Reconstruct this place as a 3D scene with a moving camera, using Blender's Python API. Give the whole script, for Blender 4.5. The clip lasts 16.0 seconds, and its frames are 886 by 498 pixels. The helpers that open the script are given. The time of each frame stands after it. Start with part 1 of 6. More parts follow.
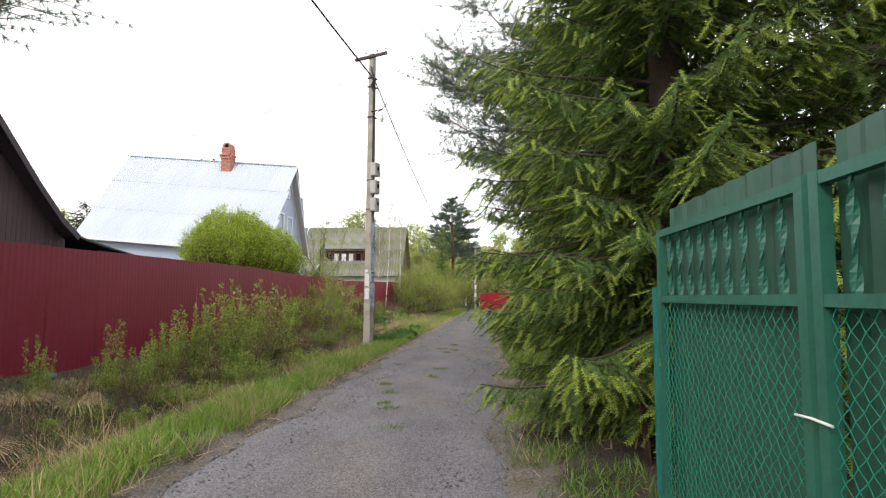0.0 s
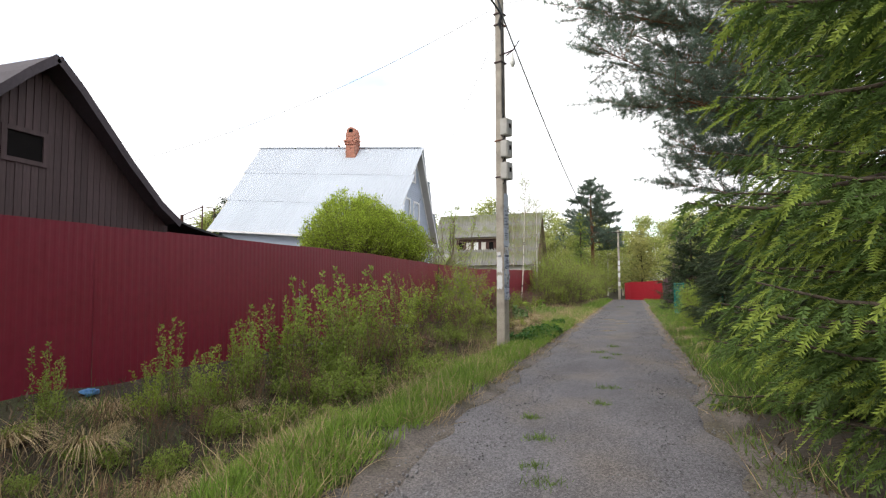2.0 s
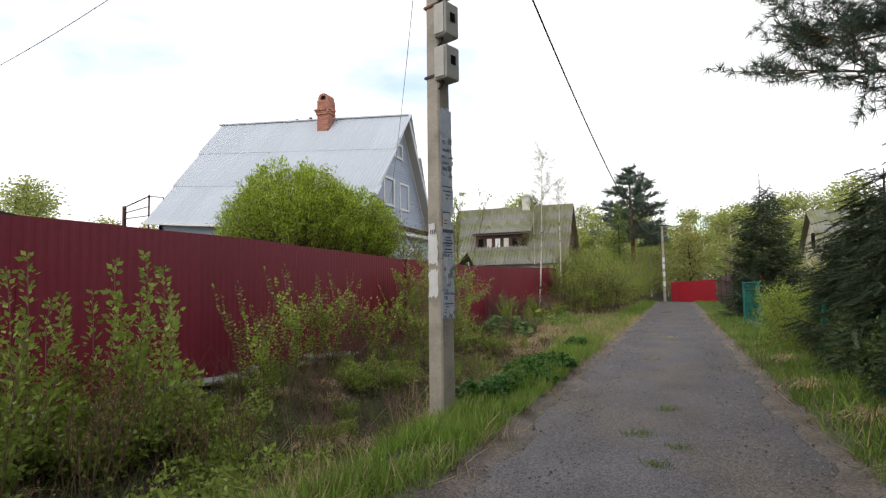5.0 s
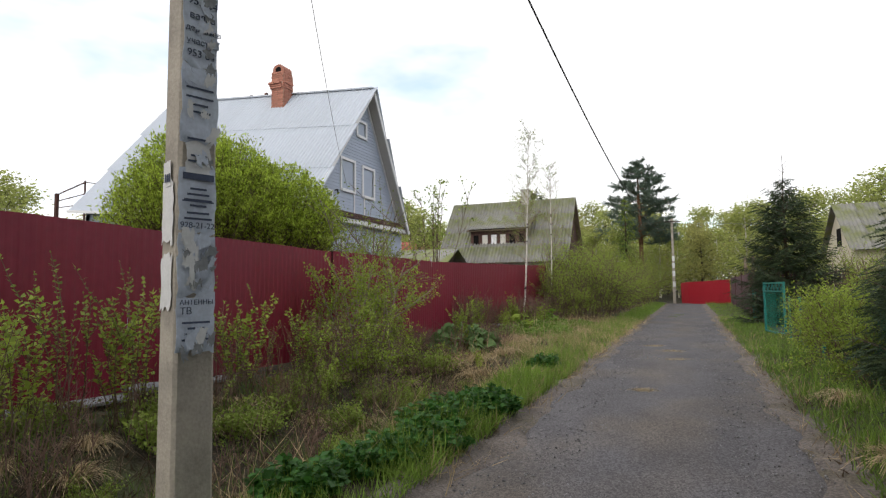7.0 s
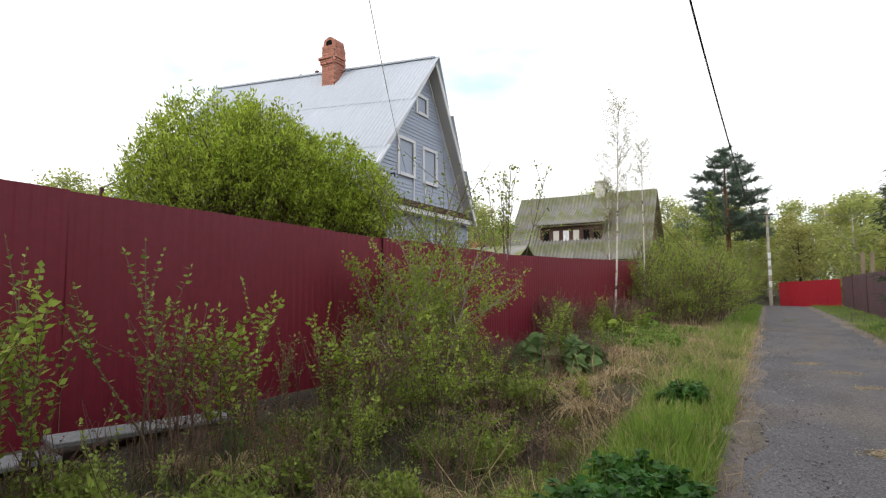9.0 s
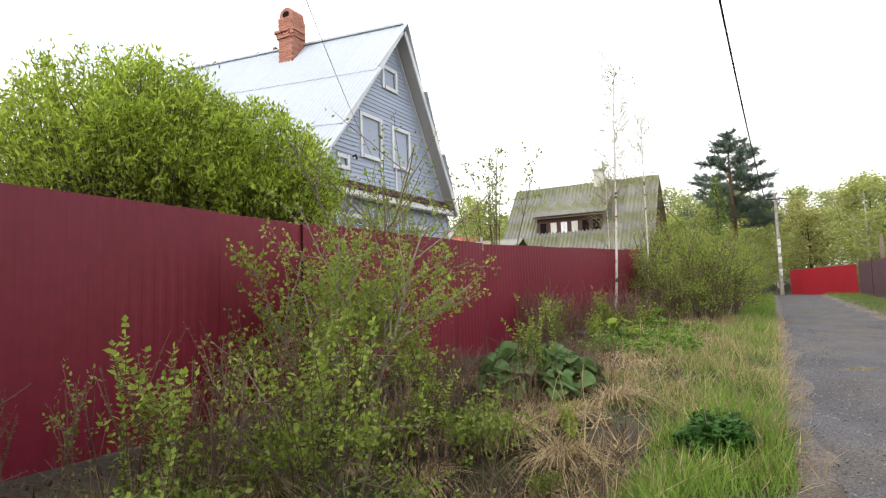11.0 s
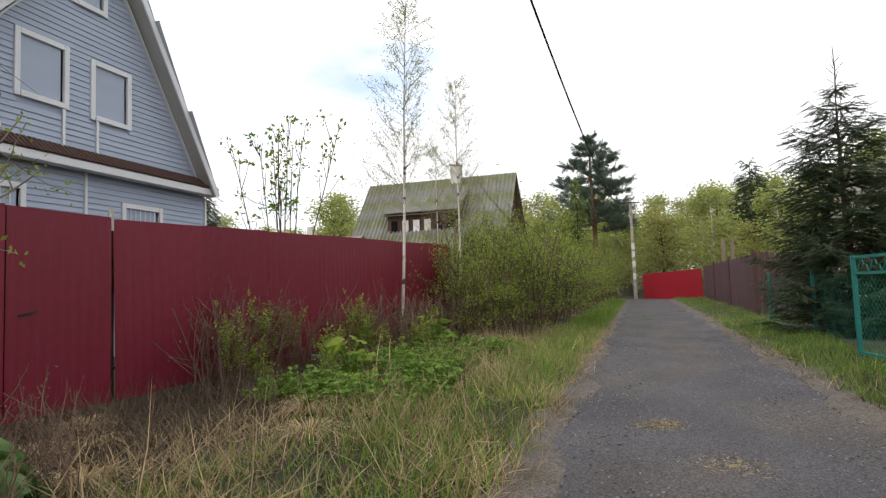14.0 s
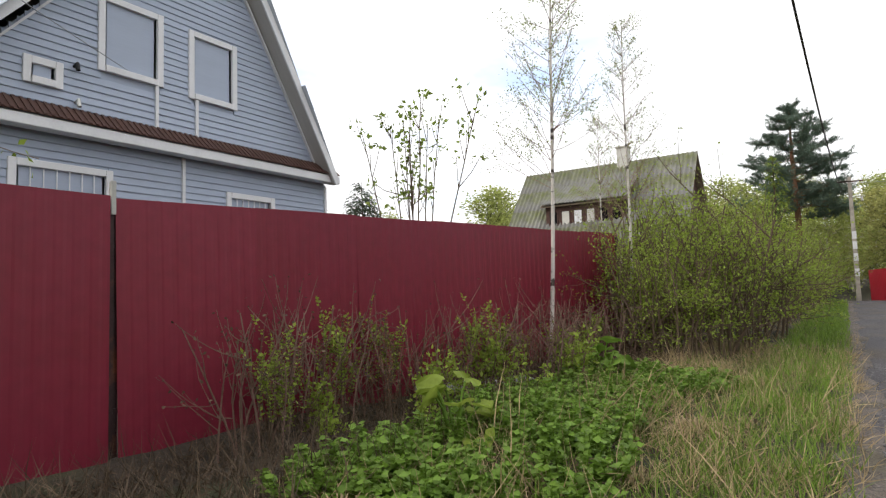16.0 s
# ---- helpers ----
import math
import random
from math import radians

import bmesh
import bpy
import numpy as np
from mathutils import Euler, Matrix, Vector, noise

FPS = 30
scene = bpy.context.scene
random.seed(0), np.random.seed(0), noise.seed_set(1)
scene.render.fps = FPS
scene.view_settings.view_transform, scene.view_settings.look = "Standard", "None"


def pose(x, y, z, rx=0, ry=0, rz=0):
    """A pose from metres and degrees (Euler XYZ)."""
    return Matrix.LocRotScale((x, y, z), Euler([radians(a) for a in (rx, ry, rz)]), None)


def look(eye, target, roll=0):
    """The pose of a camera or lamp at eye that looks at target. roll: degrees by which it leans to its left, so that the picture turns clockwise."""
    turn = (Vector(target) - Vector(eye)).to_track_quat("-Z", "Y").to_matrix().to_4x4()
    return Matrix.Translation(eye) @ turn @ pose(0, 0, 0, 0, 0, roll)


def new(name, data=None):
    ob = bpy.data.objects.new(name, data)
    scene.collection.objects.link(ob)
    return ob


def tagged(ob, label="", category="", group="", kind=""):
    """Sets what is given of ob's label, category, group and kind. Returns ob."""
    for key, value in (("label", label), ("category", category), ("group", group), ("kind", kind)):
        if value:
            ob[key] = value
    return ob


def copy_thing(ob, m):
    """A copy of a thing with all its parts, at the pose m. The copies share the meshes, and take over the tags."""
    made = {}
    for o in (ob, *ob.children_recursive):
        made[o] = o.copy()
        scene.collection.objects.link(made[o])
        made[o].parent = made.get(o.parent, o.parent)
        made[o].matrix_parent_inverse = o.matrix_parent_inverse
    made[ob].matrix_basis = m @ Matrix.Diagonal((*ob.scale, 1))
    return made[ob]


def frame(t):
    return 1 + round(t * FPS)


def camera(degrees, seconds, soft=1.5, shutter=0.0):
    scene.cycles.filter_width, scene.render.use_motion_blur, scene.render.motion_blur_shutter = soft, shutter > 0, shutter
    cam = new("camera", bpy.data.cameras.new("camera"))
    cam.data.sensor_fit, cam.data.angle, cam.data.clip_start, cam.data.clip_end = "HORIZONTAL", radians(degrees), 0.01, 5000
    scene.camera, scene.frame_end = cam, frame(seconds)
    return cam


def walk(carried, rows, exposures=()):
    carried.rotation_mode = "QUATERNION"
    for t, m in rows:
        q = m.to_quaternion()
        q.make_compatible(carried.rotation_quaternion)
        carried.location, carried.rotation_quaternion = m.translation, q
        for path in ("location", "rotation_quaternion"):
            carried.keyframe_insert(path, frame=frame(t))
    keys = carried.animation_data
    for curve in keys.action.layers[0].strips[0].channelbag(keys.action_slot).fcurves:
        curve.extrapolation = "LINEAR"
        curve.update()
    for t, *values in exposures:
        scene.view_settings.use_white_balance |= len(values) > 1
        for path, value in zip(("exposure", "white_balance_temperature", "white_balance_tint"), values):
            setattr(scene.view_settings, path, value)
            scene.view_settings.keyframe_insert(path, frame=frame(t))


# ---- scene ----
cam = camera(75.0, 16.0, soft=1.25)
PATH = [
    (0, (1.13, -0.912, 1.375), (0.997, 1.077, 1.541), 0.3),
    (0.5, (0.895, -0.354, 1.303), (0.755, 1.636, 1.447), 0.5),
    (1, (0.743, 0.311, 1.34), (0.466, 2.287, 1.476), -0.1),
    (1.5, (0.626, 1.214, 1.337), (0.174, 3.157, 1.47), -0.1),
    (2, (0.55, 2.151, 1.345), (-0.035, 4.059, 1.478), -0.3),
    (2.5, (0.472, 3.17, 1.309), (-0.183, 5.055, 1.442), -0.4),
    (3, (0.403, 4.15, 1.301), (-0.298, 6.018, 1.437), -0.5),
    (3.2, (0.384, 4.596, 1.312), (-0.323, 6.461, 1.456), -0.7),
    (5.3, (0.388, 9.131, 1.385), (-0.322, 10.995, 1.526), -0.9),
    (5.5, (0.477, 9.481, 1.382), (-0.235, 11.345, 1.522), -0.7),
    (6, (0.592, 10.357, 1.394), (-0.125, 12.219, 1.533), -0.7),
    (6.5, (0.664, 11.235, 1.391), (-0.054, 13.097, 1.527), -0.6),
    (7, (0.598, 12.012, 1.397), (-0.147, 13.863, 1.536), -0.6),
    (7.5, (0.367, 12.752, 1.395), (-0.403, 14.593, 1.533), -0.4),
    (8, (-0.02, 13.388, 1.38), (-0.896, 15.18, 1.522), -0.2),
    (8.5, (-0.421, 13.959, 1.365), (-1.333, 15.733, 1.509), -0.2),
    (10.8, (-1.189, 16.372, 1.36), (-2.249, 18.062, 1.505), -2.2),
    (11, (-1.11, 16.655, 1.351), (-2.059, 18.41, 1.489), -2.2),
    (11.1, (-1.049, 16.801, 1.349), (-1.944, 18.584, 1.49), -2.3),
    (11.5, (-0.929, 17.443, 1.297), (-1.717, 19.276, 1.436), -2.2),
    (12, (-0.708, 18.225, 1.283), (-1.404, 20.095, 1.419), -2.2),
    (12.5, (-0.533, 19.004, 1.269), (-1.226, 20.875, 1.409), -2.2),
    (13, (-0.353, 19.752, 1.256), (-0.997, 21.641, 1.395), -2.2),
    (13.5, (-0.225, 20.51, 1.245), (-0.858, 22.402, 1.384), -2.1),
    (14, (-0.129, 21.242, 1.243), (-0.729, 23.145, 1.38), -2.1),
    (14.5, (-0.175, 21.945, 1.237), (-0.813, 23.835, 1.376), -2.0),
    (15, (-0.305, 22.67, 1.221), (-1.018, 24.533, 1.367), -1.9),
    (15.5, (-0.567, 23.308, 1.236), (-1.517, 25.061, 1.392), -1.9),
    (16, (-0.917, 23.86, 1.349), (-2.023, 25.52, 1.491), -1.8),
]
walk(cam, [(t, look(eye, target, roll)) for t, eye, target, roll in PATH], [(0, 0.62), (1.5, 0.5), (3.0, 0.34), (5.5, 0.03), (8.5, 0.1), (10.8, 0.68), (11.2, 0.58), (12.0, 0.15), (13.5, 0.05), (15.0, 0.0), (15.5, 0.0), (16.0, 0.15)])

# ---- world, sun, exposure ----
world = bpy.data.worlds.new("sky")
scene.world = world
world.use_nodes = True
wn, wl = world.node_tree.nodes, world.node_tree.links
wn.clear()
w_out = wn.new("ShaderNodeOutputWorld")
w_bg = wn.new("ShaderNodeBackground")
w_sky = wn.new("ShaderNodeTexSky")
w_sky.sky_type, w_sky.sun_disc = "NISHITA", False
w_sky.sun_elevation, w_sky.sun_rotation = radians(32), radians(215)
w_co = wn.new("ShaderNodeTexCoord")
w_map = wn.new("ShaderNodeMapping")
w_map.inputs["Scale"].default_value = (1.0, 1.0, 2.6)
w_noise = wn.new("ShaderNodeTexNoise")
w_noise.inputs["Scale"].default_value, w_noise.inputs["Detail"].default_value = 2.1, 5.0
w_ramp = wn.new("ShaderNodeValToRGB")
w_ramp.color_ramp.elements[0].position, w_ramp.color_ramp.elements[1].position = 0.26, 0.44
w_gain = wn.new("ShaderNodeMix")
w_gain.data_type, w_gain.blend_type = "RGBA", "MULTIPLY"
w_gain.inputs[0].default_value = 1.0
w_gain.inputs[7].default_value = (0.30, 0.30, 0.30, 1)
w_mix = wn.new("ShaderNodeMix")
w_mix.data_type = "RGBA"
w_mix.inputs[7].default_value = (1.2, 1.2, 1.22, 1)
wl.new(w_co.outputs["Generated"], w_map.inputs["Vector"])
wl.new(w_map.outputs["Vector"], w_noise.inputs["Vector"])
wl.new(w_noise.outputs["Fac"], w_ramp.inputs["Fac"])
wl.new(w_ramp.outputs["Color"], w_mix.inputs[0])
wl.new(w_sky.outputs["Color"], w_gain.inputs[6])
wl.new(w_gain.outputs[2], w_mix.inputs[6])
wl.new(w_mix.outputs[2], w_bg.inputs["Color"])
w_bg.inputs["Strength"].default_value = 1.0
wl.new(w_bg.outputs["Background"], w_out.inputs["Surface"])

sun = new("sun", bpy.data.lights.new("sun", "SUN"))
sun.data.energy, sun.data.angle, sun.data.color = 1.1, radians(14), (1.0, 0.93, 0.84)
sun.matrix_world = look((-18, -26, 22), (0, 0, 0))


# ---- materials ----
def material(name, base, rough=0.8, metal=0.0, vary=0.25, scale=6.0, fine=60.0, bump=0.2, second=None, patch=(0.45, 0.6),
             stretch=(1, 1, 1), per_island=0.0, per_object=0.0, translucent=0.0, bump_scale=None, distance=0.01, spec=0.4, speckle=0.0, speckle_scale=60):
    """A procedural surface: a base colour with variation at two scales, wear patches of a second colour, and fine relief."""
    m = bpy.data.materials.new(name)
    m.use_nodes = True
    n, l = m.node_tree.nodes, m.node_tree.links
    bsdf, out = n["Principled BSDF"], n["Material Output"]
    co, mp = n.new("ShaderNodeTexCoord"), n.new("ShaderNodeMapping")
    mp.inputs["Scale"].default_value = stretch
    l.new(co.outputs["Object"], mp.inputs["Vector"])
    big, small = n.new("ShaderNodeTexNoise"), n.new("ShaderNodeTexNoise")
    for t, s, d in ((big, scale, 4), (small, fine, 3)):
        t.inputs["Scale"].default_value, t.inputs["Detail"].default_value = s, d
        l.new(mp.outputs["Vector"], t.inputs["Vector"])
    add = n.new("ShaderNodeMath")
    add.operation = "ADD"
    l.new(big.outputs["Fac"], add.inputs[0])
    l.new(small.outputs["Fac"], add.inputs[1])
    level = n.new("ShaderNodeMapRange")
    level.inputs["From Min"].default_value, level.inputs["From Max"].default_value = 0.6, 1.4
    level.inputs["To Min"].default_value, level.inputs["To Max"].default_value = 1 - vary, 1 + vary
    l.new(add.outputs[0], level.inputs["Value"])
    value = level.outputs["Result"]
    if per_island or per_object:
        src = n.new("ShaderNodeNewGeometry").outputs["Random Per Island"] if per_island else n.new("ShaderNodeObjectInfo").outputs["Random"]
        k = per_island or per_object
        r = n.new("ShaderNodeMapRange")
        r.inputs["To Min"].default_value, r.inputs["To Max"].default_value = 1 - k, 1 + k
        l.new(src, r.inputs["Value"])
        mul = n.new("ShaderNodeMath")
        mul.operation = "MULTIPLY"
        l.new(value, mul.inputs[0])
        l.new(r.outputs["Result"], mul.inputs[1])
        value = mul.outputs[0]
    if speckle:
        sp = n.new("ShaderNodeTexVoronoi")
        sp.inputs["Scale"].default_value = speckle_scale
        l.new(mp.outputs["Vector"], sp.inputs["Vector"])
        sr_ = n.new("ShaderNodeSeparateColor")
        l.new(sp.outputs["Color"], sr_.inputs[0])
        r2 = n.new("ShaderNodeMapRange")
        r2.inputs["To Min"].default_value, r2.inputs["To Max"].default_value = 1 - speckle, 1 + speckle
        l.new(sr_.outputs[0], r2.inputs["Value"])
        m2 = n.new("ShaderNodeMath")
        m2.operation = "MULTIPLY"
        l.new(value, m2.inputs[0])
        l.new(r2.outputs["Result"], m2.inputs[1])
        value = m2.outputs[0]
    colour = n.new("ShaderNodeMix")
    colour.data_type, colour.blend_type = "RGBA", "MULTIPLY"
    colour.inputs[0].default_value = 1.0
    colour.inputs[6].default_value = (*base, 1)
    if second:
        wear = n.new("ShaderNodeTexNoise")
        wear.inputs["Scale"].default_value, wear.inputs["Detail"].default_value = scale * 0.6, 6
        l.new(mp.outputs["Vector"], wear.inputs["Vector"])
        ramp = n.new("ShaderNodeMapRange")
        ramp.inputs["From Min"].default_value, ramp.inputs["From Max"].default_value = patch
        l.new(wear.outputs["Fac"], ramp.inputs["Value"])
        two = n.new("ShaderNodeMix")
        two.data_type = "RGBA"
        two.inputs[6].default_value, two.inputs[7].default_value = (*base, 1), (*second, 1)
        l.new(ramp.outputs["Result"], two.inputs[0])
        l.new(two.outputs[2], colour.inputs[6])
    l.new(value, colour.inputs[7])
    l.new(colour.outputs[2], bsdf.inputs["Base Color"])
    bsdf.inputs["Roughness"].default_value, bsdf.inputs["Metallic"].default_value = rough, metal
    bsdf.inputs["Specular IOR Level"].default_value = spec
    if bump:
        b = n.new("ShaderNodeBump")
        b.inputs["Strength"].default_value, b.inputs["Distance"].default_value = bump, distance
        src = small
        if bump_scale:
            src = n.new("ShaderNodeTexNoise")
            src.inputs["Scale"].default_value, src.inputs["Detail"].default_value = bump_scale, 6
            l.new(mp.outputs["Vector"], src.inputs["Vector"])
        l.new(src.outputs["Fac"], b.inputs["Height"])
        l.new(b.outputs["Normal"], bsdf.inputs["Normal"])
    if translucent:
        tr, mix = n.new("ShaderNodeBsdfTranslucent"), n.new("ShaderNodeMixShader")
        l.new(colour.outputs[2], tr.inputs["Color"])
        mix.inputs[0].default_value = translucent
        l.new(bsdf.outputs["BSDF"], mix.inputs[1])
        l.new(tr.outputs["BSDF"], mix.inputs[2])
        l.new(mix.outputs["Shader"], out.inputs["Surface"])
    return m


def leafy(name, base, vary=0.3, translucent=0.35, rough=0.55):
    return material(name, base, rough=rough, vary=0.25, scale=0.9, fine=9, bump=0, per_island=vary, translucent=translucent, spec=0.25)


M = {
    "soil": material("soil", (0.046, 0.036, 0.026), 0.95, vary=0.45, scale=1.6, fine=26, bump=0.7, second=(0.058, 0.064, 0.026), patch=(0.48, 0.64), bump_scale=18, distance=0.05),
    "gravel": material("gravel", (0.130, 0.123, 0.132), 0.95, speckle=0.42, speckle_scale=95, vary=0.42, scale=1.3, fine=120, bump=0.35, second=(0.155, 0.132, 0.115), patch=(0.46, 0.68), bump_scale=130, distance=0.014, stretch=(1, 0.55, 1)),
    "stone": material("stone", (0.17, 0.165, 0.17), 0.85, vary=0.2, scale=3, fine=40, bump=0.3, per_island=0.45),
    "red_sheet": material("red_sheet", (0.19, 0.015, 0.033), 0.45, vary=0.14, scale=0.7, fine=9, bump=0.05, second=(0.16, 0.012, 0.02), patch=(0.5, 0.75), per_object=0.05, spec=0.35),
    "bright_red_sheet": material("bright_red_sheet", (0.29, 0.013, 0.024), 0.45, vary=0.12, scale=0.8, fine=9, bump=0.05, per_object=0.05),
    "purple_wood": material("purple_wood", (0.085, 0.042, 0.052), 0.7, vary=0.3, scale=4, fine=30, bump=0.3, stretch=(1, 1, 0.15), per_object=0.25),
    "dark_steel": material("dark_steel", (0.05, 0.03, 0.03), 0.5, metal=0.6, vary=0.3, second=(0.16, 0.06, 0.03), patch=(0.55, 0.7)),
    "concrete": material("concrete", (0.36, 0.325, 0.275), 0.9, vary=0.22, scale=5, fine=55, bump=0.5, second=(0.27, 0.245, 0.21), patch=(0.48, 0.62)),
    "paper": material("paper", (0.52, 0.57, 0.66), 0.8, vary=0.2, scale=9, fine=40, bump=0.25, second=(0.26, 0.29, 0.35), patch=(0.54, 0.66), distance=0.004),
    "paper_white": material("paper_white", (0.62, 0.62, 0.62), 0.8, vary=0.12, scale=12, fine=60, bump=0.2, distance=0.003),
    "ink": material("ink", (0.06, 0.075, 0.12), 0.8, vary=0.2),
    "meter_grey": material("meter_grey", (0.42, 0.41, 0.38), 0.55, vary=0.12, scale=6, fine=40, bump=0.1, second=(0.30, 0.28, 0.25), patch=(0.6, 0.75)),
    "cable": material("cable", (0.018, 0.018, 0.02), 0.6, vary=0.1, bump=0),
    "porcelain": material("porcelain", (0.7, 0.7, 0.66), 0.25, vary=0.08, bump=0),
    "slate_sheet": material("slate_sheet", (0.215, 0.21, 0.195), 0.9, vary=0.3, scale=1.3, fine=24, bump=0.3, second=(0.155, 0.17, 0.062), patch=(0.42, 0.60), per_object=0.12),
    "grey_roof": material("grey_roof", (0.46, 0.50, 0.56), 0.5, vary=0.08, scale=0.6, fine=10, bump=0.08, second=(0.40, 0.44, 0.49), patch=(0.5, 0.7), per_object=0.04),
    "siding": material("siding", (0.40, 0.455, 0.56), 0.5, vary=0.05, scale=2, fine=18, bump=0.06, stretch=(1, 0.2, 3), per_object=0.035),
    "white_trim": material("white_trim", (0.76, 0.76, 0.77), 0.45, vary=0.06, scale=4, fine=30, bump=0.06),
    "soffit": material("soffit", (0.45, 0.43, 0.40), 0.6, vary=0.08, scale=3, fine=30, bump=0.1, stretch=(8, 1, 1)),
    "brown_trim": material("brown_trim", (0.09, 0.045, 0.035), 0.55, vary=0.2, scale=4, fine=30, bump=0.1),
    "brick": material("brick", (0.43, 0.19, 0.135), 0.9, vary=0.2, scale=8, fine=60, bump=0.4, per_object=0.16),
    "mortar": material("mortar", (0.40, 0.26, 0.20), 0.95, vary=0.15, scale=8, fine=60, bump=0.4),
    "barn_wood": material("barn_wood", (0.075, 0.050, 0.052), 0.75, vary=0.35, scale=3, fine=30, bump=0.35, stretch=(3, 3, 0.2), per_object=0.14),
    "barn_roof": material("barn_roof", (0.055, 0.043, 0.052), 0.7, vary=0.25, scale=2, fine=20, bump=0.2),
    "old_wood": material("old_wood", (0.20, 0.155, 0.11), 0.85, vary=0.35, scale=5, fine=40, bump=0.4, stretch=(1, 1, 0.2)),
    "dark_wood": material("dark_wood", (0.075, 0.035, 0.026), 0.7, vary=0.3, scale=5, fine=40, bump=0.3),
    "lime": material("lime", (0.58, 0.56, 0.51), 0.9, vary=0.15, scale=1.5, fine=20, bump=0.3, second=(0.40, 0.36, 0.30), patch=(0.55, 0.7)),
    "green_paint": material("green_paint", (0.022, 0.110, 0.076), 0.45, vary=0.2, scale=3, fine=30, bump=0.12, second=(0.05, 0.11, 0.05), patch=(0.62, 0.72)),
    "green_sheet": material("green_sheet", (0.026, 0.080, 0.052), 0.42, vary=0.16, scale=1.2, fine=14, bump=0.08, second=(0.02, 0.10, 0.055), patch=(0.5, 0.7)),
    "green_wire": material("green_wire", (0.03, 0.29, 0.20), 0.45, vary=0.15, bump=0),
    "dull_wire": material("dull_wire", (0.015, 0.14, 0.105), 0.5, vary=0.15, bump=0),
    "teal_paint": material("teal_paint", (0.012, 0.145, 0.125), 0.5, vary=0.2, scale=4, fine=30, bump=0.1),
    "dirt": material("dirt", (0.140, 0.118, 0.105), 0.95, vary=0.4, scale=3, fine=60, bump=0.8, second=(0.10, 0.085, 0.06), patch=(0.48, 0.62), bump_scale=60, distance=0.02, speckle=0.4, speckle_scale=70),
    "rust": material("rust", (0.075, 0.032, 0.024), 0.85, vary=0.35, scale=5, fine=40, bump=0.3),
    "bark": material("bark", (0.075, 0.056, 0.042), 0.95, vary=0.4, scale=6, fine=40, bump=0.8, stretch=(1, 1, 0.35), distance=0.02),
    "pine_bark": material("pine_bark", (0.20, 0.105, 0.06), 0.95, vary=0.4, scale=5, fine=40, bump=0.8, stretch=(1, 1, 0.35), distance=0.02),
    "birch_bark": material("birch_bark", (0.62, 0.57, 0.52), 0.8, vary=0.15, scale=4, fine=30, bump=0.2, second=(0.06, 0.05, 0.045), patch=(0.58, 0.63), stretch=(1, 1, 3)),
    "twig": material("twig", (0.135, 0.095, 0.062), 0.9, vary=0.3, scale=4, fine=30, bump=0.2),
    "grey_twig": material("grey_twig", (0.25, 0.20, 0.16), 0.9, vary=0.3, scale=4, fine=30, bump=0.2),
    "red_twig": material("red_twig", (0.20, 0.125, 0.095), 0.9, vary=0.3, scale=4, fine=30, bump=0.2),
    "grass": leafy("grass", (0.185, 0.285, 0.048), 0.4),
    "grass_dark": leafy("grass_dark", (0.125, 0.20, 0.038), 0.4),
    "dry_grass": leafy("dry_grass", (0.42, 0.32, 0.18), 0.4, 0.2),
    "sand_straw": leafy("sand_straw", (0.30, 0.245, 0.16), 0.4, 0.1),
    "litter": leafy("litter", (0.12, 0.085, 0.055), 0.5, 0.1),
    "nettle": leafy("nettle", (0.045, 0.135, 0.022), 0.3),
    "herb": leafy("herb", (0.165, 0.275, 0.04), 0.3),
    "burdock": leafy("burdock", (0.125, 0.205, 0.07), 0.35, 0.3, 0.7),
    "willow": leafy("willow", (0.355, 0.45, 0.062), 0.5, 0.55),
    "shoot": leafy("shoot", (0.235, 0.305, 0.062), 0.35, 0.4),
    "young": leafy("young", (0.265, 0.345, 0.055), 0.35, 0.45),
    "birch_leaf": leafy("birch_leaf", (0.26, 0.31, 0.08), 0.35, 0.45),
    "shrub_dark": leafy("shrub_dark", (0.10, 0.15, 0.045), 0.4, 0.3),
    "forest": leafy("forest", (0.37, 0.41, 0.125), 0.3, 0.5),
    "forest_warm": leafy("forest_warm", (0.40, 0.395, 0.14), 0.3, 0.5),
    "spruce": leafy("spruce", (0.10, 0.16, 0.042), 0.4, 0.3),
    "spruce_tip": leafy("spruce_tip", (0.27, 0.345, 0.065), 0.3, 0.4),
    "pine": leafy("pine", (0.15, 0.205, 0.155), 0.35, 0.4),
    "juniper": leafy("juniper", (0.052, 0.078, 0.040), 0.4, 0.15),
    "juniper_tip": leafy("juniper_tip", (0.085, 0.115, 0.05), 0.4, 0.2),
    "red_bud": leafy("red_bud", (0.22, 0.11, 0.06), 0.4, 0.3),
    "dry_needle": leafy("dry_needle", (0.17, 0.125, 0.08), 0.4, 0.1),
    "curtain": material("curtain", (0.74, 0.74, 0.75), 0.9, vary=0.2, scale=5, fine=20, bump=0.3, stretch=(1, 6, 0.3)),
    # near-black colour painted in place of the shade inside windows and openings
    "unlit_inside": material("unlit_inside", (0.010, 0.009, 0.009), 1.0, vary=0.2, spec=0.1),
    "blue_rag": material("blue_rag", (0.10, 0.25, 0.5), 0.7, vary=0.3),
    "grey_board": material("grey_board", (0.25, 0.26, 0.27), 0.85, vary=0.3, scale=4, fine=40, bump=0.3),
    "red_roof": material("red_roof", (0.32, 0.075, 0.06), 0.7, vary=0.15),
    "pale_wall": material("pale_wall", (0.52, 0.47, 0.36), 0.85, vary=0.12, scale=2, fine=20, bump=0.2),
    "orange": material("orange", (0.5, 0.16, 0.04), 0.7, vary=0.2),
}
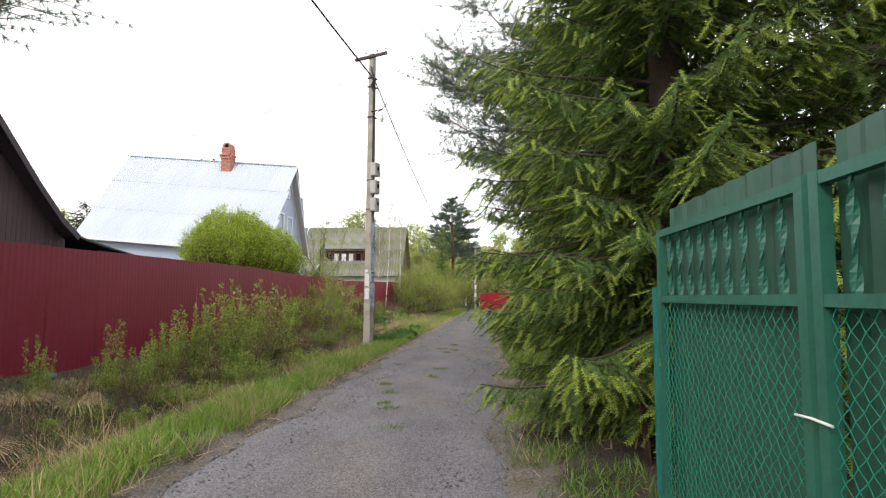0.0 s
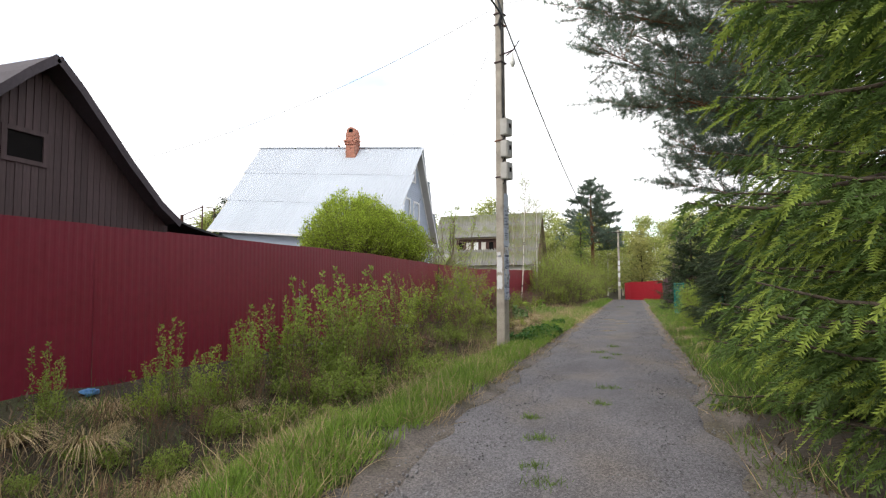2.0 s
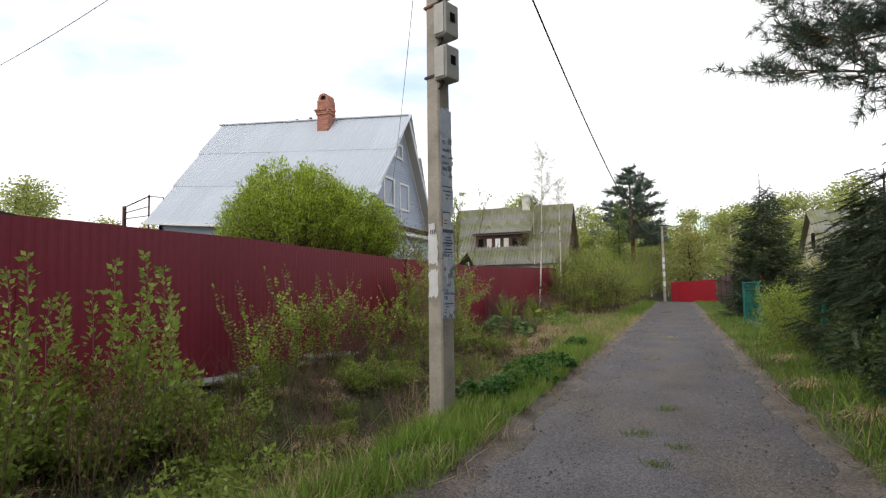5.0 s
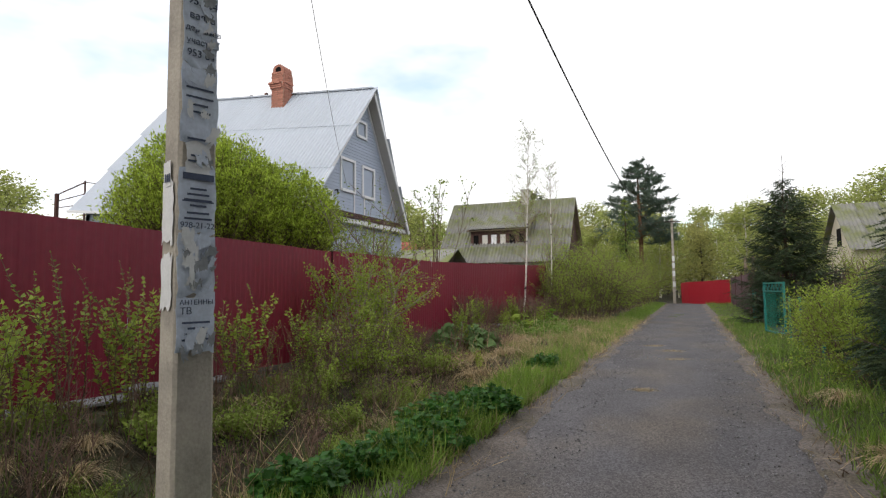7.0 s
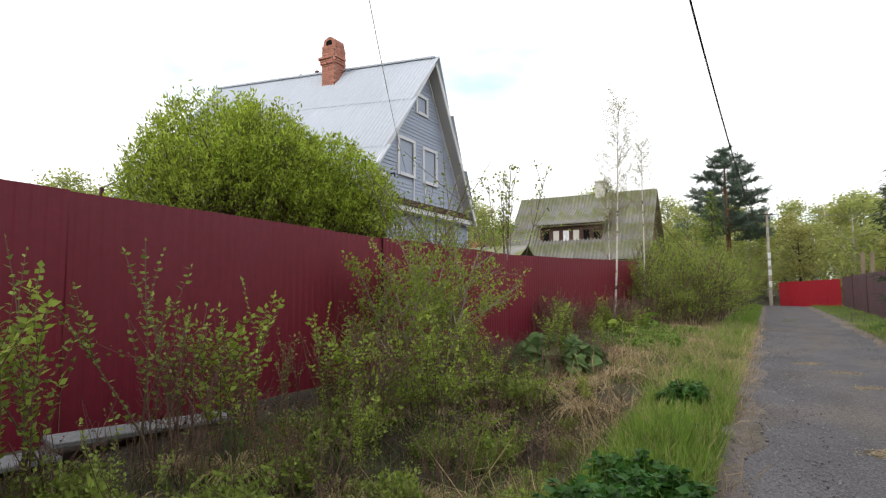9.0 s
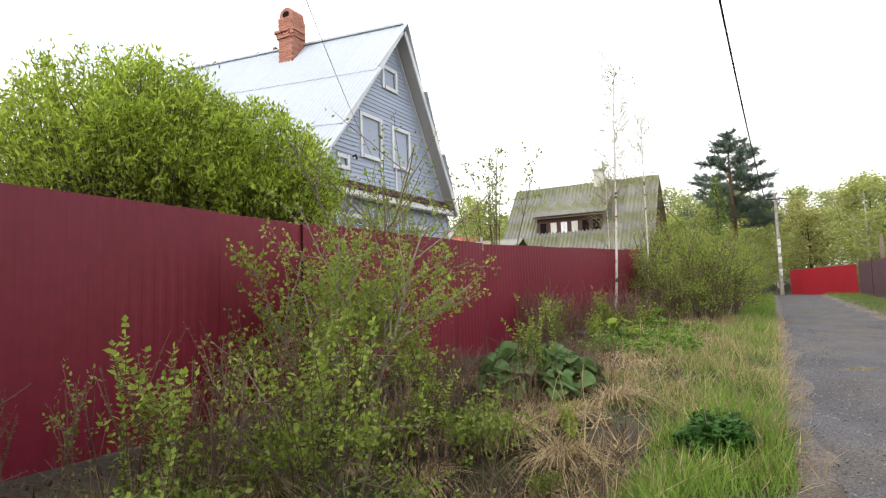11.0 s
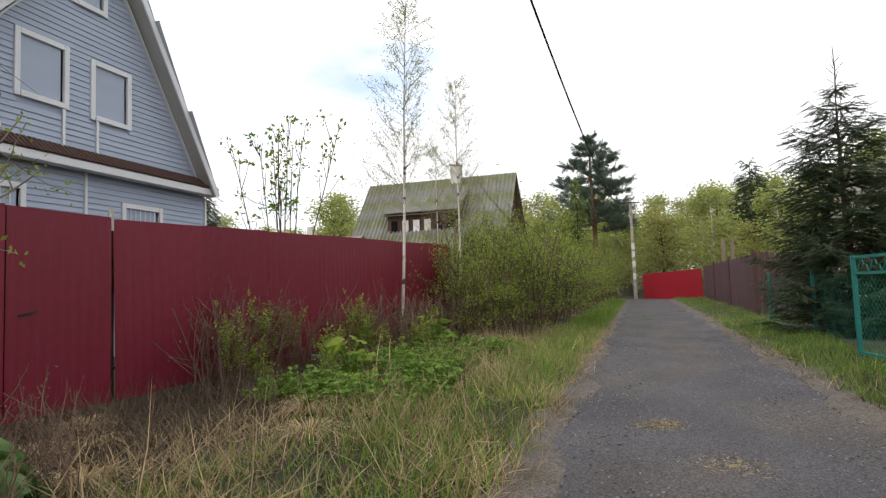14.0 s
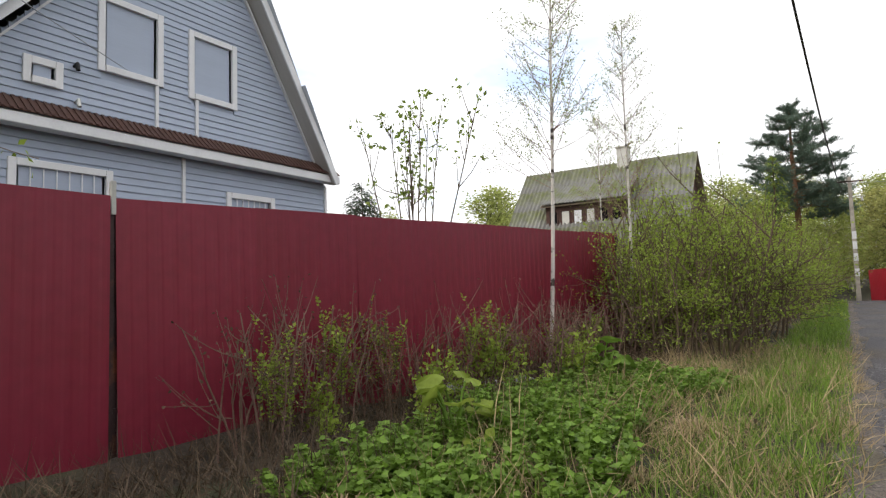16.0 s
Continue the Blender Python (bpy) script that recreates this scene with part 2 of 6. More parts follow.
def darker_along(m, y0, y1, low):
    """Multiplies the lane's gravel colour down to low from y0 to y1, unevenly by noise."""
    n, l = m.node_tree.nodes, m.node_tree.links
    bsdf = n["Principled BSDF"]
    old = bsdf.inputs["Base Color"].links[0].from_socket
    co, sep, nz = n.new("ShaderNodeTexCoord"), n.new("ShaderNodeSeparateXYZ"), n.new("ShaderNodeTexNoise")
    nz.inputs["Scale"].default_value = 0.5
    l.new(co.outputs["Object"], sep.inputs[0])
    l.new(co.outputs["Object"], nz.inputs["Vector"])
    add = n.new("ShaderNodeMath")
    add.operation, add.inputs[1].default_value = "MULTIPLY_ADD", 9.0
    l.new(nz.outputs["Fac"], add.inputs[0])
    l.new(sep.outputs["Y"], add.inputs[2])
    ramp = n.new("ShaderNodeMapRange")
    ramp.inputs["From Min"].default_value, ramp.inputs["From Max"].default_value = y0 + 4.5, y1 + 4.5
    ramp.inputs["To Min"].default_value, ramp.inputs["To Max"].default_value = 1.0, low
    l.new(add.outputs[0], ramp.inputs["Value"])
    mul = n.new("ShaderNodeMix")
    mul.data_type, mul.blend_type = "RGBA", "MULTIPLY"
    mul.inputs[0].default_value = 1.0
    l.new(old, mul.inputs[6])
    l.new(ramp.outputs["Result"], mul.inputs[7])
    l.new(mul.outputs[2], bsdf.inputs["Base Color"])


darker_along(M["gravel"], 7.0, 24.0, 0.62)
glass = bpy.data.materials.new("window_glass")
glass.use_nodes = True
g = glass.node_tree.nodes["Principled BSDF"]
g.inputs["Base Color"].default_value, g.inputs["Roughness"].default_value = (0.85, 0.9, 0.92, 1), 0.03
g.inputs["Transmission Weight"].default_value, g.inputs["IOR"].default_value = 1.0, 1.45
M["glass"] = glass


# ---- mesh helpers ----
def np_mesh(name, verts, tris):
    """A mesh from arrays of vertices and triangles."""
    verts, tris = np.asarray(verts, dtype=np.float32), np.asarray(tris, dtype=np.int32)
    me = bpy.data.meshes.new(name)
    me.vertices.add(len(verts))
    me.vertices.foreach_set("co", verts.ravel())
    me.loops.add(tris.size)
    me.loops.foreach_set("vertex_index", tris.ravel())
    me.polygons.add(len(tris))
    me.polygons.foreach_set("loop_start", np.arange(0, tris.size, 3, dtype=np.int32))
    me.update(calc_edges=True)
    return me


def part(name, bm, mat, parent=None, label="", smooth=False):
    """Links a bmesh (or a ready mesh) as one object, under a thing or a part."""
    if isinstance(bm, bmesh.types.BMesh):
        me = bpy.data.meshes.new(name)
        bmesh.ops.recalc_face_normals(bm, faces=bm.faces)
        bm.to_mesh(me)
        bm.free()
    else:
        me = bm
    if not me.materials:
        me.materials.append(M[mat])
    if smooth:
        me.polygons.foreach_set("use_smooth", [True] * len(me.polygons))
    ob = new(name, me)
    if parent:
        ob.parent = parent
    if label:
        ob["label"] = label
    if name in ("wood", "foliage", "needles", "young_needles", "crown", "twig_crown"):
        ob["kind"] = "stuff"
    return ob


def thing(name, label, category, at=(0, 0, 0), group="", kind="", turn=0):
    ob = new(name)
    ob.location, ob.rotation_euler = at, (0, 0, radians(turn))
    ob.empty_display_size = 0.2
    return tagged(ob, label, category, group, kind)


def add_box(bm, lo, hi, bevel=0.0):
    r = bmesh.ops.create_cube(bm, size=1.0)
    vs = r["verts"]
    for v in vs:
        v.co = Vector([lo[i] + (v.co[i] + 0.5) * (hi[i] - lo[i]) for i in range(3)])
    if bevel:
        bmesh.ops.bevel(bm, geom=list({e for v in vs for e in v.link_edges}), offset=bevel, segments=1, affect="EDGES")
    return bm


def box(lo, hi, bevel=0.0):
    return add_box(bmesh.new(), lo, hi, bevel)


def add_bar(bm, a, b, w, h, up=(0, 0, 1)):
    """A straight bar of w x h section from a to b."""
    a, b = Vector(a), Vector(b)
    d = (b - a).normalized()
    s = d.cross(Vector(up))
    s = s.normalized() if s.length > 1e-4 else Vector((1, 0, 0))
    t = s.cross(d)
    vs = [bm.verts.new(p + s * (i * w / 2) + t * (j * h / 2)) for p in (a, b) for i, j in ((-1, -1), (1, -1), (1, 1), (-1, 1))]
    for q in ((0, 1, 2, 3), (7, 6, 5, 4), (0, 4, 5, 1), (1, 5, 6, 2), (2, 6, 7, 3), (3, 7, 4, 0)):
        bm.faces.new([vs[i] for i in q])
    return bm


def bar(a, b, w, h, up=(0, 0, 1)):
    return add_bar(bmesh.new(), a, b, w, h, up)


def add_poly(bm, points, thick, normal):
    """A plate: a flat polygon with thickness along -normal."""
    n = Vector(normal).normalized() * thick
    top = [bm.verts.new(Vector(p)) for p in points]
    low = [bm.verts.new(Vector(p) - n) for p in points]
    bm.faces.new(top)
    bm.faces.new(low[::-1])
    for i in range(len(points)):
        j = (i + 1) % len(points)
        bm.faces.new((top[i], low[i], low[j], top[j]))
    return bm


def plate(points, thick, normal):
    return add_poly(bmesh.new(), points, thick, normal)


def tube_arrays(points, radii, sides=6):
    """Vertices and triangles of a tapering tube along points."""
    P = np.asarray(points, float)
    r = np.asarray(radii, float)
    T = np.gradient(P, axis=0)
    T /= np.linalg.norm(T, axis=1)[:, None] + 1e-9
    ref = np.array([0.31, 0.17, 0.93]) if abs(T[0, 2]) < 0.9 else np.array([1.0, 0.1, 0.0])
    A = np.cross(T, ref)
    A /= np.linalg.norm(A, axis=1)[:, None] + 1e-9
    B = np.cross(T, A)
    ang = np.linspace(0, 2 * np.pi, sides, endpoint=False)
    V = (P[:, None] + r[:, None, None] * (np.cos(ang)[None, :, None] * A[:, None] + np.sin(ang)[None, :, None] * B[:, None])).reshape(-1, 3)
    F = []
    for i in range(len(P) - 1):
        for k in range(sides):
            a, b = i * sides + k, i * sides + (k + 1) % sides
            F += [(a, b, b + sides), (a, b + sides, a + sides)]
    return V, np.array(F)


class Soup:
    """Gathers arrays of triangles into one mesh."""

    def __init__(self):
        self.v, self.f, self.n = [], [], 0

    def add(self, V, F):
        if len(V):
            self.v.append(V)
            self.f.append(F + self.n)
            self.n += len(V)
        return self

    def tube(self, points, radii, sides=6):
        return self.add(*tube_arrays(points, radii, sides))

    def mesh(self, name):
        return np_mesh(name, np.concatenate(self.v), np.concatenate(self.f))


def unit(A):
    return A / (np.linalg.norm(A, axis=-1, keepdims=True) + 1e-9)


def frames_along(D, rng, roll=None):
    """Turn matrices whose second axis goes along D, rolled at random about it (roll: about level, within so many radians)."""
    D = unit(D)
    up = np.tile([0.0, 0.0, 1.0], (len(D), 1))
    flat = np.abs(D[:, 2]) > 0.95
    up[flat] = (1, 0, 0)
    X = unit(np.cross(D, up))
    Z = np.cross(X, D)
    a = rng.uniform(-np.pi, np.pi, len(D)) if roll is None else rng.normal(0, roll, len(D))
    c, s = np.cos(a)[:, None], np.sin(a)[:, None]
    return np.stack([X * c + Z * s, D, Z * c - X * s], axis=2)


def scatter(tv, tf, P, R, S):
    """Copies of a small template at places P, turned by R, scaled by S (n or n x 3)."""
    S = np.asarray(S, float)
    S = S[:, None] * np.ones(3) if S.ndim == 1 else S
    V = np.einsum("nij,nkj->nki", R, tv[None] * S[:, None]) + P[:, None]
    F = tf[None] + (np.arange(len(P)) * len(tv))[:, None, None]
    return V.reshape(-1, 3), F.reshape(-1, 3)


LEAF_V = np.array([(0, 0, 0), (-0.3, 0.42, 0.07), (0, 1, -0.04), (0.3, 0.42, 0.07)], float)
LEAF_F = np.array([(0, 2, 1), (0, 3, 2)])
NARROW_V = LEAF_V * (0.55, 1, 1)
BLADE_V = np.array([(-0.5, 0, 0), (0.5, 0, 0), (-0.36, 0.5, 0.06), (0.36, 0.5, 0.06), (0, 1, 0.30)], float)
BLADE_F = np.array([(0, 1, 3), (0, 3, 2), (2, 3, 4)])


def needle_template(steps, reach, lean):
    """A short twig along y with needles to both sides and above."""
    V, F = [], []
    for i in range(steps):
        y = i / steps
        for sx, sz in ((-1, 0.12), (1, 0.12), (0.25 * (-1) ** i, 0.9)):
            k = reach * (1.0 - 0.35 * y)
            b = len(V)
            V += [(0, y - 0.06, 0), (0, y + 0.06, 0), (sx * k, y + lean, sz * k * 0.75)]
            F.append((b, b + 1, b + 2))
    V += [(-0.02, 0, 0), (0.02, 0, 0), (0, 1.05, 0)]
    F.append((len(V) - 3, len(V) - 2, len(V) - 1))
    return np.array(V, float), np.array(F)


SPRUCE_V, SPRUCE_F = needle_template(8, 0.155, 0.12)
_p = np.random.default_rng(5)
_d = unit(_p.normal(size=(20, 3)) + (0, 0.8, 0))
_s = unit(np.cross(_d, _p.normal(size=(20, 3)))) * 0.03
PINE_V = np.stack([-_s, _s, _d], axis=1).reshape(-1, 3)
PINE_F = np.arange(60).reshape(20, 3)


# ---- ground and road ----
def road_x(y):
    """The middle of the lane."""
    return 0.02 + 0.019 * y


HALF = 1.27


def height(x, y):
    x, y = np.asarray(x, float), np.asarray(y, float)
    d = x - road_x(y)
    ditch = 1 - np.clip((y - 20.3) / 1.8, 0, 1)
    ditch = ditch * ditch * (3 - 2 * ditch)
    left = np.interp(-d, [1.2, 1.5, 2.0, 2.6, 3.1, 3.7, 4.4, 5.6, 9, 60], [0, 0.05, 0.07, -0.22, -0.42, -0.26, 0.05, 0.16, 0.2, 0.3])
    flat = np.interp(-d, [1.2, 1.5, 2.0, 2.6, 3.1, 3.7, 4.4, 5.6, 9, 60], [0, 0.04, 0.08, 0.12, 0.15, 0.16, 0.17, 0.18, 0.2, 0.3])
    right = np.interp(d, [1.2, 1.5, 2.0, 3.0, 6.0, 60], [0, 0.03, 0.06, 0.08, 0.1, 0.2])
    z = np.where(d < 0, left * ditch + flat * (1 - ditch), right)
    far = np.clip((y - 75) / 60, 0, 1)
    z = z + far * 2.5
    rough = np.clip((np.abs(d) - HALF) / 0.6, 0, 1)
    z = z + rough * 0.025 * (np.sin(x * 3.1 + 1.7 * np.sin(y * 1.3)) + np.sin(y * 2.7 + x * 1.9))
    return np.where(np.abs(d) < HALF + 0.1, np.minimum(z, 0.02) - 0.03, z)


def H(x, y):
    return float(height(x, y))


xs = np.unique(np.concatenate([np.linspace(-8, 8, 90), np.linspace(-40, -8, 20), np.linspace(8, 40, 20), [-1500, -500, -150, -80, 80, 150, 500, 1500]]))
ys = np.unique(np.concatenate([np.linspace(-8, 62, 180), np.linspace(62, 140, 24), [-1500, -500, -150, -60, -25, -12, 200, 400, 1500]]))
gx, gy = np.meshgrid(xs, ys, indexing="ij")
gv = np.stack([gx, gy, height(gx, gy)], axis=2).reshape(-1, 3)
ia = (np.arange(len(xs) - 1)[:, None] * len(ys) + np.arange(len(ys) - 1)[None]).ravel()
gt = np.concatenate([np.stack([ia, ia + len(ys), ia + len(ys) + 1], 1), np.stack([ia, ia + len(ys) + 1, ia + 1], 1)])
tagged(part("ground", np_mesh("ground", gv, gt), "soil", smooth=True), "earth with dead leaves, moss and thin grass", "ground", kind="structure")

rng = np.random.default_rng(11)
ry = np.linspace(-12, 64, 420)
cross = np.linspace(-1, 1, 19)
edge_l, edge_r = [1 + 0.06 * (np.sin(ry * 1.7 + k) + np.sin(ry * 3.9 + 2 * k) * 0.6 + np.sin(ry * 8.3) * 0.3) for k in (0.4, 2.2)]
wide = np.where(cross[None] < 0, edge_l[:, None], edge_r[:, None]) * HALF
rx = road_x(ry)[:, None] + cross[None] * wide
rz = 0.018 * (1 - cross[None] ** 2) - 0.012 * np.exp(-((np.abs(cross[None]) - 0.55) / 0.16) ** 2) + 0.004 * np.sin(rx * 7 + np.sin(ry * 3)[:, None] * 2) + 0.006
rz = rz - 0.05 * (np.abs(cross[None]) > 0.99)
rv = np.stack([rx, np.repeat(ry[:, None], 19, 1), rz], 2).reshape(-1, 3)
ja = (np.arange(len(ry) - 1)[:, None] * 19 + np.arange(18)[None]).ravel()
rt = np.concatenate([np.stack([ja, ja + 1, ja + 20], 1), np.stack([ja, ja + 20, ja + 19], 1)])
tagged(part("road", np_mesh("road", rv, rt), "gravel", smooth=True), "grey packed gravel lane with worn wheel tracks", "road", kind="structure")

for side, wl_ in ((-1, edge_l), (1, edge_r)):
    cols = np.linspace(-0.12, 0.34, 7)
    wob = 0.06 * np.sin(ry * 2.1 + side) + 0.05 * np.sin(ry * 5.3)
    sx = road_x(ry)[:, None] + side * (HALF * wl_[:, None] + cols[None] * (1 + wob[:, None] * 3))
    sy = np.repeat(ry[:, None], 7, 1)
    sz = np.maximum(height(sx, sy), 0.0) + 0.014 - 0.05 * (cols[None] > 0.3) - 0.03 * (cols[None] < -0.09)
    sv = np.stack([sx, sy, sz], 2).reshape(-1, 3)
    ka = (np.arange(len(ry) - 1)[:, None] * 7 + np.arange(6)[None]).ravel()
    stri = np.concatenate([np.stack([ka, ka + 1, ka + 8], 1), np.stack([ka, ka + 8, ka + 7], 1)])
    stri = stri if side > 0 else stri[:, ::-1].copy()
    tagged(part("shoulder", np_mesh("shoulder", sv, stri), "dirt", smooth=True), "brown earth shoulder strewn with needles beside the lane", "road shoulder", kind="structure")


# ---- corrugated sheet ----
def ribbed(width, low, high, pitch=0.115, depth=0.0035, thick=0.003, top_wave=0.0):
    """A sheet with trapezoid ribs, along +x, facing -y, from z low to high."""
    n = max(1, round(width / pitch))
    p = width / n
    prof = []
    for i in range(n):
        for k, dy in ((0.0, 0), (0.36, 0), (0.54, -depth), (0.82, -depth)):
            prof.append(((i + k) * p, dy))
    prof.append((width, 0))
    bm = bmesh.new()
    rows = []
    for off in (0, thick):
        rows.append([[bm.verts.new((x, dy + off, z)) for x, dy in prof] for z in (low, high)])
    for r in rows:
        for i in range(len(prof) - 1):
            bm.faces.new((r[0][i], r[0][i + 1], r[1][i + 1], r[1][i]))
    for z in (0, 1):
        for i in range(len(prof) - 1):
            bm.faces.new((rows[0][z][i], rows[0][z][i + 1], rows[1][z][i + 1], rows[1][z][i]))
    return bm


def wave_sheet(width, length, pitch=0.15, depth=0.045, thick=0.007):
    """A roofing sheet with round waves across x, running along y, lying on z = 0."""
    n = max(6, int(width / pitch) * 6)
    xs_ = np.linspace(0, width, n + 1)
    zs_ = depth * 0.5 * np.cos(xs_ / pitch * 2 * np.pi)
    bm = bmesh.new()
    rows = [[[bm.verts.new((x, y, z + o)) for x, z in zip(xs_, zs_)] for y in (0, length)] for o in (0, -thick)]
    for r in rows:
        for i in range(n):
            bm.faces.new((r[0][i], r[0][i + 1], r[1][i + 1], r[1][i]))
    for y in (0, 1):
        for i in range(n):
            bm.faces.new((rows[0][y][i], rows[0][y][i + 1], rows[1][y][i + 1], rows[1][y][i]))
    return bm


def roof_slope(name_parent, mat, a, b, down_a, down_b, rows, cols, lap=0.08, pitch=0.15, depth=0.045, name="roof_sheet", lift=0.0):
    """Covers the slope between the ridge line a-b and the eave line down_a-down_b with separate wavy sheets."""
    a, b, da, db = (Vector(p) for p in (a, b, down_a, down_b))
    made = {}
    for r in range(rows):
        for c in range(cols):
            u0, u1 = c / cols, (c + 1) / cols
            v0, v1 = r / rows, (r + 1) / rows
            p = (a.lerp(b, u0)).lerp(da.lerp(db, u0), v1)
            q = (a.lerp(b, u1)).lerp(da.lerp(db, u1), v1)
            t = (a.lerp(b, u0)).lerp(da.lerp(db, u0), v0)
            ex, ey = q - p, t - p
            w, h = ex.length, ey.length
            ex.normalize()
            ez = ex.cross(ey).normalized()
            ey2 = ez.cross(ex)
            key = (round(w, 2), round(h, 2))
            if key not in made:
                bm = wave_sheet(w + 0.03, h + lap, pitch, depth)
                made[key] = bpy.data.meshes.new(name)
                bmesh.ops.recalc_face_normals(bm, faces=bm.faces)
                bm.to_mesh(made[key])
                bm.free()
                made[key].materials.append(M[mat])
            ob = part(name, made[key], mat, name_parent)
            up = ez * (0.03 + lift + 0.012 * (rows - r))
            ob.matrix_local = Matrix(((ex.x, ey2.x, ez.x, p.x + up.x), (ex.y, ey2.y, ez.y, p.y + up.y), (ex.z, ey2.z, ez.z, p.z + up.z), (0, 0, 0, 1)))


# ---- dark red sheet fence ----
FENCE_LINE = [(-5.62, -7.0, 2.06), (-5.62, 3.0, 2.08), (-5.62, 10.0, 2.16), (-5.58, 16.0, 2.22), (-5.60, 21.6, 2.16)]
FENCE_TAIL = [(-5.42, 26.12, 2.12), (-4.52, 31.9, 2.22), (-4.08, 34.3, 2.26)]


def along(points, step):
    """Panel ends along a line of plan points with heights."""
    out = []
    for (x0, y0, z0), (x1, y1, z1) in zip(points, points[1:]):
        n = max(1, round(math.hypot(x1 - x0, y1 - y0) / step))
        for i in range(n):
            f0, f1 = i / n, (i + 1) / n
            out.append(((x0 + (x1 - x0) * f0, y0 + (y1 - y0) * f0, z0 + (z1 - z0) * f0), (x0 + (x1 - x0) * f1, y0 + (y1 - y0) * f1, z0 + (z1 - z0) * f1)))
    return out


def sheet_fence(name, label, line, mat, step=1.15, tall=2.0, post_mat="dark_steel", face=-1):
    """A fence of ribbed sheets on rails and posts. face: the side of the line, seen along it, on which the posts stand (1: left)."""
    f = thing(name, label, "fence", kind="structure")
    cache = {}
    for k, (p, q) in enumerate(along(line, step)):
        w = math.hypot(q[0] - p[0], q[1] - p[1])
        key = round(w, 2)
        if key not in cache:
            bm = ribbed(w + 0.004, -tall, 0.0)
            cache[key] = bpy.data.meshes.new("panel")
            bmesh.ops.recalc_face_normals(bm, faces=bm.faces)
            bm.to_mesh(cache[key])
            bm.free()
            cache[key].materials.append(M[mat])
        ob = part("panel", cache[key], mat, f)
        ob.location = (p[0], p[1], (p[2] + q[2]) / 2 + 0.006 * math.sin(k * 2.3))
        tilt = math.degrees(math.atan2(q[2] - p[2], w))
        ob.rotation_euler = (radians(0.4 * math.sin(k * 1.7)), radians(-tilt), math.atan2(q[1] - p[1], q[0] - p[0]))
        d = Vector((q[0] - p[0], q[1] - p[1], 0)).normalized()
        n = Vector((-d.y, d.x, 0)) * 0.06
        if k % 2 == 0:
            part("post", bar(Vector((p[0], p[1], p[2] - tall - 0.35)) + n, Vector((p[0], p[1], p[2] - 0.05)) + n, 0.06, 0.06), post_mat, f)
        for dz in (0.35, 1.6):
            part("rail", bar(Vector((p[0], p[1], p[2] - dz)) + n * 0.55, Vector((q[0], q[1], q[2] - dz)) + n * 0.55, 0.02, 0.04), post_mat, f)
    return f


sheet_fence("fence", "dark red ribbed sheet metal fence along the lane", FENCE_LINE, "red_sheet")
sheet_fence("fence", "dark red ribbed sheet metal fence beyond the gate", FENCE_TAIL, "red_sheet")
sheet_fence("fence", "dark red sheet metal fence side returning from the lane", [(-4.08, 34.3, 2.26), (-7.5, 35.4, 2.2), (-12, 36.5, 2.2)], "red_sheet")


# ---- gate and wicket in the red fence ----
def red_gate(p, q, name, label, leaf_edges):
    gate = thing(name, label, "gate")
    P, Q = Vector(p), Vector(q)
    d = Q - P
    w = math.hypot(d.x, d.y)
    ob_turn = math.atan2(d.y, d.x)
    for a, b in leaf_edges:
        bm = ribbed((b - a) * w - 0.012, -1.97, 0.0)
        leaf = part("leaf", bm, "red_sheet", gate)
        leaf.location = P.lerp(Q, a) + Vector((0.03, 0, 0))
        leaf.rotation_euler = (0, 0, ob_turn)
        for side in (a + 0.02 / w, b - 0.03 / w):
            s = P.lerp(Q, side) + Vector((-0.01, 0, 0))
            part("stile", bar(s + Vector((0, 0, -1.97)), s + Vector((0, 0, 0.0)), 0.04, 0.04), "dark_steel", gate)
    return gate


GA, GB, GC = (-5.60, 21.6, 2.16), (-5.44, 24.98, 2.14), (-5.42, 26.08, 2.13)
big_gate = red_gate(GA, GB, "gate", "closed dark red sheet metal double gate", [(0, 0.5), (0.5, 1)])
wicket = red_gate(GB, GC, "wicket_gate", "closed dark red sheet metal wicket beside the gate", [(0, 1)])
post = thing("gate_post", "weathered steel gate post with pale top", "post")
part("shaft", bar((-5.44, 26.10, -0.1), (-5.44, 26.10, 2.2), 0.022, 0.03), "dark_steel", post)
part("cap", box((-5.445, 26.082, 2.0), (-5.40, 26.118, 2.26), 0.004), "meter_grey", post, "pale weathered top of the post")
bm = bmesh.new()
add_box(bm, (-5.445, 25.08, 1.02), (-5.425, 25.14, 1.2), 0.004)
add_bar(bm, (-5.40, 25.10, 1.14), (-5.38, 25.24, 1.17), 0.018, 0.018)
add_bar(bm, (-5.44, 25.10, 1.14), (-5.39, 25.10, 1.14), 0.018, 0.018)
part("handle", bm, "cable", wicket, "black lever handle")


def lettering(name, words, size, mat, m, parent=None, label="", depth=0.0015):
    """Words as a mesh, flat in the local xy plane of m."""
    cu = bpy.data.curves.new(name, "FONT")
    cu.body, cu.size, cu.extrude = words, size, depth
    tmp = bpy.data.objects.new(name, cu)
    scene.collection.objects.link(tmp)
    me = bpy.data.meshes.new_from_object(tmp.evaluated_get(bpy.context.evaluated_depsgraph_get()))
    bpy.data.objects.remove(tmp)
    ob = part(name, me, mat, parent, label)
    me.materials.clear()
    me.materials.append(M[mat])
    ob.matrix_local = m
    return ob


lettering("house_number", "26", 0.11, "paper_white", pose(-5.405, 24.62, 1.80, 90, 0, 88), big_gate, "white house number")

# ---- concrete lamp pole ----
PX, PY = -1.87, 14.42


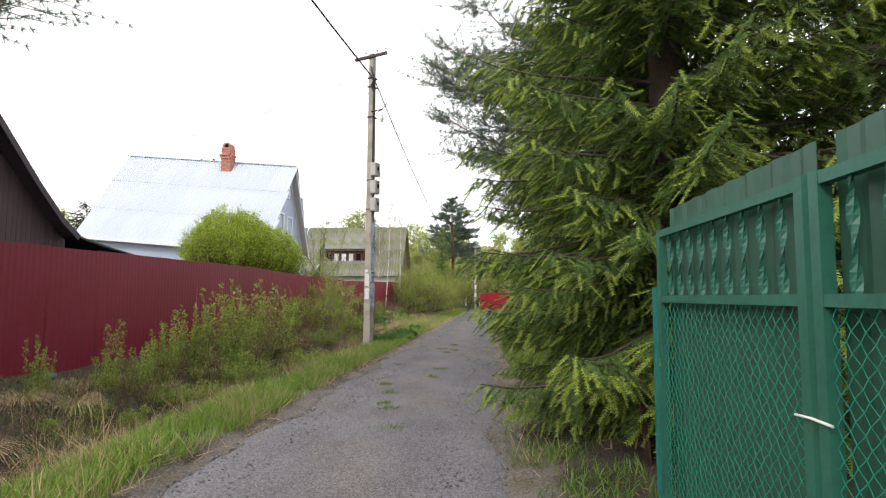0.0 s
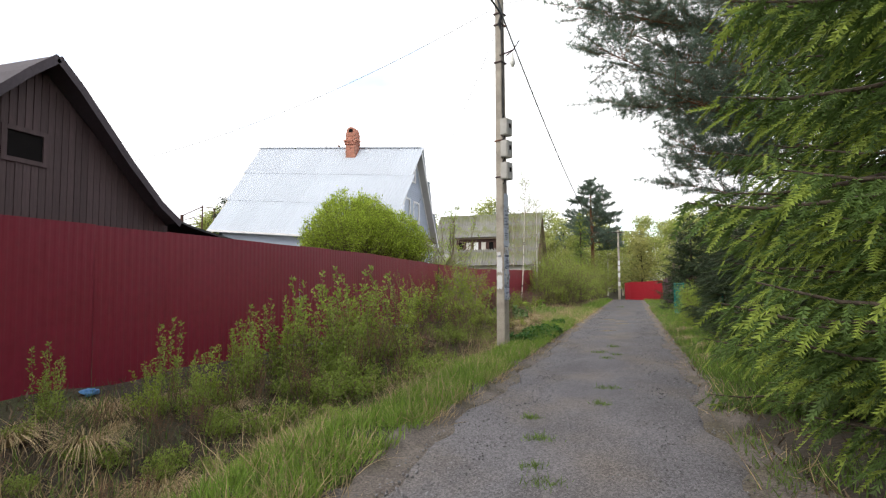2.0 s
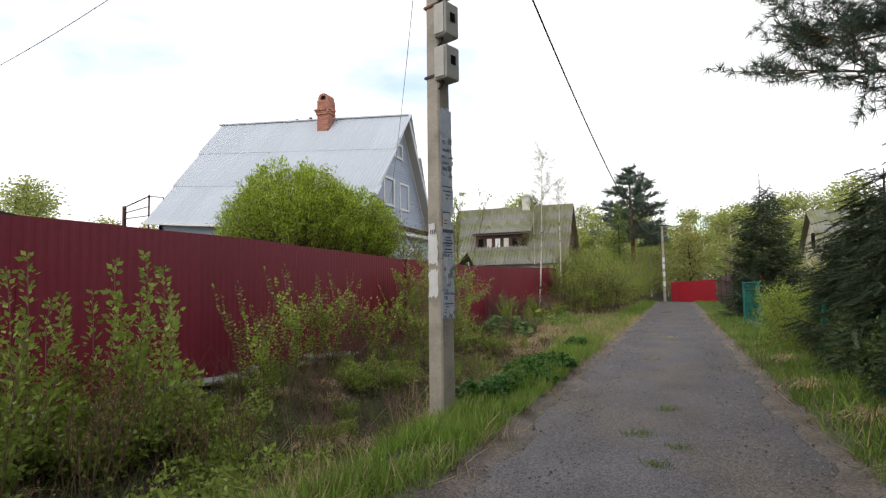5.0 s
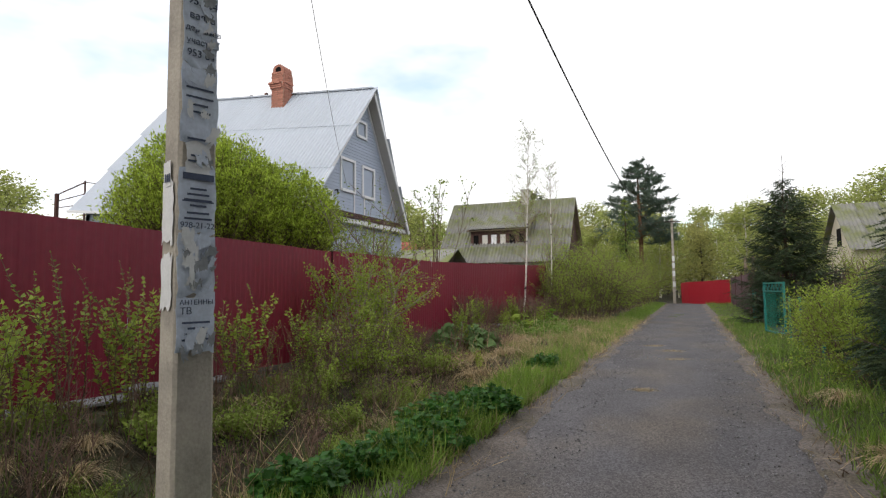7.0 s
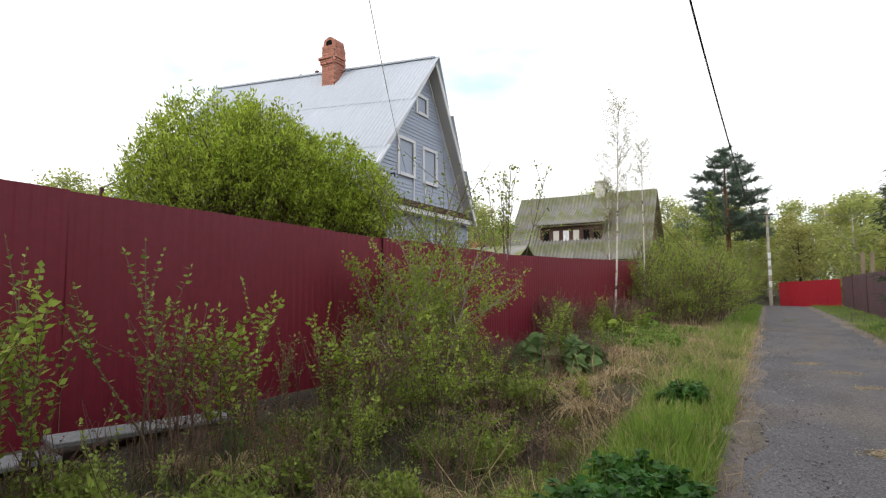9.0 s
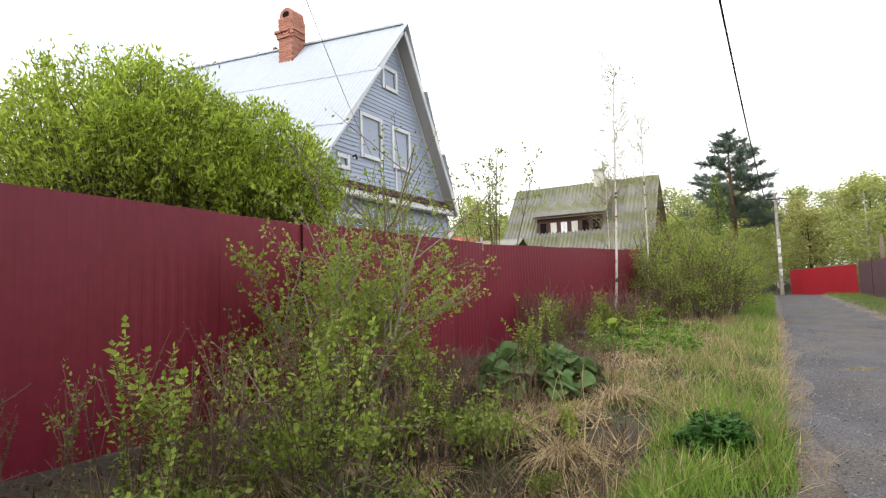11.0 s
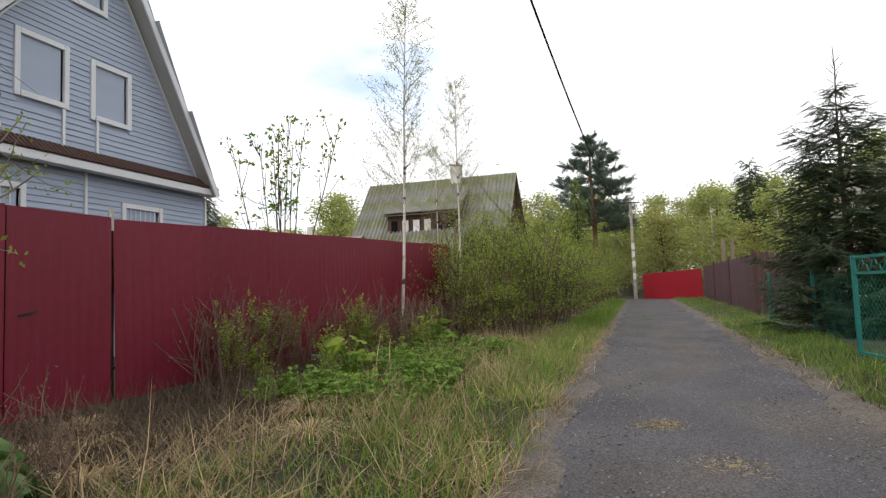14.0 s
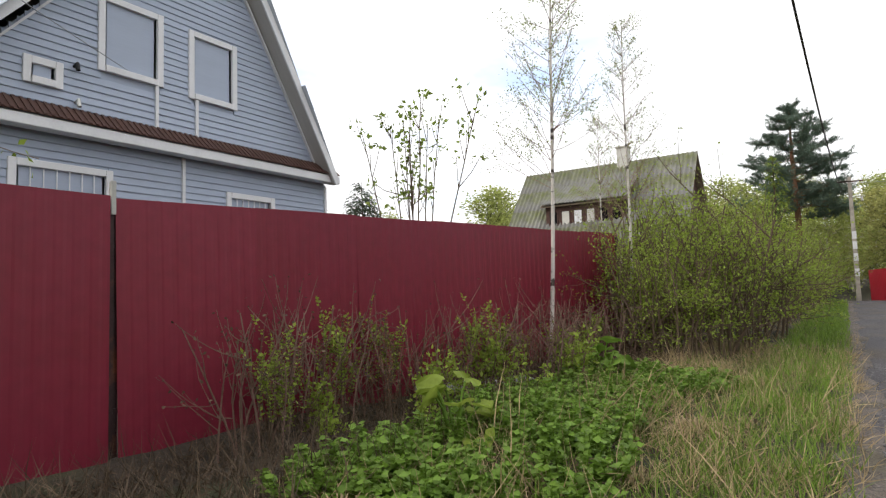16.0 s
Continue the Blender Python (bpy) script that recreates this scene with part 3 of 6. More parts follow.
def pole_shaft(base, top, h, below=0.4):
    """A tapering concrete pole of trapezoid section with chamfered edges."""
    bm = bmesh.new()
    rings = []
    for z, (w, d) in ((-below, base), (h, top)):
        c = 0.018
        pts = [(-w / 2 + c, -d / 2), (w / 2 - c, -d / 2), (w / 2, -d / 2 + c), (w / 2 - 0.012, d / 2 - c), (w / 2 - 0.03, d / 2), (-w / 2 + 0.03, d / 2), (-w / 2 + 0.012, d / 2 - c), (-w / 2, -d / 2 + c)]
        rings.append([bm.verts.new((x, y, z)) for x, y in pts])
    bm.faces.new(rings[0][::-1])
    bm.faces.new(rings[1])
    for i in range(8):
        j = (i + 1) % 8
        bm.faces.new((rings[0][i], rings[0][j], rings[1][j], rings[1][i]))
    return bm


def insulator():
    s = Soup()
    s.tube([(0, 0, 0), (0, 0, 0.07)], [0.008, 0.008], 6)
    s.tube([(0, 0, 0.06), (0, 0, 0.075), (0, 0, 0.10), (0, 0, 0.105), (0, 0, 0.13), (0, 0, 0.15), (0, 0, 0.155)], [0.012, 0.035, 0.033, 0.024, 0.03, 0.022, 0.002], 10)
    return s.mesh("insulator")


TURN_P = -20
pole = thing("utility_pole", "weathered concrete utility pole covered with torn paper notices", "pole", at=(PX, PY, 0.16), turn=TURN_P)
part("shaft", pole_shaft((0.21, 0.235), (0.15, 0.165), 7.9), "concrete", pole)
arm = part("crossarm", bar((-0.5, -0.1, 7.78), (0.5, -0.1, 7.83), 0.07, 0.07), "dark_steel", pole, "rusty steel crossarm")
im = insulator()
for x in (-0.46, -0.17, 0.2, 0.46):
    part("insulator", im, "porcelain", arm, "white porcelain insulator").location = (x, -0.1, 7.82 + 0.05 * (x + 0.5))
for z in (7.2, 6.95, 4.35, 3.55, 6.1):
    part("strap", box((-0.1, -0.115, z), (0.1, 0.115, z + 0.025)), "dark_steel", pole, "steel strap round the pole")
bracket = Soup()
bracket.tube([(0.05, -0.1, 6.25), (0.22, -0.14, 6.24), (0.42, -0.15, 6.26)], [0.016, 0.016, 0.016], 6)
bracket.tube([(0.24, -0.14, 6.18), (0.42, -0.15, 6.26), (0.58, -0.17, 6.42)], [0.012, 0.016, 0.012], 6)
arm2 = part("lamp_bracket", bracket.mesh("lamp_bracket"), "dark_steel", pole)
lampbulb = Soup()
lampbulb.tube([(0.4, -0.15, 6.22), (0.4, -0.15, 6.1), (0.4, -0.15, 6.04), (0.4, -0.15, 5.96), (0.4, -0.15, 5.9), (0.4, -0.15, 5.88)], [0.012, 0.03, 0.05, 0.055, 0.03, 0.004], 10)
part("lamp_bulb", lampbulb.mesh("lamp_bulb"), "porcelain", arm2, "pale glass street lamp bulb", smooth=True)
for k, z in enumerate((3.5, 3.98, 4.46)):
    mb = thing("meter_box", "grey electricity meter box strapped to the concrete pole", "meter box", at=(PX, PY, 0.16), group="meter boxes on the pole", turn=TURN_P)
    part("case", box((0.05, -0.125, z), (0.23, 0.10, z + 0.37), 0.012), "meter_grey", mb)
    part("lid", box((0.07, -0.138, z + 0.02), (0.21, -0.126, z + 0.35), 0.004), "meter_grey", mb)
    part("window", box((0.232, -0.05, z + 0.16), (0.236, 0.03, z + 0.26)), "unlit_inside", mb, "dark meter window")
    cb = Soup()
    cb.tube([(0.12, -0.05, z), (0.11, -0.07, z - 0.06), (0.1, -0.1, z - 0.1)], [0.012] * 3, 6)
    part("conduit", cb.mesh("conduit"), "cable", mb)
dn = Soup()
for dx in (-0.02, 0.03):
    dn.tube([(0.09 + dx * 0.3, -0.1 + dx, 7.3), (0.115, -0.09 + dx, 6.2), (0.108, -0.1 + dx, 5.0), (0.11, -0.08 + dx, 4.8)], [0.011] * 4, 5)
dn.tube([(0.03, -0.12, 7.5), (0.1, -0.16, 7.3), (0.12, -0.13, 7.1), (0.06, -0.14, 6.95), (0.1, -0.12, 6.8)], [0.02, 0.03, 0.035, 0.03, 0.015], 6)
part("cable_run", dn.mesh("cable_run"), "cable", pole, "black cables tied along the pole")


def torn_sheet(w, h, seed, tear=0.02):
    """A thin sheet of paper with an uneven outline, facing +x, in local y and z."""
    r = random.Random(seed)
    pts = []
    for (y0, z0), (y1, z1) in (((-w / 2, 0), (w / 2, 0)), ((w / 2, 0), (w / 2, h)), ((w / 2, h), (-w / 2, h)), ((-w / 2, h), (-w / 2, 0))):
        for i in range(7):
            f = i / 7
            pts.append((0, y0 + (y1 - y0) * f + r.uniform(-tear, tear) * 0.35, z0 + (z1 - z0) * f + r.uniform(-tear, tear)))
    return plate(pts, 0.0015, (1, 0, 0))


def pole_half(z):
    f = (z + 0.4) / 8.3
    return (0.21 - 0.06 * f) / 2


NOTICES = [(0.92, 0.205, 0.30, "paper"), (1.22, 0.20, 0.33, "paper"), (1.55, 0.2, 0.36, "paper"), (1.86, 0.13, 0.20, "paper_white"), (2.05, 0.2, 0.42, "paper"), (2.46, 0.19, 0.45, "paper"), (2.9, 0.18, 0.30, "paper")]
for k, (z, w, h, mat) in enumerate(NOTICES):
    n = part("notice", torn_sheet(w, h, k + 3, 0.022), mat, pole, "torn weathered paper notice")
    n.location = (pole_half(z) + 0.0045 + 0.0022 * k, -0.008, z)
lead = part("notice", torn_sheet(0.085, 0.14, 20, 0.004), "paper_white", pole, "small white paper notice with cut strips")
lead.matrix_local = pose(-0.01, -0.121, 1.80, 4, 0, -90)
for k, (z, h) in enumerate(((1.15, 0.28), (1.5, 0.34))):
    pl = part("glue_stain", torn_sheet(0.13, h, 31 + k, 0.02), "paper_white", pole, "pale remains of glued paper")
    pl.matrix_local = pose(-0.005, -0.1195 + 0.0015 * k, z, 0, 0, -90)


def on_face(y, z, off=0.022):
    return Matrix.Translation((pole_half(z) + off, y, z)) @ pose(0, 0, 0, 90, 0, 90)


rs = random.Random(77)
for k in range(46):
    z = rs.uniform(1.24, 1.50) if k < 22 else rs.uniform(1.90, 2.9) if k < 38 else rs.uniform(0.88, 0.98)
    sc = part("paper_scrap", torn_sheet(rs.uniform(0.025, 0.07), rs.uniform(0.03, 0.09), 300 + k, 0.018), ("paper", "paper_white", "grey_board")[k % 3], pole)
    sc.matrix_local = pose(pole_half(z) + 0.0205 + 0.0003 * k, rs.uniform(-0.07, 0.06), z, rs.uniform(-35, 35), 0, 0)
for z, h, w in ((1.835, 0.035, 0.17), (2.05, 0.012, 0.13), (1.715, 0.008, 0.17)):
    part("print_band", box((pole_half(z) + 0.0215, -w / 2 - 0.01, z), (pole_half(z) + 0.0235, w / 2 - 0.01, z + h)), "ink", pole, "dark printed heading band")
lettering("writing", "928-21-22", 0.045, "ink", on_face(-0.105, 1.575), pole)
lettering("writing", "АНТЕННЫ", 0.036, "ink", on_face(-0.10, 1.17), pole)
lettering("writing", "ТВ", 0.05, "ink", on_face(-0.098, 1.12), pole)
lettering("writing", "953 64", 0.06, "ink", on_face(-0.085, 2.80), pole)
lettering("writing", "валка", 0.052, "ink", on_face(-0.075, 2.72), pole)
lettering("writing", "деревьев", 0.043, "ink", on_face(-0.095, 2.65), pole)
lettering("writing", "участки", 0.045, "ink", on_face(-0.09, 2.58), pole)
lettering("writing", "953 64", 0.055, "ink", on_face(-0.085, 2.51), pole)
for k in range(16):
    z = (1.62, 1.65, 1.69, 1.72, 1.75, 1.78, 0.98, 1.01, 1.04, 1.07, 2.2, 2.24, 2.28, 1.93, 1.96, 2.33)[k]
    w = 0.15 - 0.03 * ((k * 7) % 3)
    part("print_line", box((pole_half(z) + 0.021, -w / 2 - 0.01, z), (pole_half(z) + 0.0225, w / 2 - 0.01, z + 0.011)), "ink", pole)
for k in range(3):
    part("print_line", box((-0.035 + 0.025 * k, -0.126, 1.825), (-0.022 + 0.025 * k, -0.1245, 1.87)), "ink", pole)


# ---- second pole, far down the lane ----
far_pole = thing("utility_pole", "pale concrete utility pole at the end of the lane", "pole", at=(0.42, 65.5, 0.1), turn=10)
part("shaft", pole_shaft((0.24, 0.26), (0.17, 0.18), 7.2), "concrete", far_pole)
fa = part("crossarm", bar((-0.65, -0.1, 6.9), (0.65, -0.1, 6.9), 0.07, 0.07), "dark_steel", far_pole)
for x in (-0.6, -0.2, 0.2, 0.6):
    part("insulator", im, "porcelain", fa).location = (x, -0.1, 6.93)
for z in (2.2, 2.9, 3.5, 1.3):
    part("notice", box((-0.11, -0.15, z), (0.11, -0.135, z + 0.45)), "paper_white", far_pole, "white paper notices")
fl = Soup()
fl.tube([(0.1, -0.1, 5.9), (0.45, -0.2, 6.0), (0.5, -0.22, 5.95), (0.5, -0.22, 5.7)], [0.02, 0.02, 0.08, 0.05], 8)
part("street_lamp", fl.mesh("street_lamp"), "meter_grey", far_pole)


# ---- overhead cables ----
def cable(label, a, b, sag, r, mat="cable"):
    a, b = Vector(a), Vector(b)
    pts = [a.lerp(b, i / 40) - Vector((0, 0, 4 * sag * (i / 40) * (1 - i / 40))) for i in range(41)]
    ob = part("overhead_cable", Soup().tube(pts, [r] * 41, 5).mesh("overhead_cable"), mat, smooth=True)
    return tagged(ob, label, "cable")


TOP = (PX + 0.08, PY - 0.1, 7.3)
cable("thick black bundled cable from the pole towards the far pole", TOP, (0.15, 65.4, 6.6), 2.1, 0.018)
cable("thick black bundled cable reaching the pole from behind", (-3.9, -16, 7.4), TOP, 0.5, 0.022)
cable("thin grey service wire running to the blue house", (PX, PY, 7.2), (-9.25, 28.2, 4.7), 0.5, 0.006, "grey_board")
cable("thin grey service wire running to the brown shed", (PX, PY, 7.6), (-24, 15.5, 5.6), 1.7, 0.006, "grey_board")
cable("thin grey wire crossing to the tall trees", (PX, PY, 7.62), (9, 12, 7.6), 0.3, 0.006, "grey_board")
cable("thin grey wire from the far pole across the lane", (0.42, 65.4, 6.9), (24, 62, 6.4), 0.4, 0.012, "grey_board")

# ---- blue house ----
HX, HY0, HY1, RID, EZ = -9.30, 25.62, 32.24, 29.40, 3.55
BACK = -18.0
house = thing("house", "pale blue clapboard house with a steep grey corrugated roof", "house", at=(0, 0, 0))
LIFT = 0.7
bm = plate([(HX - 0.02, HY0, -0.2), (HX - 0.02, HY1, -0.2), (HX - 0.02, HY1, EZ - 0.1), (HX - 0.02, RID, 8.22), (HX - 0.02, HY0, EZ - 0.1)], 0.2, (1, 0, 0))
add_poly(bm, [(HX - 0.25, HY0, -0.2), (BACK, HY0, -0.2), (BACK, HY0, EZ + 0.55), (HX - 0.25, HY0, EZ - 0.1)], 0.2, (0, -1, 0))
add_poly(bm, [(HX - 0.25, HY1, -0.2), (BACK, HY1, -0.2), (BACK, HY1, EZ + 0.55), (HX - 0.25, HY1, EZ - 0.1)], 0.2, (0, 1, 0))
add_poly(bm, [(BACK, HY0, -0.2), (BACK, HY1, -0.2), (BACK, HY1, EZ + 0.5), (BACK, RID, 8.82), (BACK, HY0, EZ + 0.5)], 0.2, (-1, 0, 0))
part("wall", bm, "siding", house)
WIN = [(27.80, 28.76, 4.60, 5.74), (29.19, 30.10, 4.56, 5.70), (28.82, 29.54, 6.60, 7.24), (26.89, 27.36, 4.18, 4.54), (26.75, 28.02, 2.2, 3.18), (29.88, 30.9, 2.1, 3.12)]


def rake_y(z, side):
    """Where the roof line crosses a height on the gable: side -1 the near slope, 1 the far one."""
    return RID - (8.22 - z) / (8.22 - EZ) * (RID - HY0) if side < 0 else RID + (8.22 - z) / (8.22 - EZ) * (HY1 - RID)


board_meshes = {}
def siding_board(y0, y1, z, h=0.105):
    key = (round(y1 - y0, 2), h)
    if key not in board_meshes:
        L = y1 - y0
        b = bmesh.new()
        vs = [b.verts.new((x, y, zz)) for y in (0, L) for x, zz in ((0.0, 0.0), (0.022, 0.0), (0.024, 0.012), (0.006, h), (0.0, h))]
        for i in range(5):
            j = (i + 1) % 5
            b.faces.new((vs[i], vs[j], vs[5 + j], vs[5 + i]))
        b.faces.new(vs[:5])
        b.faces.new(vs[9:4:-1])
        bmesh.ops.recalc_face_normals(b, faces=b.faces)
        board_meshes[key] = bpy.data.meshes.new("board")
        b.to_mesh(board_meshes[key])
        b.free()
        board_meshes[key].materials.append(M["siding"])
    ob = part("board", board_meshes[key], "siding", house)
    ob.location = (HX - 0.018, y0, z)


z = 1.55
while z < 8.0:
    zt = z + 0.105
    lo = HY0 + 0.02 if zt < EZ else rake_y(zt, -1) + 0.02
    hi = HY1 - 0.02 if zt < EZ else rake_y(zt, 1) - 0.02
    cuts = sorted((a, b) for a, b, c, d in WIN if c - 0.06 < z + 0.05 < d + 0.02)
    y = lo
    for a, b in cuts:
        if a > y + 0.05:
            siding_board(round(y, 2), round(min(a + 0.05, hi), 2), z)
        y = max(y, b - 0.05)
    if hi > y + 0.05:
        siding_board(round(y, 2), round(hi, 2), z)
    z += 0.105


def house_window(y0, y1, z0, z1, label, split=False, curtain=True, bars=False):
    # without a curtain, a near-black plate stands for the unlit room
    w = part("window", plate([(HX - 0.12, y0 + 0.08, z0 + 0.08), (HX - 0.12, y1 - 0.08, z0 + 0.08), (HX - 0.12, y1 - 0.08, z1 - 0.08), (HX - 0.12, y0 + 0.08, z1 - 0.08)], 0.01, (1, 0, 0)), "curtain" if curtain else "unlit_inside", house, label)
    t = 0.095
    bm = bmesh.new()
    x0, x1 = HX - 0.1, HX + 0.035
    add_box(bm, (x0, y0, z0), (x1, y0 + t, z1), 0.006)
    add_box(bm, (x0, y1 - t, z0), (x1, y1, z1), 0.006)
    add_box(bm, (x0, y0 + t, z1 - t), (x1 - 0.003, y1 - t, z1), 0.006)
    add_box(bm, (x0, y0 + t, z0), (x1 + 0.02, y1 - t, z0 + t), 0.006)
    part("window_frame", bm, "white_trim", w, "white window surround")
    sash = bmesh.new()
    i = t + 0.001
    add_box(sash, (HX - 0.07, y0 + i, z0 + i), (HX - 0.02, y0 + i + 0.035, z1 - i))
    add_box(sash, (HX - 0.07, y1 - i - 0.035, z0 + i), (HX - 0.02, y1 - i, z1 - i))
    add_box(sash, (HX - 0.07, y0 + i + 0.036, z1 - i - 0.035), (HX - 0.022, y1 - i - 0.036, z1 - i))
    add_box(sash, (HX - 0.07, y0 + i + 0.036, z0 + i), (HX - 0.022, y1 - i - 0.036, z0 + i + 0.035))
    if split:
        add_box(sash, (HX - 0.07, y0 + i + 0.036, z0 + (z1 - z0) * 0.72), (HX - 0.022, y1 - i - 0.036, z0 + (z1 - z0) * 0.72 + 0.03))
    part("sash", sash, "white_trim", w)
    pane = part("pane", box((HX - 0.05, y0 + i + 0.03, z0 + i + 0.03), (HX - 0.046, y1 - i - 0.03, z1 - i - 0.03)), "glass", w)
    pane.visible_shadow = False
    if bars:
        gb = bmesh.new()
        for k in range(1, 7):
            f = y0 + t + (y1 - y0 - 2 * t) * k / 7
            add_bar(gb, (HX + 0.01, f, z0 + t), (HX + 0.01, f, z1 - t), 0.012, 0.012)
        part("window_bars", gb, "white_trim", w)


house_window(*WIN[0], "white framed attic window with net curtains", split=True)
house_window(*WIN[1], "white framed attic window with a bright curtain")
house_window(*WIN[2], "small white framed gable window")
house_window(*WIN[3], "small dark white framed window", curtain=False)
house_window(*WIN[4], "barred ground floor window", curtain=False, bars=True)
house_window(*WIN[5], "barred ground floor window", curtain=False, bars=True)
for y, z0, z1 in ((28.66, 3.9, 4.62), (29.33, 3.9, 4.61), (29.1, 2.4, 3.55), (HY1 - 0.06, 0.2, 3.5), (31.6, 3.95, 3.96)):
    part("batten", box((HX + 0.0, y - 0.025, z0), (HX + 0.035, y + 0.025, z1)), "white_trim", house)
bl = plate([(HX + 0.30, HY0 - 0.12, 3.715), (HX + 0.30, HY1 + 0.1, 3.715), (HX + 0.025, HY1 + 0.1, 3.95), (HX + 0.025, HY0 - 0.12, 3.95)], 0.012, (0.65, 0, 0.76))
for k in range(75):
    yy = HY0 - 0.1 + k * 0.09
    add_bar(bl, (HX + 0.30, yy, 3.722), (HX + 0.03, yy, 3.955), 0.04, 0.02)
part("belt_roof", bl, "brown_trim", house, "dark brown ribbed drip strip")
part("belt_board", box((HX + 0.06, HY0 - 0.12, 3.55), (HX + 0.27, HY1 + 0.12, 3.70), 0.01), "white_trim", house, "white belt board")
for k, (y, zz) in enumerate(((27.5, 4.55), (27.52, 4.05))):
    b = Soup()
    b.tube([(HX, y, zz), (HX + 0.1, y, zz + 0.02), (HX + 0.12, y, zz - 0.08)], [0.02, 0.025, 0.03], 7)
    part("camera_bracket", b.mesh("camera_bracket"), "cable" if k == 0 else "porcelain", house)
# roof planes with overhang
OX = HX + 0.36
ra, rb = (OX, RID, 8.34), (BACK - 0.4, RID, 8.34 + LIFT)
la, lb = (OX, HY0 - 0.3, EZ - 0.14), (BACK - 0.4, HY0 - 0.3, EZ - 0.08 + LIFT)
qa, qb = (OX, HY1 - 0.06, EZ + 0.02), (BACK - 0.4, HY1 - 0.06, EZ + LIFT)
under = bmesh.new()
for p in ([ra, rb, lb, la], [ra, qa, qb, rb]):
    n = (Vector(p[1]) - Vector(p[0])).cross(Vector(p[2]) - Vector(p[0])).normalized()
    n = n if n.z > 0 else -n
    add_poly(under, p, 0.07, n)
part("roof_deck", under, "soffit", house)
roof_slope(house, "grey_roof", rb, ra, lb, la, 3, 9, pitch=0.13, depth=0.022)
roof_slope(house, "grey_roof", ra, rb, qa, qb, 3, 9, pitch=0.13, depth=0.022)
part("ridge_cap", bar((OX + 0.02, RID, 8.41), (BACK - 0.42, RID, 8.41 + LIFT), 0.22, 0.05), "grey_roof", house, "grey metal ridge cap")
rk = bmesh.new()
add_bar(rk, Vector(ra) + Vector((0.012, 0, -0.04)), Vector(la) + Vector((0.012, 0, -0.04)), 0.03, 0.13, up=(0, 0.7, 0.7))
add_bar(rk, Vector(ra) + Vector((0.012, 0, -0.04)), Vector(qa) + Vector((0.012, 0, -0.04)), 0.03, 0.13, up=(0, -0.7, 0.7))
part("rake_board", rk, "white_trim", house, "white rake boards under the gable edge")
for s in (-1, 1):
    e = (HX + 0.02, rake_y(3.9, s) - s * 0.1, 3.9)
    part("rake_trim", bar((HX + 0.03, RID, 8.05), e, 0.03, 0.06, up=(1, 0, 0)), "white_trim", house)
part("gutter", bar(Vector(la) + Vector((0, -0.06, -0.02)), Vector(lb) + Vector((0, -0.06, -0.02)), 0.1, 0.09), "white_trim", house, "white eaves gutter")

# chimney of separate bricks
chim = part("chimney", box((-12.87, RID - 0.55, 7.2), (-12.33, RID - 0.01, 9.3)), "mortar", house, "orange brick chimney with a corbelled cap")
brick_mesh = bpy.data.meshes.new("brick")
bb = box((0, 0, 0), (0.24, 0.112, 0.066), 0.004)
bb.to_mesh(brick_mesh)
bb.free()
brick_mesh.materials.append(M["brick"])
def brick_ring(zz, grow, k):
    x0, x1, y0, y1 = -12.87 - grow, -12.33 + grow, RID - 0.55 - grow, RID - 0.01 + grow
    for i in range(2):
        f = 0.0 if k % 2 else 0.035
        for x, y, turn in ((x0 + f + i * 0.252, y0 - 0.012, 0), (x0 + f + i * 0.252, y1 - 0.1, 0), (x1 + 0.012, y0 + f + i * 0.252, 90), (x0 + 0.1, y0 + f + i * 0.252, 90)):
            if (turn == 0 and not x0 - 0.13 <= x <= x1 - 0.11) or (turn == 90 and not y0 - 0.13 <= y <= y1 - 0.11):
                continue
            ob = part("brick", brick_mesh, "brick", chim)
            ob.location, ob.rotation_euler = (x, y, zz), (0, 0, radians(turn))
for k in range(26):
    zz = 7.35 + k * 0.078
    brick_ring(zz, 0.05 if k in (18, 19) else 0.10 if k == 20 else 0.0, k)
head = bmesh.new()
arch = [(-0.24, 0.0)] + [(-0.24 * math.cos(a), 0.16 + 0.20 * math.sin(a)) for a in np.linspace(0, math.pi, 9)] + [(0.24, 0.0)]
add_poly(head, [(-12.60 + u, RID - 0.52, 9.30 + v) for u, v in arch], 0.48, (0, -1, 0))
part("flue_head", head, "brick", chim, "arched brick chimney head")
# no hole is cut: a near-black plate paints the flue's inner shade
part("flue_opening", plate([(-12.72, RID - 0.523, 9.36), (-12.48, RID - 0.523, 9.36), (-12.48, RID - 0.523, 9.50), (-12.54, RID - 0.523, 9.56), (-12.66, RID - 0.523, 9.56), (-12.72, RID - 0.523, 9.50)], 0.002, (0, -1, 0)), "unlit_inside", chim, "near-black plate for the shade inside the flue opening")
for x in (-13.6, -14.3):
    part("ridge_bolt", box((x, RID - 0.05, 8.70), (x + 0.1, RID + 0.05, 8.88)), "dark_steel", house)

# ---- dark brown shed ----
BX, BP, BPZ = -9.25, 9.72, 5.42
shed = thing("shed", "dark brown plank shed with a flared roof", "shed")
bm = plate([(BX - 0.03, 6.9, -0.1), (BX - 0.03, 12.75, -0.1), (BX - 0.03, 12.75, 2.8), (BX - 0.03, 11.6, 3.75), (BX - 0.03, BP, BPZ - 0.1), (BX - 0.03, 8.1, 3.75), (BX - 0.03, 6.9, 2.8)], 0.12, (1, 0, 0))
add_box(bm, (-16, 6.95, -0.1), (BX - 0.2, 7.1, 2.8))
add_box(bm, (-16, 12.6, -0.1), (BX - 0.2, 12.75, 2.8))
part("wall", bm, "barn_wood", shed)
plank_cache = {}
y = 6.92
k = 0
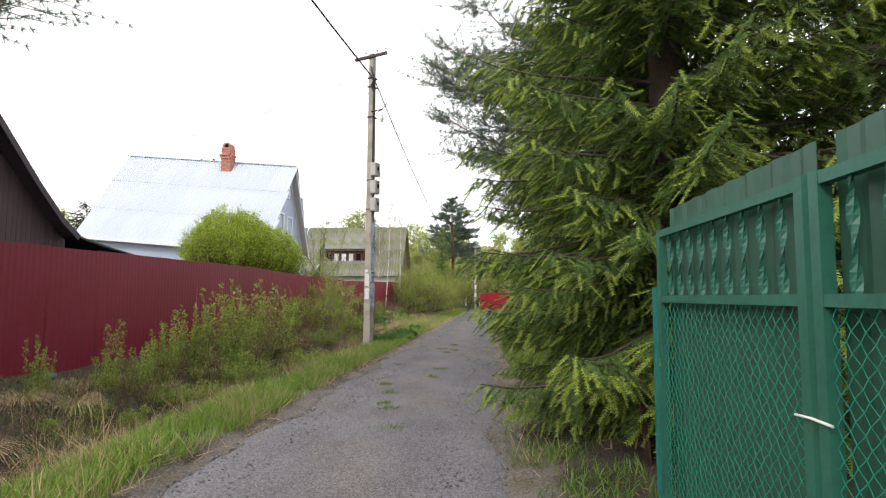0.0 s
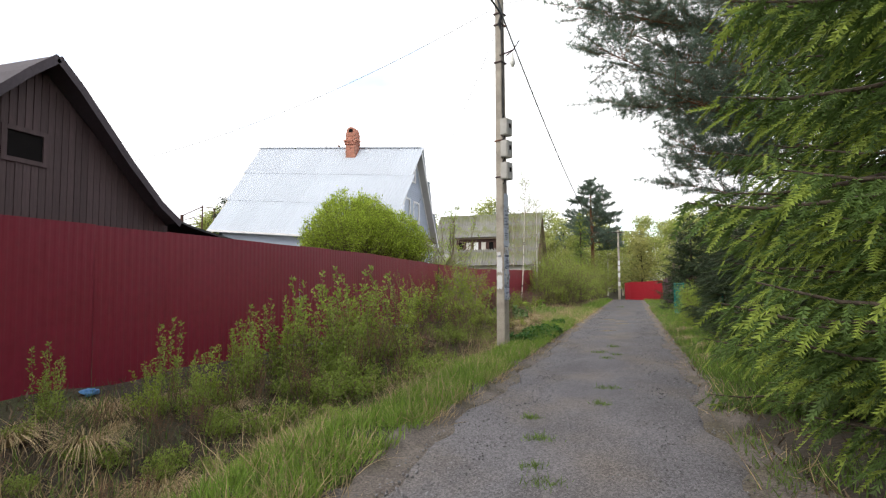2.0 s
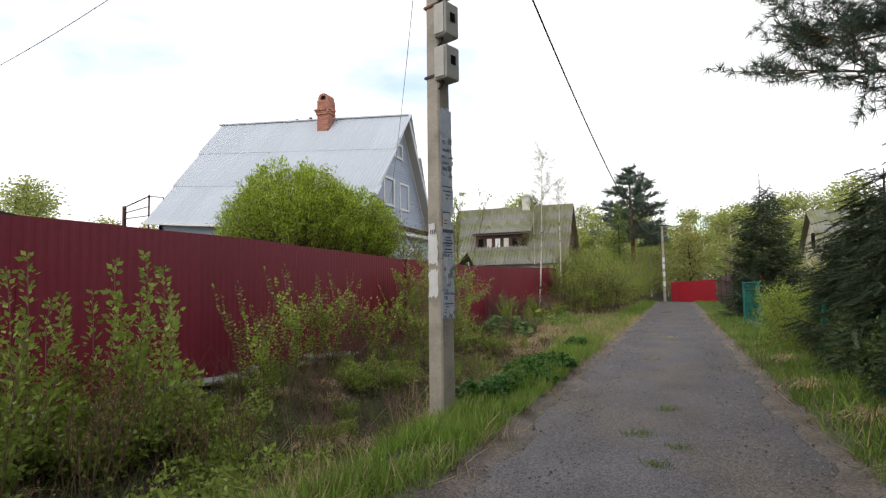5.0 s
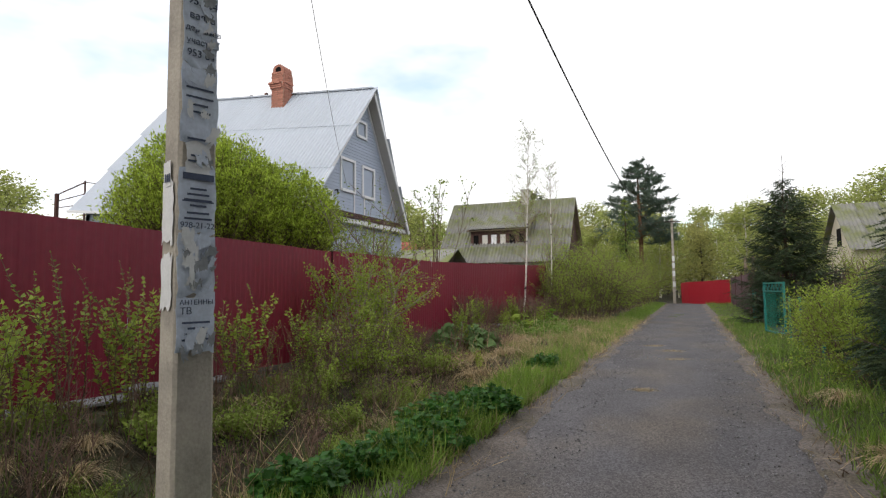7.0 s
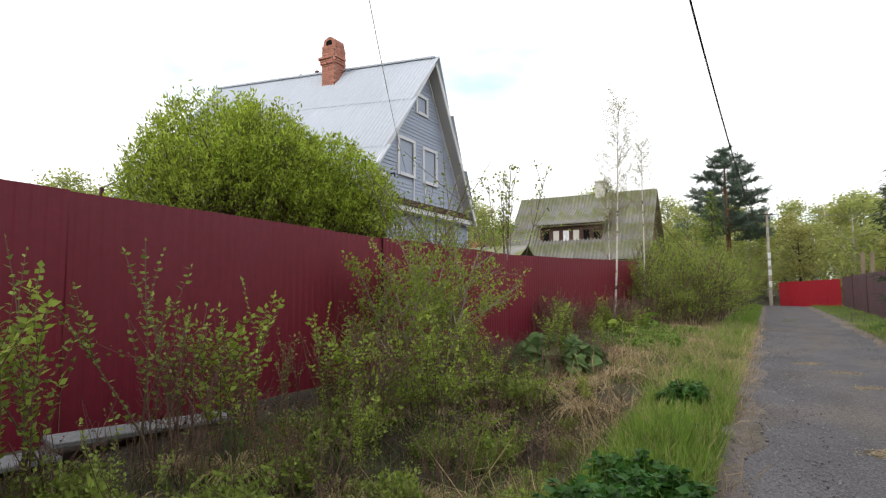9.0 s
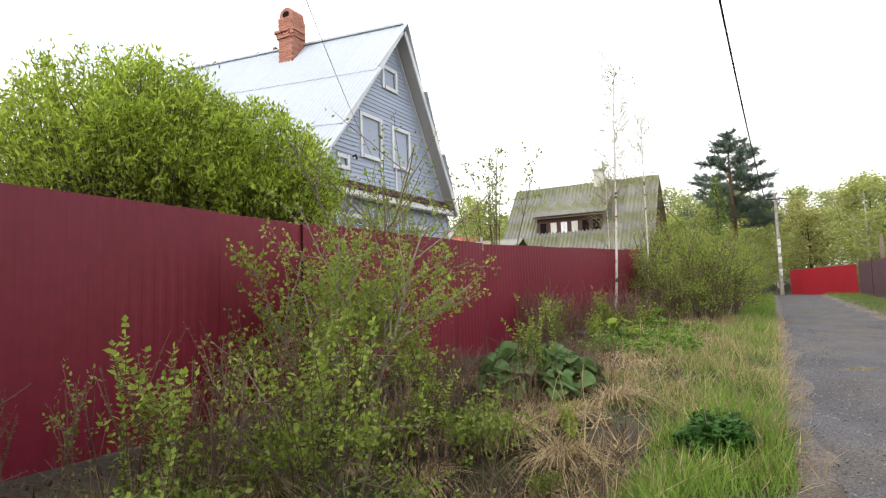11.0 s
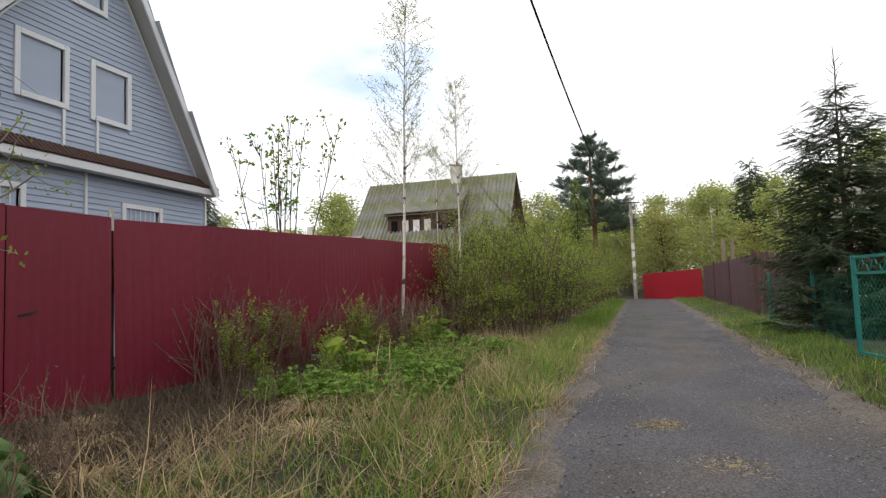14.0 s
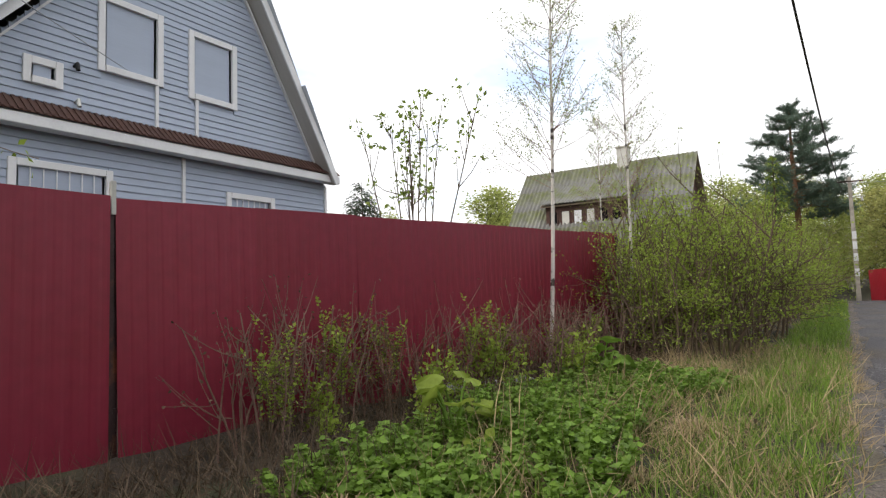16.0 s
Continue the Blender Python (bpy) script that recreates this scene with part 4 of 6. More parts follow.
while y < 12.7:
    top = float(np.interp(y + 0.07, [6.9, 8.1, BP, 11.6, 12.75], [2.75, 3.7, BPZ - 0.15, 3.7, 2.75]))
    low = 0.2
    segs = [(low, top)]
    if 9.1 < y + 0.07 < 9.8:
        segs = [(low, 3.58), (4.08, top)]
    for a, b in segs:
        pb = part("plank", box((0, 0.006, a), (0.02, 0.134, b), 0.004), "barn_wood", shed)
        pb.location = (BX - 0.028 + 0.004 * (k % 2), y, 0)
    y += 0.14
    k += 1
# no attic behind: the darkness inside is the colour of this panel
wv = part("window", box((BX - 0.026, 9.12, 3.6), (BX - 0.012, 9.78, 4.06)), "unlit_inside", shed, "small dark attic window")
bm = bmesh.new()
for lo, hi in (((9.04, 3.52), (9.12, 4.14)), ((9.78, 3.52), (9.86, 4.14)), ((9.121, 4.06), (9.779, 4.14)), ((9.121, 3.52), (9.779, 3.6))):
    add_box(bm, (BX - 0.03, lo[0], lo[1]), (BX + 0.02, hi[0], hi[1]))
part("window_frame", bm, "barn_wood", wv)
prof_r = [(BP, 5.5), (10.2, 5.1), (11.38, 3.94), (12.2, 3.22), (12.78, 2.86)]
prof_l = [(2 * BP - a, b) for a, b in prof_r]
for prof in (prof_r, prof_l):
    bm = bmesh.new()
    for (y0, z0), (y1, z1) in zip(prof, prof[1:]):
        n = Vector((0, -(z1 - z0), y1 - y0)).normalized()
        n = n if n.z > 0 else -n
        add_poly(bm, [(BX + 0.35, y0, z0), (BX + 0.35, y1, z1), (-16.3, y1, z1), (-16.3, y0, z0)], 0.06, n)
    part("roof", bm, "barn_roof", shed, "dark felt roof slope")
    rb_ = bmesh.new()
    for (y0, z0), (y1, z1) in zip(prof, prof[1:]):
        add_bar(rb_, (BX + 0.365, y0, z0 - 0.06), (BX + 0.365, y1, z1 - 0.06), 0.03, 0.15, up=(0, 0.6, 0.8))
    part("bargeboard", rb_, "barn_roof", shed)
lean = thing("lean_to", "low lean-to with a black felt roof beside the shed", "shed")
bm = bmesh.new()
for (y0, z0), (y1, z1) in zip([(12.7, 3.0), (13.5, 2.83), (14.5, 2.70), (15.8, 2.56)], [(13.5, 2.83), (14.5, 2.70), (15.8, 2.56), (17.4, 2.46)]):
    add_poly(bm, [(BX + 0.1, y0, z0), (BX + 0.1, y1, z1), (-14.5, y1, z1 + 0.15), (-14.5, y0, z0 + 0.15)], 0.05, (0, 0.2, 1))
part("roof", bm, "cable", lean)
part("wall", box((-14.3, 13.0, 0.0), (BX - 0.05, 17.2, 2.3)), "barn_wood", lean)

# ---- cottage with a dormer ----
cot = thing("cottage", "old cottage with a mossy corrugated slate roof and dormer", "house")
CX0, CX1, CY, CZ = -16.6, -6.45, 57.4, 8.35
FY, FZ = 53.2, 3.3
bm = box((CX0 + 0.2, FY + 0.5, -0.2), (CX1 - 0.35, FY + 0.7, FZ + 0.6))
add_box(bm, (CX0 + 0.2, FY + 0.701, -0.2), (CX0 + 0.4, 2 * CY - FY - 0.7, FZ + 0.6))
add_box(bm, (CX1 - 0.55, FY + 0.701, -0.2), (CX1 - 0.35, 2 * CY - FY - 0.7, FZ + 0.5))
add_box(bm, (CX0 + 0.2, 2 * CY - FY - 0.699, -0.2), (CX1 - 0.35, 2 * CY - FY - 0.5, FZ + 0.6))
part("wall", bm, "lime", cot)
part("gable", plate([(CX1 - 0.35, FY + 0.5, FZ + 0.5), (CX1 - 0.35, 2 * CY - FY - 0.5, FZ + 0.5), (CX1 - 0.35, CY, CZ - 0.15)], 0.15, (1, 0, 0)), "dark_wood", cot, "dark plank gable")
part("gable", plate([(CX0 + 0.35, FY + 0.5, FZ + 0.5), (CX0 + 0.35, 2 * CY - FY - 0.5, FZ + 0.5), (CX0 + 0.35, CY, CZ - 0.15)], 0.15, (1, 0, 0)), "dark_wood", cot)
dk = bmesh.new()
for ey in (FY, 2 * CY - FY):
    n = Vector((0, -1 if ey < CY else 1, 0.8))
    add_poly(dk, [(CX0, CY, CZ), (CX1, CY, CZ), (CX1, ey, FZ), (CX0, ey, FZ)], 0.06, n)
part("roof_deck", dk, "old_wood", cot)
roof_slope(cot, "slate_sheet", (CX0, CY, CZ), (CX1, CY, CZ), (CX0, FY, FZ), (CX1, FY, FZ), 4, 10, pitch=0.26, depth=0.085)
roof_slope(cot, "slate_sheet", (CX1, CY, CZ), (CX0, CY, CZ), (CX1, 2 * CY - FY, FZ), (CX0, 2 * CY - FY, FZ), 4, 10, pitch=0.26, depth=0.085)
DX0, DX1, DY = -14.15, -9.75, 54.45
dorm = part("dormer", box((DX0, DY, 4.05), (DX1, DY + 2.0, 5.9)), "dark_wood", cot, "brown wooden dormer with a row of small windows")
roof_slope(cot, "slate_sheet", (DX0 - 0.2, 56.75, 7.35), (DX1 + 0.3, 56.75, 7.35), (DX0 - 0.2, DY - 0.35, 5.85), (DX1 + 0.3, DY - 0.35, 5.85), 1, 4, pitch=0.2, depth=0.06, lift=0.1)
part("dormer_roof", plate([(DX0 - 0.2, 56.75, 7.33), (DX1 + 0.3, 56.75, 7.33), (DX1 + 0.3, DY - 0.35, 5.85), (DX0 - 0.2, DY - 0.35, 5.85)], 0.06, (0, -0.6, 0.8)), "old_wood", cot)
part("sill_board", box((DX0 - 0.1, DY - 0.1, 3.95), (DX1 + 0.2, DY + 0.0, 4.12)), "lime", cot)
for k in range(6):
    x = DX0 + 0.18 + k * 0.72
    bm = bmesh.new()
    add_box(bm, (x, DY - 0.06, 4.4), (x + 0.06, DY - 0.01, 5.6))
    add_box(bm, (x + 0.5, DY - 0.06, 4.4), (x + 0.56, DY - 0.01, 5.6))
    add_box(bm, (x + 0.061, DY - 0.06, 5.54), (x + 0.499, DY - 0.01, 5.6))
    add_box(bm, (x + 0.061, DY - 0.06, 4.4), (x + 0.499, DY - 0.01, 4.46))
    w = part("window", bm, "dark_wood", cot)
    # the near-black panes have the interior shade painted into their colour
    part("pane", box((x + 0.07, DY - 0.03, 4.47), (x + 0.49, DY - 0.02, 5.53)), "lime" if k in (1, 3) else "curtain" if k == 2 else "unlit_inside", w)
part("chimney", box((-10.75, CY - 0.3, 7.9), (-10.1, CY + 0.3, 9.25), 0.02), "lime", cot, "whitewashed chimney")
part("chimney_cap", box((-10.82, CY - 0.37, 9.25), (-10.03, CY + 0.37, 9.35), 0.02), "lime", cot)
for x in (-8.0, -9.6, -12.6):
    # solid near-black panels, coloured like unlit rooms
    w = part("window", box((x - 0.45, FY + 0.44, 1.2), (x + 0.45, FY + 0.498, 2.4)), "unlit_inside", cot)
    part("window_frame", box((x - 0.55, FY + 0.46, 1.1), (x - 0.46, FY + 0.499, 2.5)), "white_trim", w)

# ---- house among trees beyond the green fence ----
hr = thing("house", "distant house with a grey corrugated roof and pale wall", "house")
X0, X1, YY = 9.0, 16.5, 51.0
bm = box((X0 + 0.3, YY - 3, 0), (X1, YY + 3, 3.4))
add_poly(bm, [(X0 + 0.31, YY - 3, 3.4), (X0 + 0.31, YY + 3, 3.4), (X0 + 0.31, YY, 5.75)], 0.15, (-1, 0, 0))
part("wall", bm, "pale_wall", hr)
roof_slope(hr, "slate_sheet", (X0, YY, 5.95), (X1 + 0.3, YY, 5.95), (X0, YY - 3.4, 3.2), (X1 + 0.3, YY - 3.4, 3.2), 2, 7, pitch=0.2, depth=0.06)
part("roof_deck", plate([(X0, YY, 5.93), (X1 + 0.3, YY, 5.93), (X1 + 0.3, YY + 3.4, 3.2), (X0, YY + 3.4, 3.2)], 0.06, (0, 1, 1)), "slate_sheet", hr)
# flat panel, its interior shade given by colour
part("window", box((X0 + 0.28, YY - 0.6, 3.6), (X0 + 0.305, YY + 0.3, 4.6)), "unlit_inside", hr)

# ---- far roofs behind the red fence ----
fh = thing("house", "small distant house with a dull red roof", "house")
bm = box((-33.5, 73, 0), (-27.5, 78, 4.6))
part("wall", bm, "lime", fh)
bm = bmesh.new()
add_poly(bm, [(-34, 75.5, 7.2), (-27, 75.5, 7.2), (-27, 72.5, 4.5), (-34, 72.5, 4.5)], 0.1, (0, -1, 1))
add_poly(bm, [(-34, 75.5, 7.2), (-27, 75.5, 7.2), (-27, 78.5, 4.5), (-34, 78.5, 4.5)], 0.1, (0, 1, 1))
part("roof", bm, "red_roof", fh)
part("chimney", box((-32.2, 75.2, 6.8), (-31.6, 75.8, 8.3)), "lime", fh)
sr = thing("shed", "low shed with a dark pitched roof behind the fence", "shed")
part("wall", box((-17, 46, 0), (-13.2, 50, 3.0)), "old_wood", sr)
bm = bmesh.new()
add_poly(bm, [(-17.4, 48, 4.1), (-12.8, 48, 4.1), (-12.8, 45.6, 2.9), (-17.4, 45.6, 2.9)], 0.08, (0, -1, 1))
add_poly(bm, [(-17.4, 48, 4.1), (-12.8, 48, 4.1), (-12.8, 50.4, 2.9), (-17.4, 50.4, 2.9)], 0.08, (0, 1, 1))
part("roof", bm, "slate_sheet", sr)

# ---- steel trellis frame behind the fence ----
tr = thing("trellis_frame", "rusty steel bar frame standing behind the red fence", "frame")
for a, b, w in (((-21.25, 26.8, 0.1), (-21.25, 26.8, 5.2), 0.11), ((-20.4, 27.3, 0.1), (-20.4, 27.3, 5.72), 0.05), ((-21.25, 26.8, 5.15), (-20.4, 27.3, 5.65), 0.04), ((-21.25, 26.8, 4.9), (-20.4, 27.3, 5.2), 0.03), ((-21.25, 26.8, 4.65), (-20.4, 27.3, 4.8), 0.03), ((-20.4, 27.3, 5.65), (-19.9, 27.6, 5.6), 0.03), ((-19.9, 27.6, 0.1), (-19.9, 27.6, 5.6), 0.04)):
    part("bar", bar(a, b, w, w), "rust", tr)

# ---- green gate at the start of the lane ----
GX = 2.33


def chain_link(w, low, high, cell=0.036, r=0.0026):
    """Woven wire diamonds in the plane y = 0, along x."""
    s = Soup()
    n = int(w / cell)
    rows = int((high - low) / cell)
    for i in range(n):
        pts = [(i * cell + ((k + i) % 2) * cell, 0.003 * (-1) ** k, low + k * cell) for k in range(rows + 1)]
        s.tube(pts, [r] * len(pts), 3)
    return s.mesh("wire_mesh")


def twisted_bar(z0, z1):
    bm = bmesh.new()
    rings = []
    for i in range(15):
        f = i / 14
        a = 2 * np.pi * f * 1.0
        w = 0.013
        rings.append([bm.verts.new((w * math.cos(a + k * math.pi / 2) * (1.5 if k % 2 else 0.7), w * math.sin(a + k * math.pi / 2) * (1.5 if k % 2 else 0.7), z0 + (z1 - z0) * f)) for k in range(4)])
    for p, q in zip(rings, rings[1:]):
        for k in range(4):
            bm.faces.new((p[k], p[(k + 1) % 4], q[(k + 1) % 4], q[k]))
    return bm


def gate_leaf(y_near, y_far, label):
    """A framed leaf in the plane x = GX, with sheet behind wire mesh below and twisted bars above."""
    leaf = thing("gate", label, "gate", at=(GX, 0, 0.0))
    z0, zm, z1 = 0.10, 1.37, 1.80
    for y in (y_near, y_far):
        part("stile", bar((0, y, z0), (0, y, z1 + 0.03), 0.05, 0.06), "green_paint", leaf)
    for z in (z0, zm, z1):
        part("rail", bar((0, min(y_near, y_far) + 0.03, z), (0, max(y_near, y_far) - 0.03, z), 0.045, 0.045), "green_paint", leaf)
    w = abs(y_far - y_near)
    sh = part("sheet", ribbed(w - 0.02, 0.12, 1.97, pitch=0.25, depth=0.012), "green_sheet", leaf, "dark green ribbed sheet behind the mesh")
    sh.location, sh.rotation_euler = (0.06, min(y_near, y_far) + 0.01, 0), (0, 0, radians(90))
    lm = part("wire_mesh", chain_link(w - 0.05, z0 + 0.02, zm - 0.01), "green_wire", leaf, "green woven wire mesh")
    lm.location, lm.rotation_euler = (-0.005, min(y_near, y_far) + 0.02, 0), (0, 0, radians(90))
    tb = twisted_bar(zm, z1)
    tm = bpy.data.meshes.new("twisted_bar")
    bmesh.ops.recalc_face_normals(tb, faces=tb.faces)
    tb.to_mesh(tm)
    tb.free()
    tm.materials.append(M["green_paint"])
    n = max(2, int(w / 0.17))
    for i in range(1, n):
        part("twisted_bar", tm, "green_paint", leaf).location = (0.0, min(y_near, y_far) + w * i / n, 0)
    return leaf


gate_leaf(1.30, 3.02, "green steel gate leaf with wire mesh and twisted bars")
gate_leaf(-0.55, 1.20, "green steel gate leaf beside its twin, tied with wire")
gp = thing("gate_post", "green painted steel gate post", "post")
part("shaft", bar((GX, 3.12, 0), (GX, 3.12, 1.45), 0.06, 0.06), "teal_paint", gp)
wire = Soup().tube([(GX - 0.03, 1.14, 0.95), (GX - 0.04, 1.25, 0.955), (GX - 0.03, 1.37, 0.945)], [0.006] * 3, 5)
tagged(part("tie_wire", wire.mesh("tie_wire"), "porcelain"), "twisted pale wire holding the gate leaves together", "wire")
bs = tagged(part("metal_sheet", ribbed(0.5, 0.0, 0.9, pitch=0.12, depth=0.03), "rust"), "rusty brown ribbed metal sheet leaning by the spruce", "sheet")
bs.matrix_world = pose(2.42, 3.75, 0.04, -6, 0, 78)
sheet_fence("fence", "green sheet metal fence hidden under the spruces", [(3.3, 9.5, 1.2), (3.25, 3.9, 1.2)], "green_sheet", tall=1.1)
sheet_fence("fence", "green sheet metal fence beside the gate", [(2.45, -0.65, 1.8), (2.45, -7, 1.8)], "green_sheet", tall=1.7)

# ---- green wire fence along the lane ----
def green_x(y):
    return 2.57 + 0.035 * (y - 14.0)


wf = thing("wire_fence", "sagging green chain-link fence on teal posts", "fence", kind="structure")
post_ys = [16.6, 20.1, 23.8, 26.2, 27.7]
for k, y in enumerate(post_ys):
    lean_x = (0.1, 0.16, 0.05, 0.02, 0.0)[k]
    part("post", bar((green_x(y), y, -0.2), (green_x(y) + lean_x, y + 0.04, 1.15), 0.045, 0.045), "teal_paint", wf)
for a, b in zip(post_ys, post_ys[1:]):
    ms = part("wire_mesh", chain_link(b - a, 0.05, 1.1, 0.075, 0.0012), "dull_wire", wf)
    ms.location, ms.rotation_euler = (green_x(a) + 0.03, a, 0), (0, 0, math.atan2(b - a, green_x(b) - green_x(a)))


def ornate_leaf(y0, y1):
    leaf = thing("garden_gate", "teal steel garden gate with a scrolled top band", "gate")
    x0, x1 = green_x(y0) + 0.02, green_x(y1) - 0.24
    for x, y in ((x0, y0), (x1, y1)):
        part("stile", bar((x, y, 0.03), (x, y, 1.5), 0.055, 0.055), "teal_paint", leaf)
    for z in (0.15, 1.25, 1.47):
        part("rail", bar((x0, y0 + 0.03, z), (x1, y1 - 0.03, z), 0.04, 0.04), "teal_paint", leaf)
    n = 6
    for i in range(n):
        f0, f1 = (i + 0.1) / n, (i + 0.9) / n
        c = Soup()
        pts = [(x0 + (x1 - x0) * (f0 + (f1 - f0) * t), y0 + (y1 - y0) * (f0 + (f1 - f0) * t), 1.36 + 0.09 * math.sin(2 * math.pi * t)) for t in np.linspace(0, 1, 13)]
        c.tube(pts, [0.009] * 13, 4)
        part("scroll", c.mesh("scroll"), "teal_paint", leaf)
    ms = part("wire_mesh", chain_link(math.hypot(x1 - x0, y1 - y0) - 0.05, 0.17, 1.24, 0.05, 0.0018), "green_wire", leaf)
    ms.location, ms.rotation_euler = (x0, y0 + 0.02, 0), (0, 0, math.atan2(y1 - y0, x1 - x0))


ornate_leaf(28.75, 30.72)
wf2 = thing("wire_fence", "green chain-link fence in front of the small spruce", "fence", kind="structure")
for y in (34.2, 38.6):
    part("post", bar((green_x(y) + 0.05, y, -0.1), (green_x(y) + 0.05, y, 1.35), 0.055, 0.055), "teal_paint", wf2)
ms = part("wire_mesh", chain_link(7.8, 0.05, 1.25, 0.08, 0.002), "dull_wire", wf2)
ms.location, ms.rotation_euler = (green_x(30.8) + 0.05, 30.8, 0), (0, 0, math.atan2(1, 0.035))

# ---- purple fence, far red fence ----
pf = thing("picket_fence", "tall dark purple board fence with narrow gaps", "fence", kind="structure")
def pickets(p, q, step, w, top):
    P, Q = Vector((*p, 0)), Vector((*q, 0))
    L = (Q - P).length
    me = bpy.data.meshes.new("picket")
    b = box((0, -0.01, 0.08), (w, 0.01, top), 0.004)
    b.to_mesh(me)
    b.free()
    me.materials.append(M["purple_wood"])
    for i in range(int(L / step)):
        ob = part("picket", me, "purple_wood", pf)
        ob.location = P.lerp(Q, i * step / L) + Vector((0, 0, 0.03 * math.sin(i * 0.9)))
        ob.rotation_euler = (0, 0, math.atan2(Q.y - P.y, Q.x - P.x))
    for z in (0.5, 1.6):
        part("rail", bar(P + Vector((0.03, 0.05, z)), Q + Vector((0.03, 0.05, z)), 0.04, 0.06), "purple_wood", pf)
pickets((3.75, 41.6), (4.35, 59.6), 0.16, 0.15, 1.98)
pickets((3.75, 41.6), (7.4, 41.2), 0.15, 0.11, 2.0)
for x, y in ((3.72, 41.55), (5.6, 41.35), (7.4, 41.2), (3.95, 47.6), (4.15, 53.6)):
    part("post", bar((x, y, -0.1), (x, y, 2.12), 0.08, 0.08), "dark_wood", pf, "brown steel post")
sheet_fence("fence", "bright red sheet metal fence across the end of the lane", [(0.95, 65.0, 1.70), (1.5, 64.0, 1.75), (4.3, 60.2, 1.88)], "bright_red_sheet", tall=1.9)
gs = thing("timber_posts", "pair of raw timber posts behind the purple fence", "post")
for x in (5.0, 5.45):
    part("post", bar((x, 56, 0), (x, 56, 3.4), 0.18, 0.18), "old_wood", gs)


# ---- plants ----
def spruce(name_label, at, tall, reach, seed, low=0.3, detail=1.0, sparse_top=0.0, category="tree", tip_share=0.55, whorl=0.30, fill=1.0, top_cut=99, sag=1.0, mats=("spruce", "spruce_tip"), leader=0.0):
    """A spruce: trunk, drooping boughs with hanging side twigs, dark needles and light young tips."""
    r = np.random.default_rng(seed)
    t = thing("spruce_tree", name_label, category, at=at)
    wood, dark, tips = Soup(), [], []
    wood.tube([(0, 0, -0.2), (0.02, 0, tall * 0.3), (0, 0.03, tall * 0.7), (0, 0, tall)], [0.014 * tall + 0.03, 0.011 * tall + 0.02, 0.006 * tall + 0.01, 0.008], 9)
    z = low
    while z < tall - 0.05:
        f = (z - low) / (tall - low)
        R = reach * (1 - f) ** (0.75 + sparse_top) * (0.55 + 0.45 * min(1, (z - low + 0.5) / 1.2))
        if z > top_cut:
            R, step = R, 2.0
        else:
            step = 1.0
        nb = int(round((5 + 4 * (1 - f)) / step))
        a0 = r.uniform(0, 6.28)
        for b in range(nb):
            a = a0 + b * 6.283 / nb + r.normal(0, 0.25)
            L = max(0.12, R * r.uniform(0.72, 1.12))
            out = np.array([math.cos(a), math.sin(a), 0.0])
            side = np.array([-out[1], out[0], 0.0])
            droop = (r.uniform(0.22, 0.42) * (1 - f) + 0.02) * sag
            rise = 0.35 * f + 0.05
            s = np.linspace(0, 1, 7)
            pts = np.array([0, 0, z + r.uniform(-0.1, 0.1)]) + out * (L * s)[:, None] + np.array([0, 0, 1.0]) * (L * (rise * s - droop * s ** 1.4 + 0.16 * s ** 4))[:, None]
            wood.tube(pts, 0.004 + 0.012 * L * (1 - s) ** 0.8, 4)
            n2 = max(4, int(L / 0.085 * detail / step))
            for u in np.linspace(0.14, 1.0, n2):
                p = np.array([np.interp(u, s, pts[:, k]) for k in range(3)])
                for sg in ((-1, 1) if u < 0.98 else (0,)):
                    l2 = (0.16 + 0.42 * (1 - u) ** 0.7 * min(1, L)) * r.uniform(0.7, 1.2)
                    d = unit(out * r.uniform(0.5, 0.9) + side * sg * r.uniform(0.5, 0.95) + np.array([0, 0, -r.uniform(0.35, 1.15) * sag]))
                    m = max(1, int(l2 / 0.085 * fill))
                    for j in range(m):
                        q = p + d * (l2 * j / m) + np.array([0, 0, -0.10 * (j / m) ** 2 * l2])
                        last = j == m - 1
                        (tips if last and r.random() < tip_share + 0.35 * u else dark).append((q, d + r.normal(0, 0.16, 3), r.uniform(0.15, 0.23) / max(0.6, fill)))
        z += whorl * r.uniform(0.8, 1.2) * (1.15 if f > 0.5 else 1)
    if leader:
        wood.tube([(0, 0, tall - 0.2), (0.03, 0, tall + leader * 0.5), (0.02, 0.02, tall + leader)], [0.014, 0.011, 0.006], 5)
        for k in range(9):
            g, zz = k * 2.4, tall + leader * (0.05 + 0.07 * k)
            wood.tube([(0.02, 0, zz), (0.02 + 0.16 * math.cos(g), 0.16 * math.sin(g), zz + 0.16)], [0.007, 0.004], 3)
    part("trunk", wood.mesh("trunk"), "bark", t)
    for nm, mat, lst, lab in (("needles", mats[0], dark, "dark green needles"), ("young_needles", mats[1], tips, "light green young shoots")):
        if lst:
            P, D, S = (np.array([e[k] for e in lst]) for k in range(3))
            part(nm, np_mesh(nm, *scatter(SPRUCE_V, SPRUCE_F, P, frames_along(D, r, 0.5), S)), mat, t, lab)
    return t


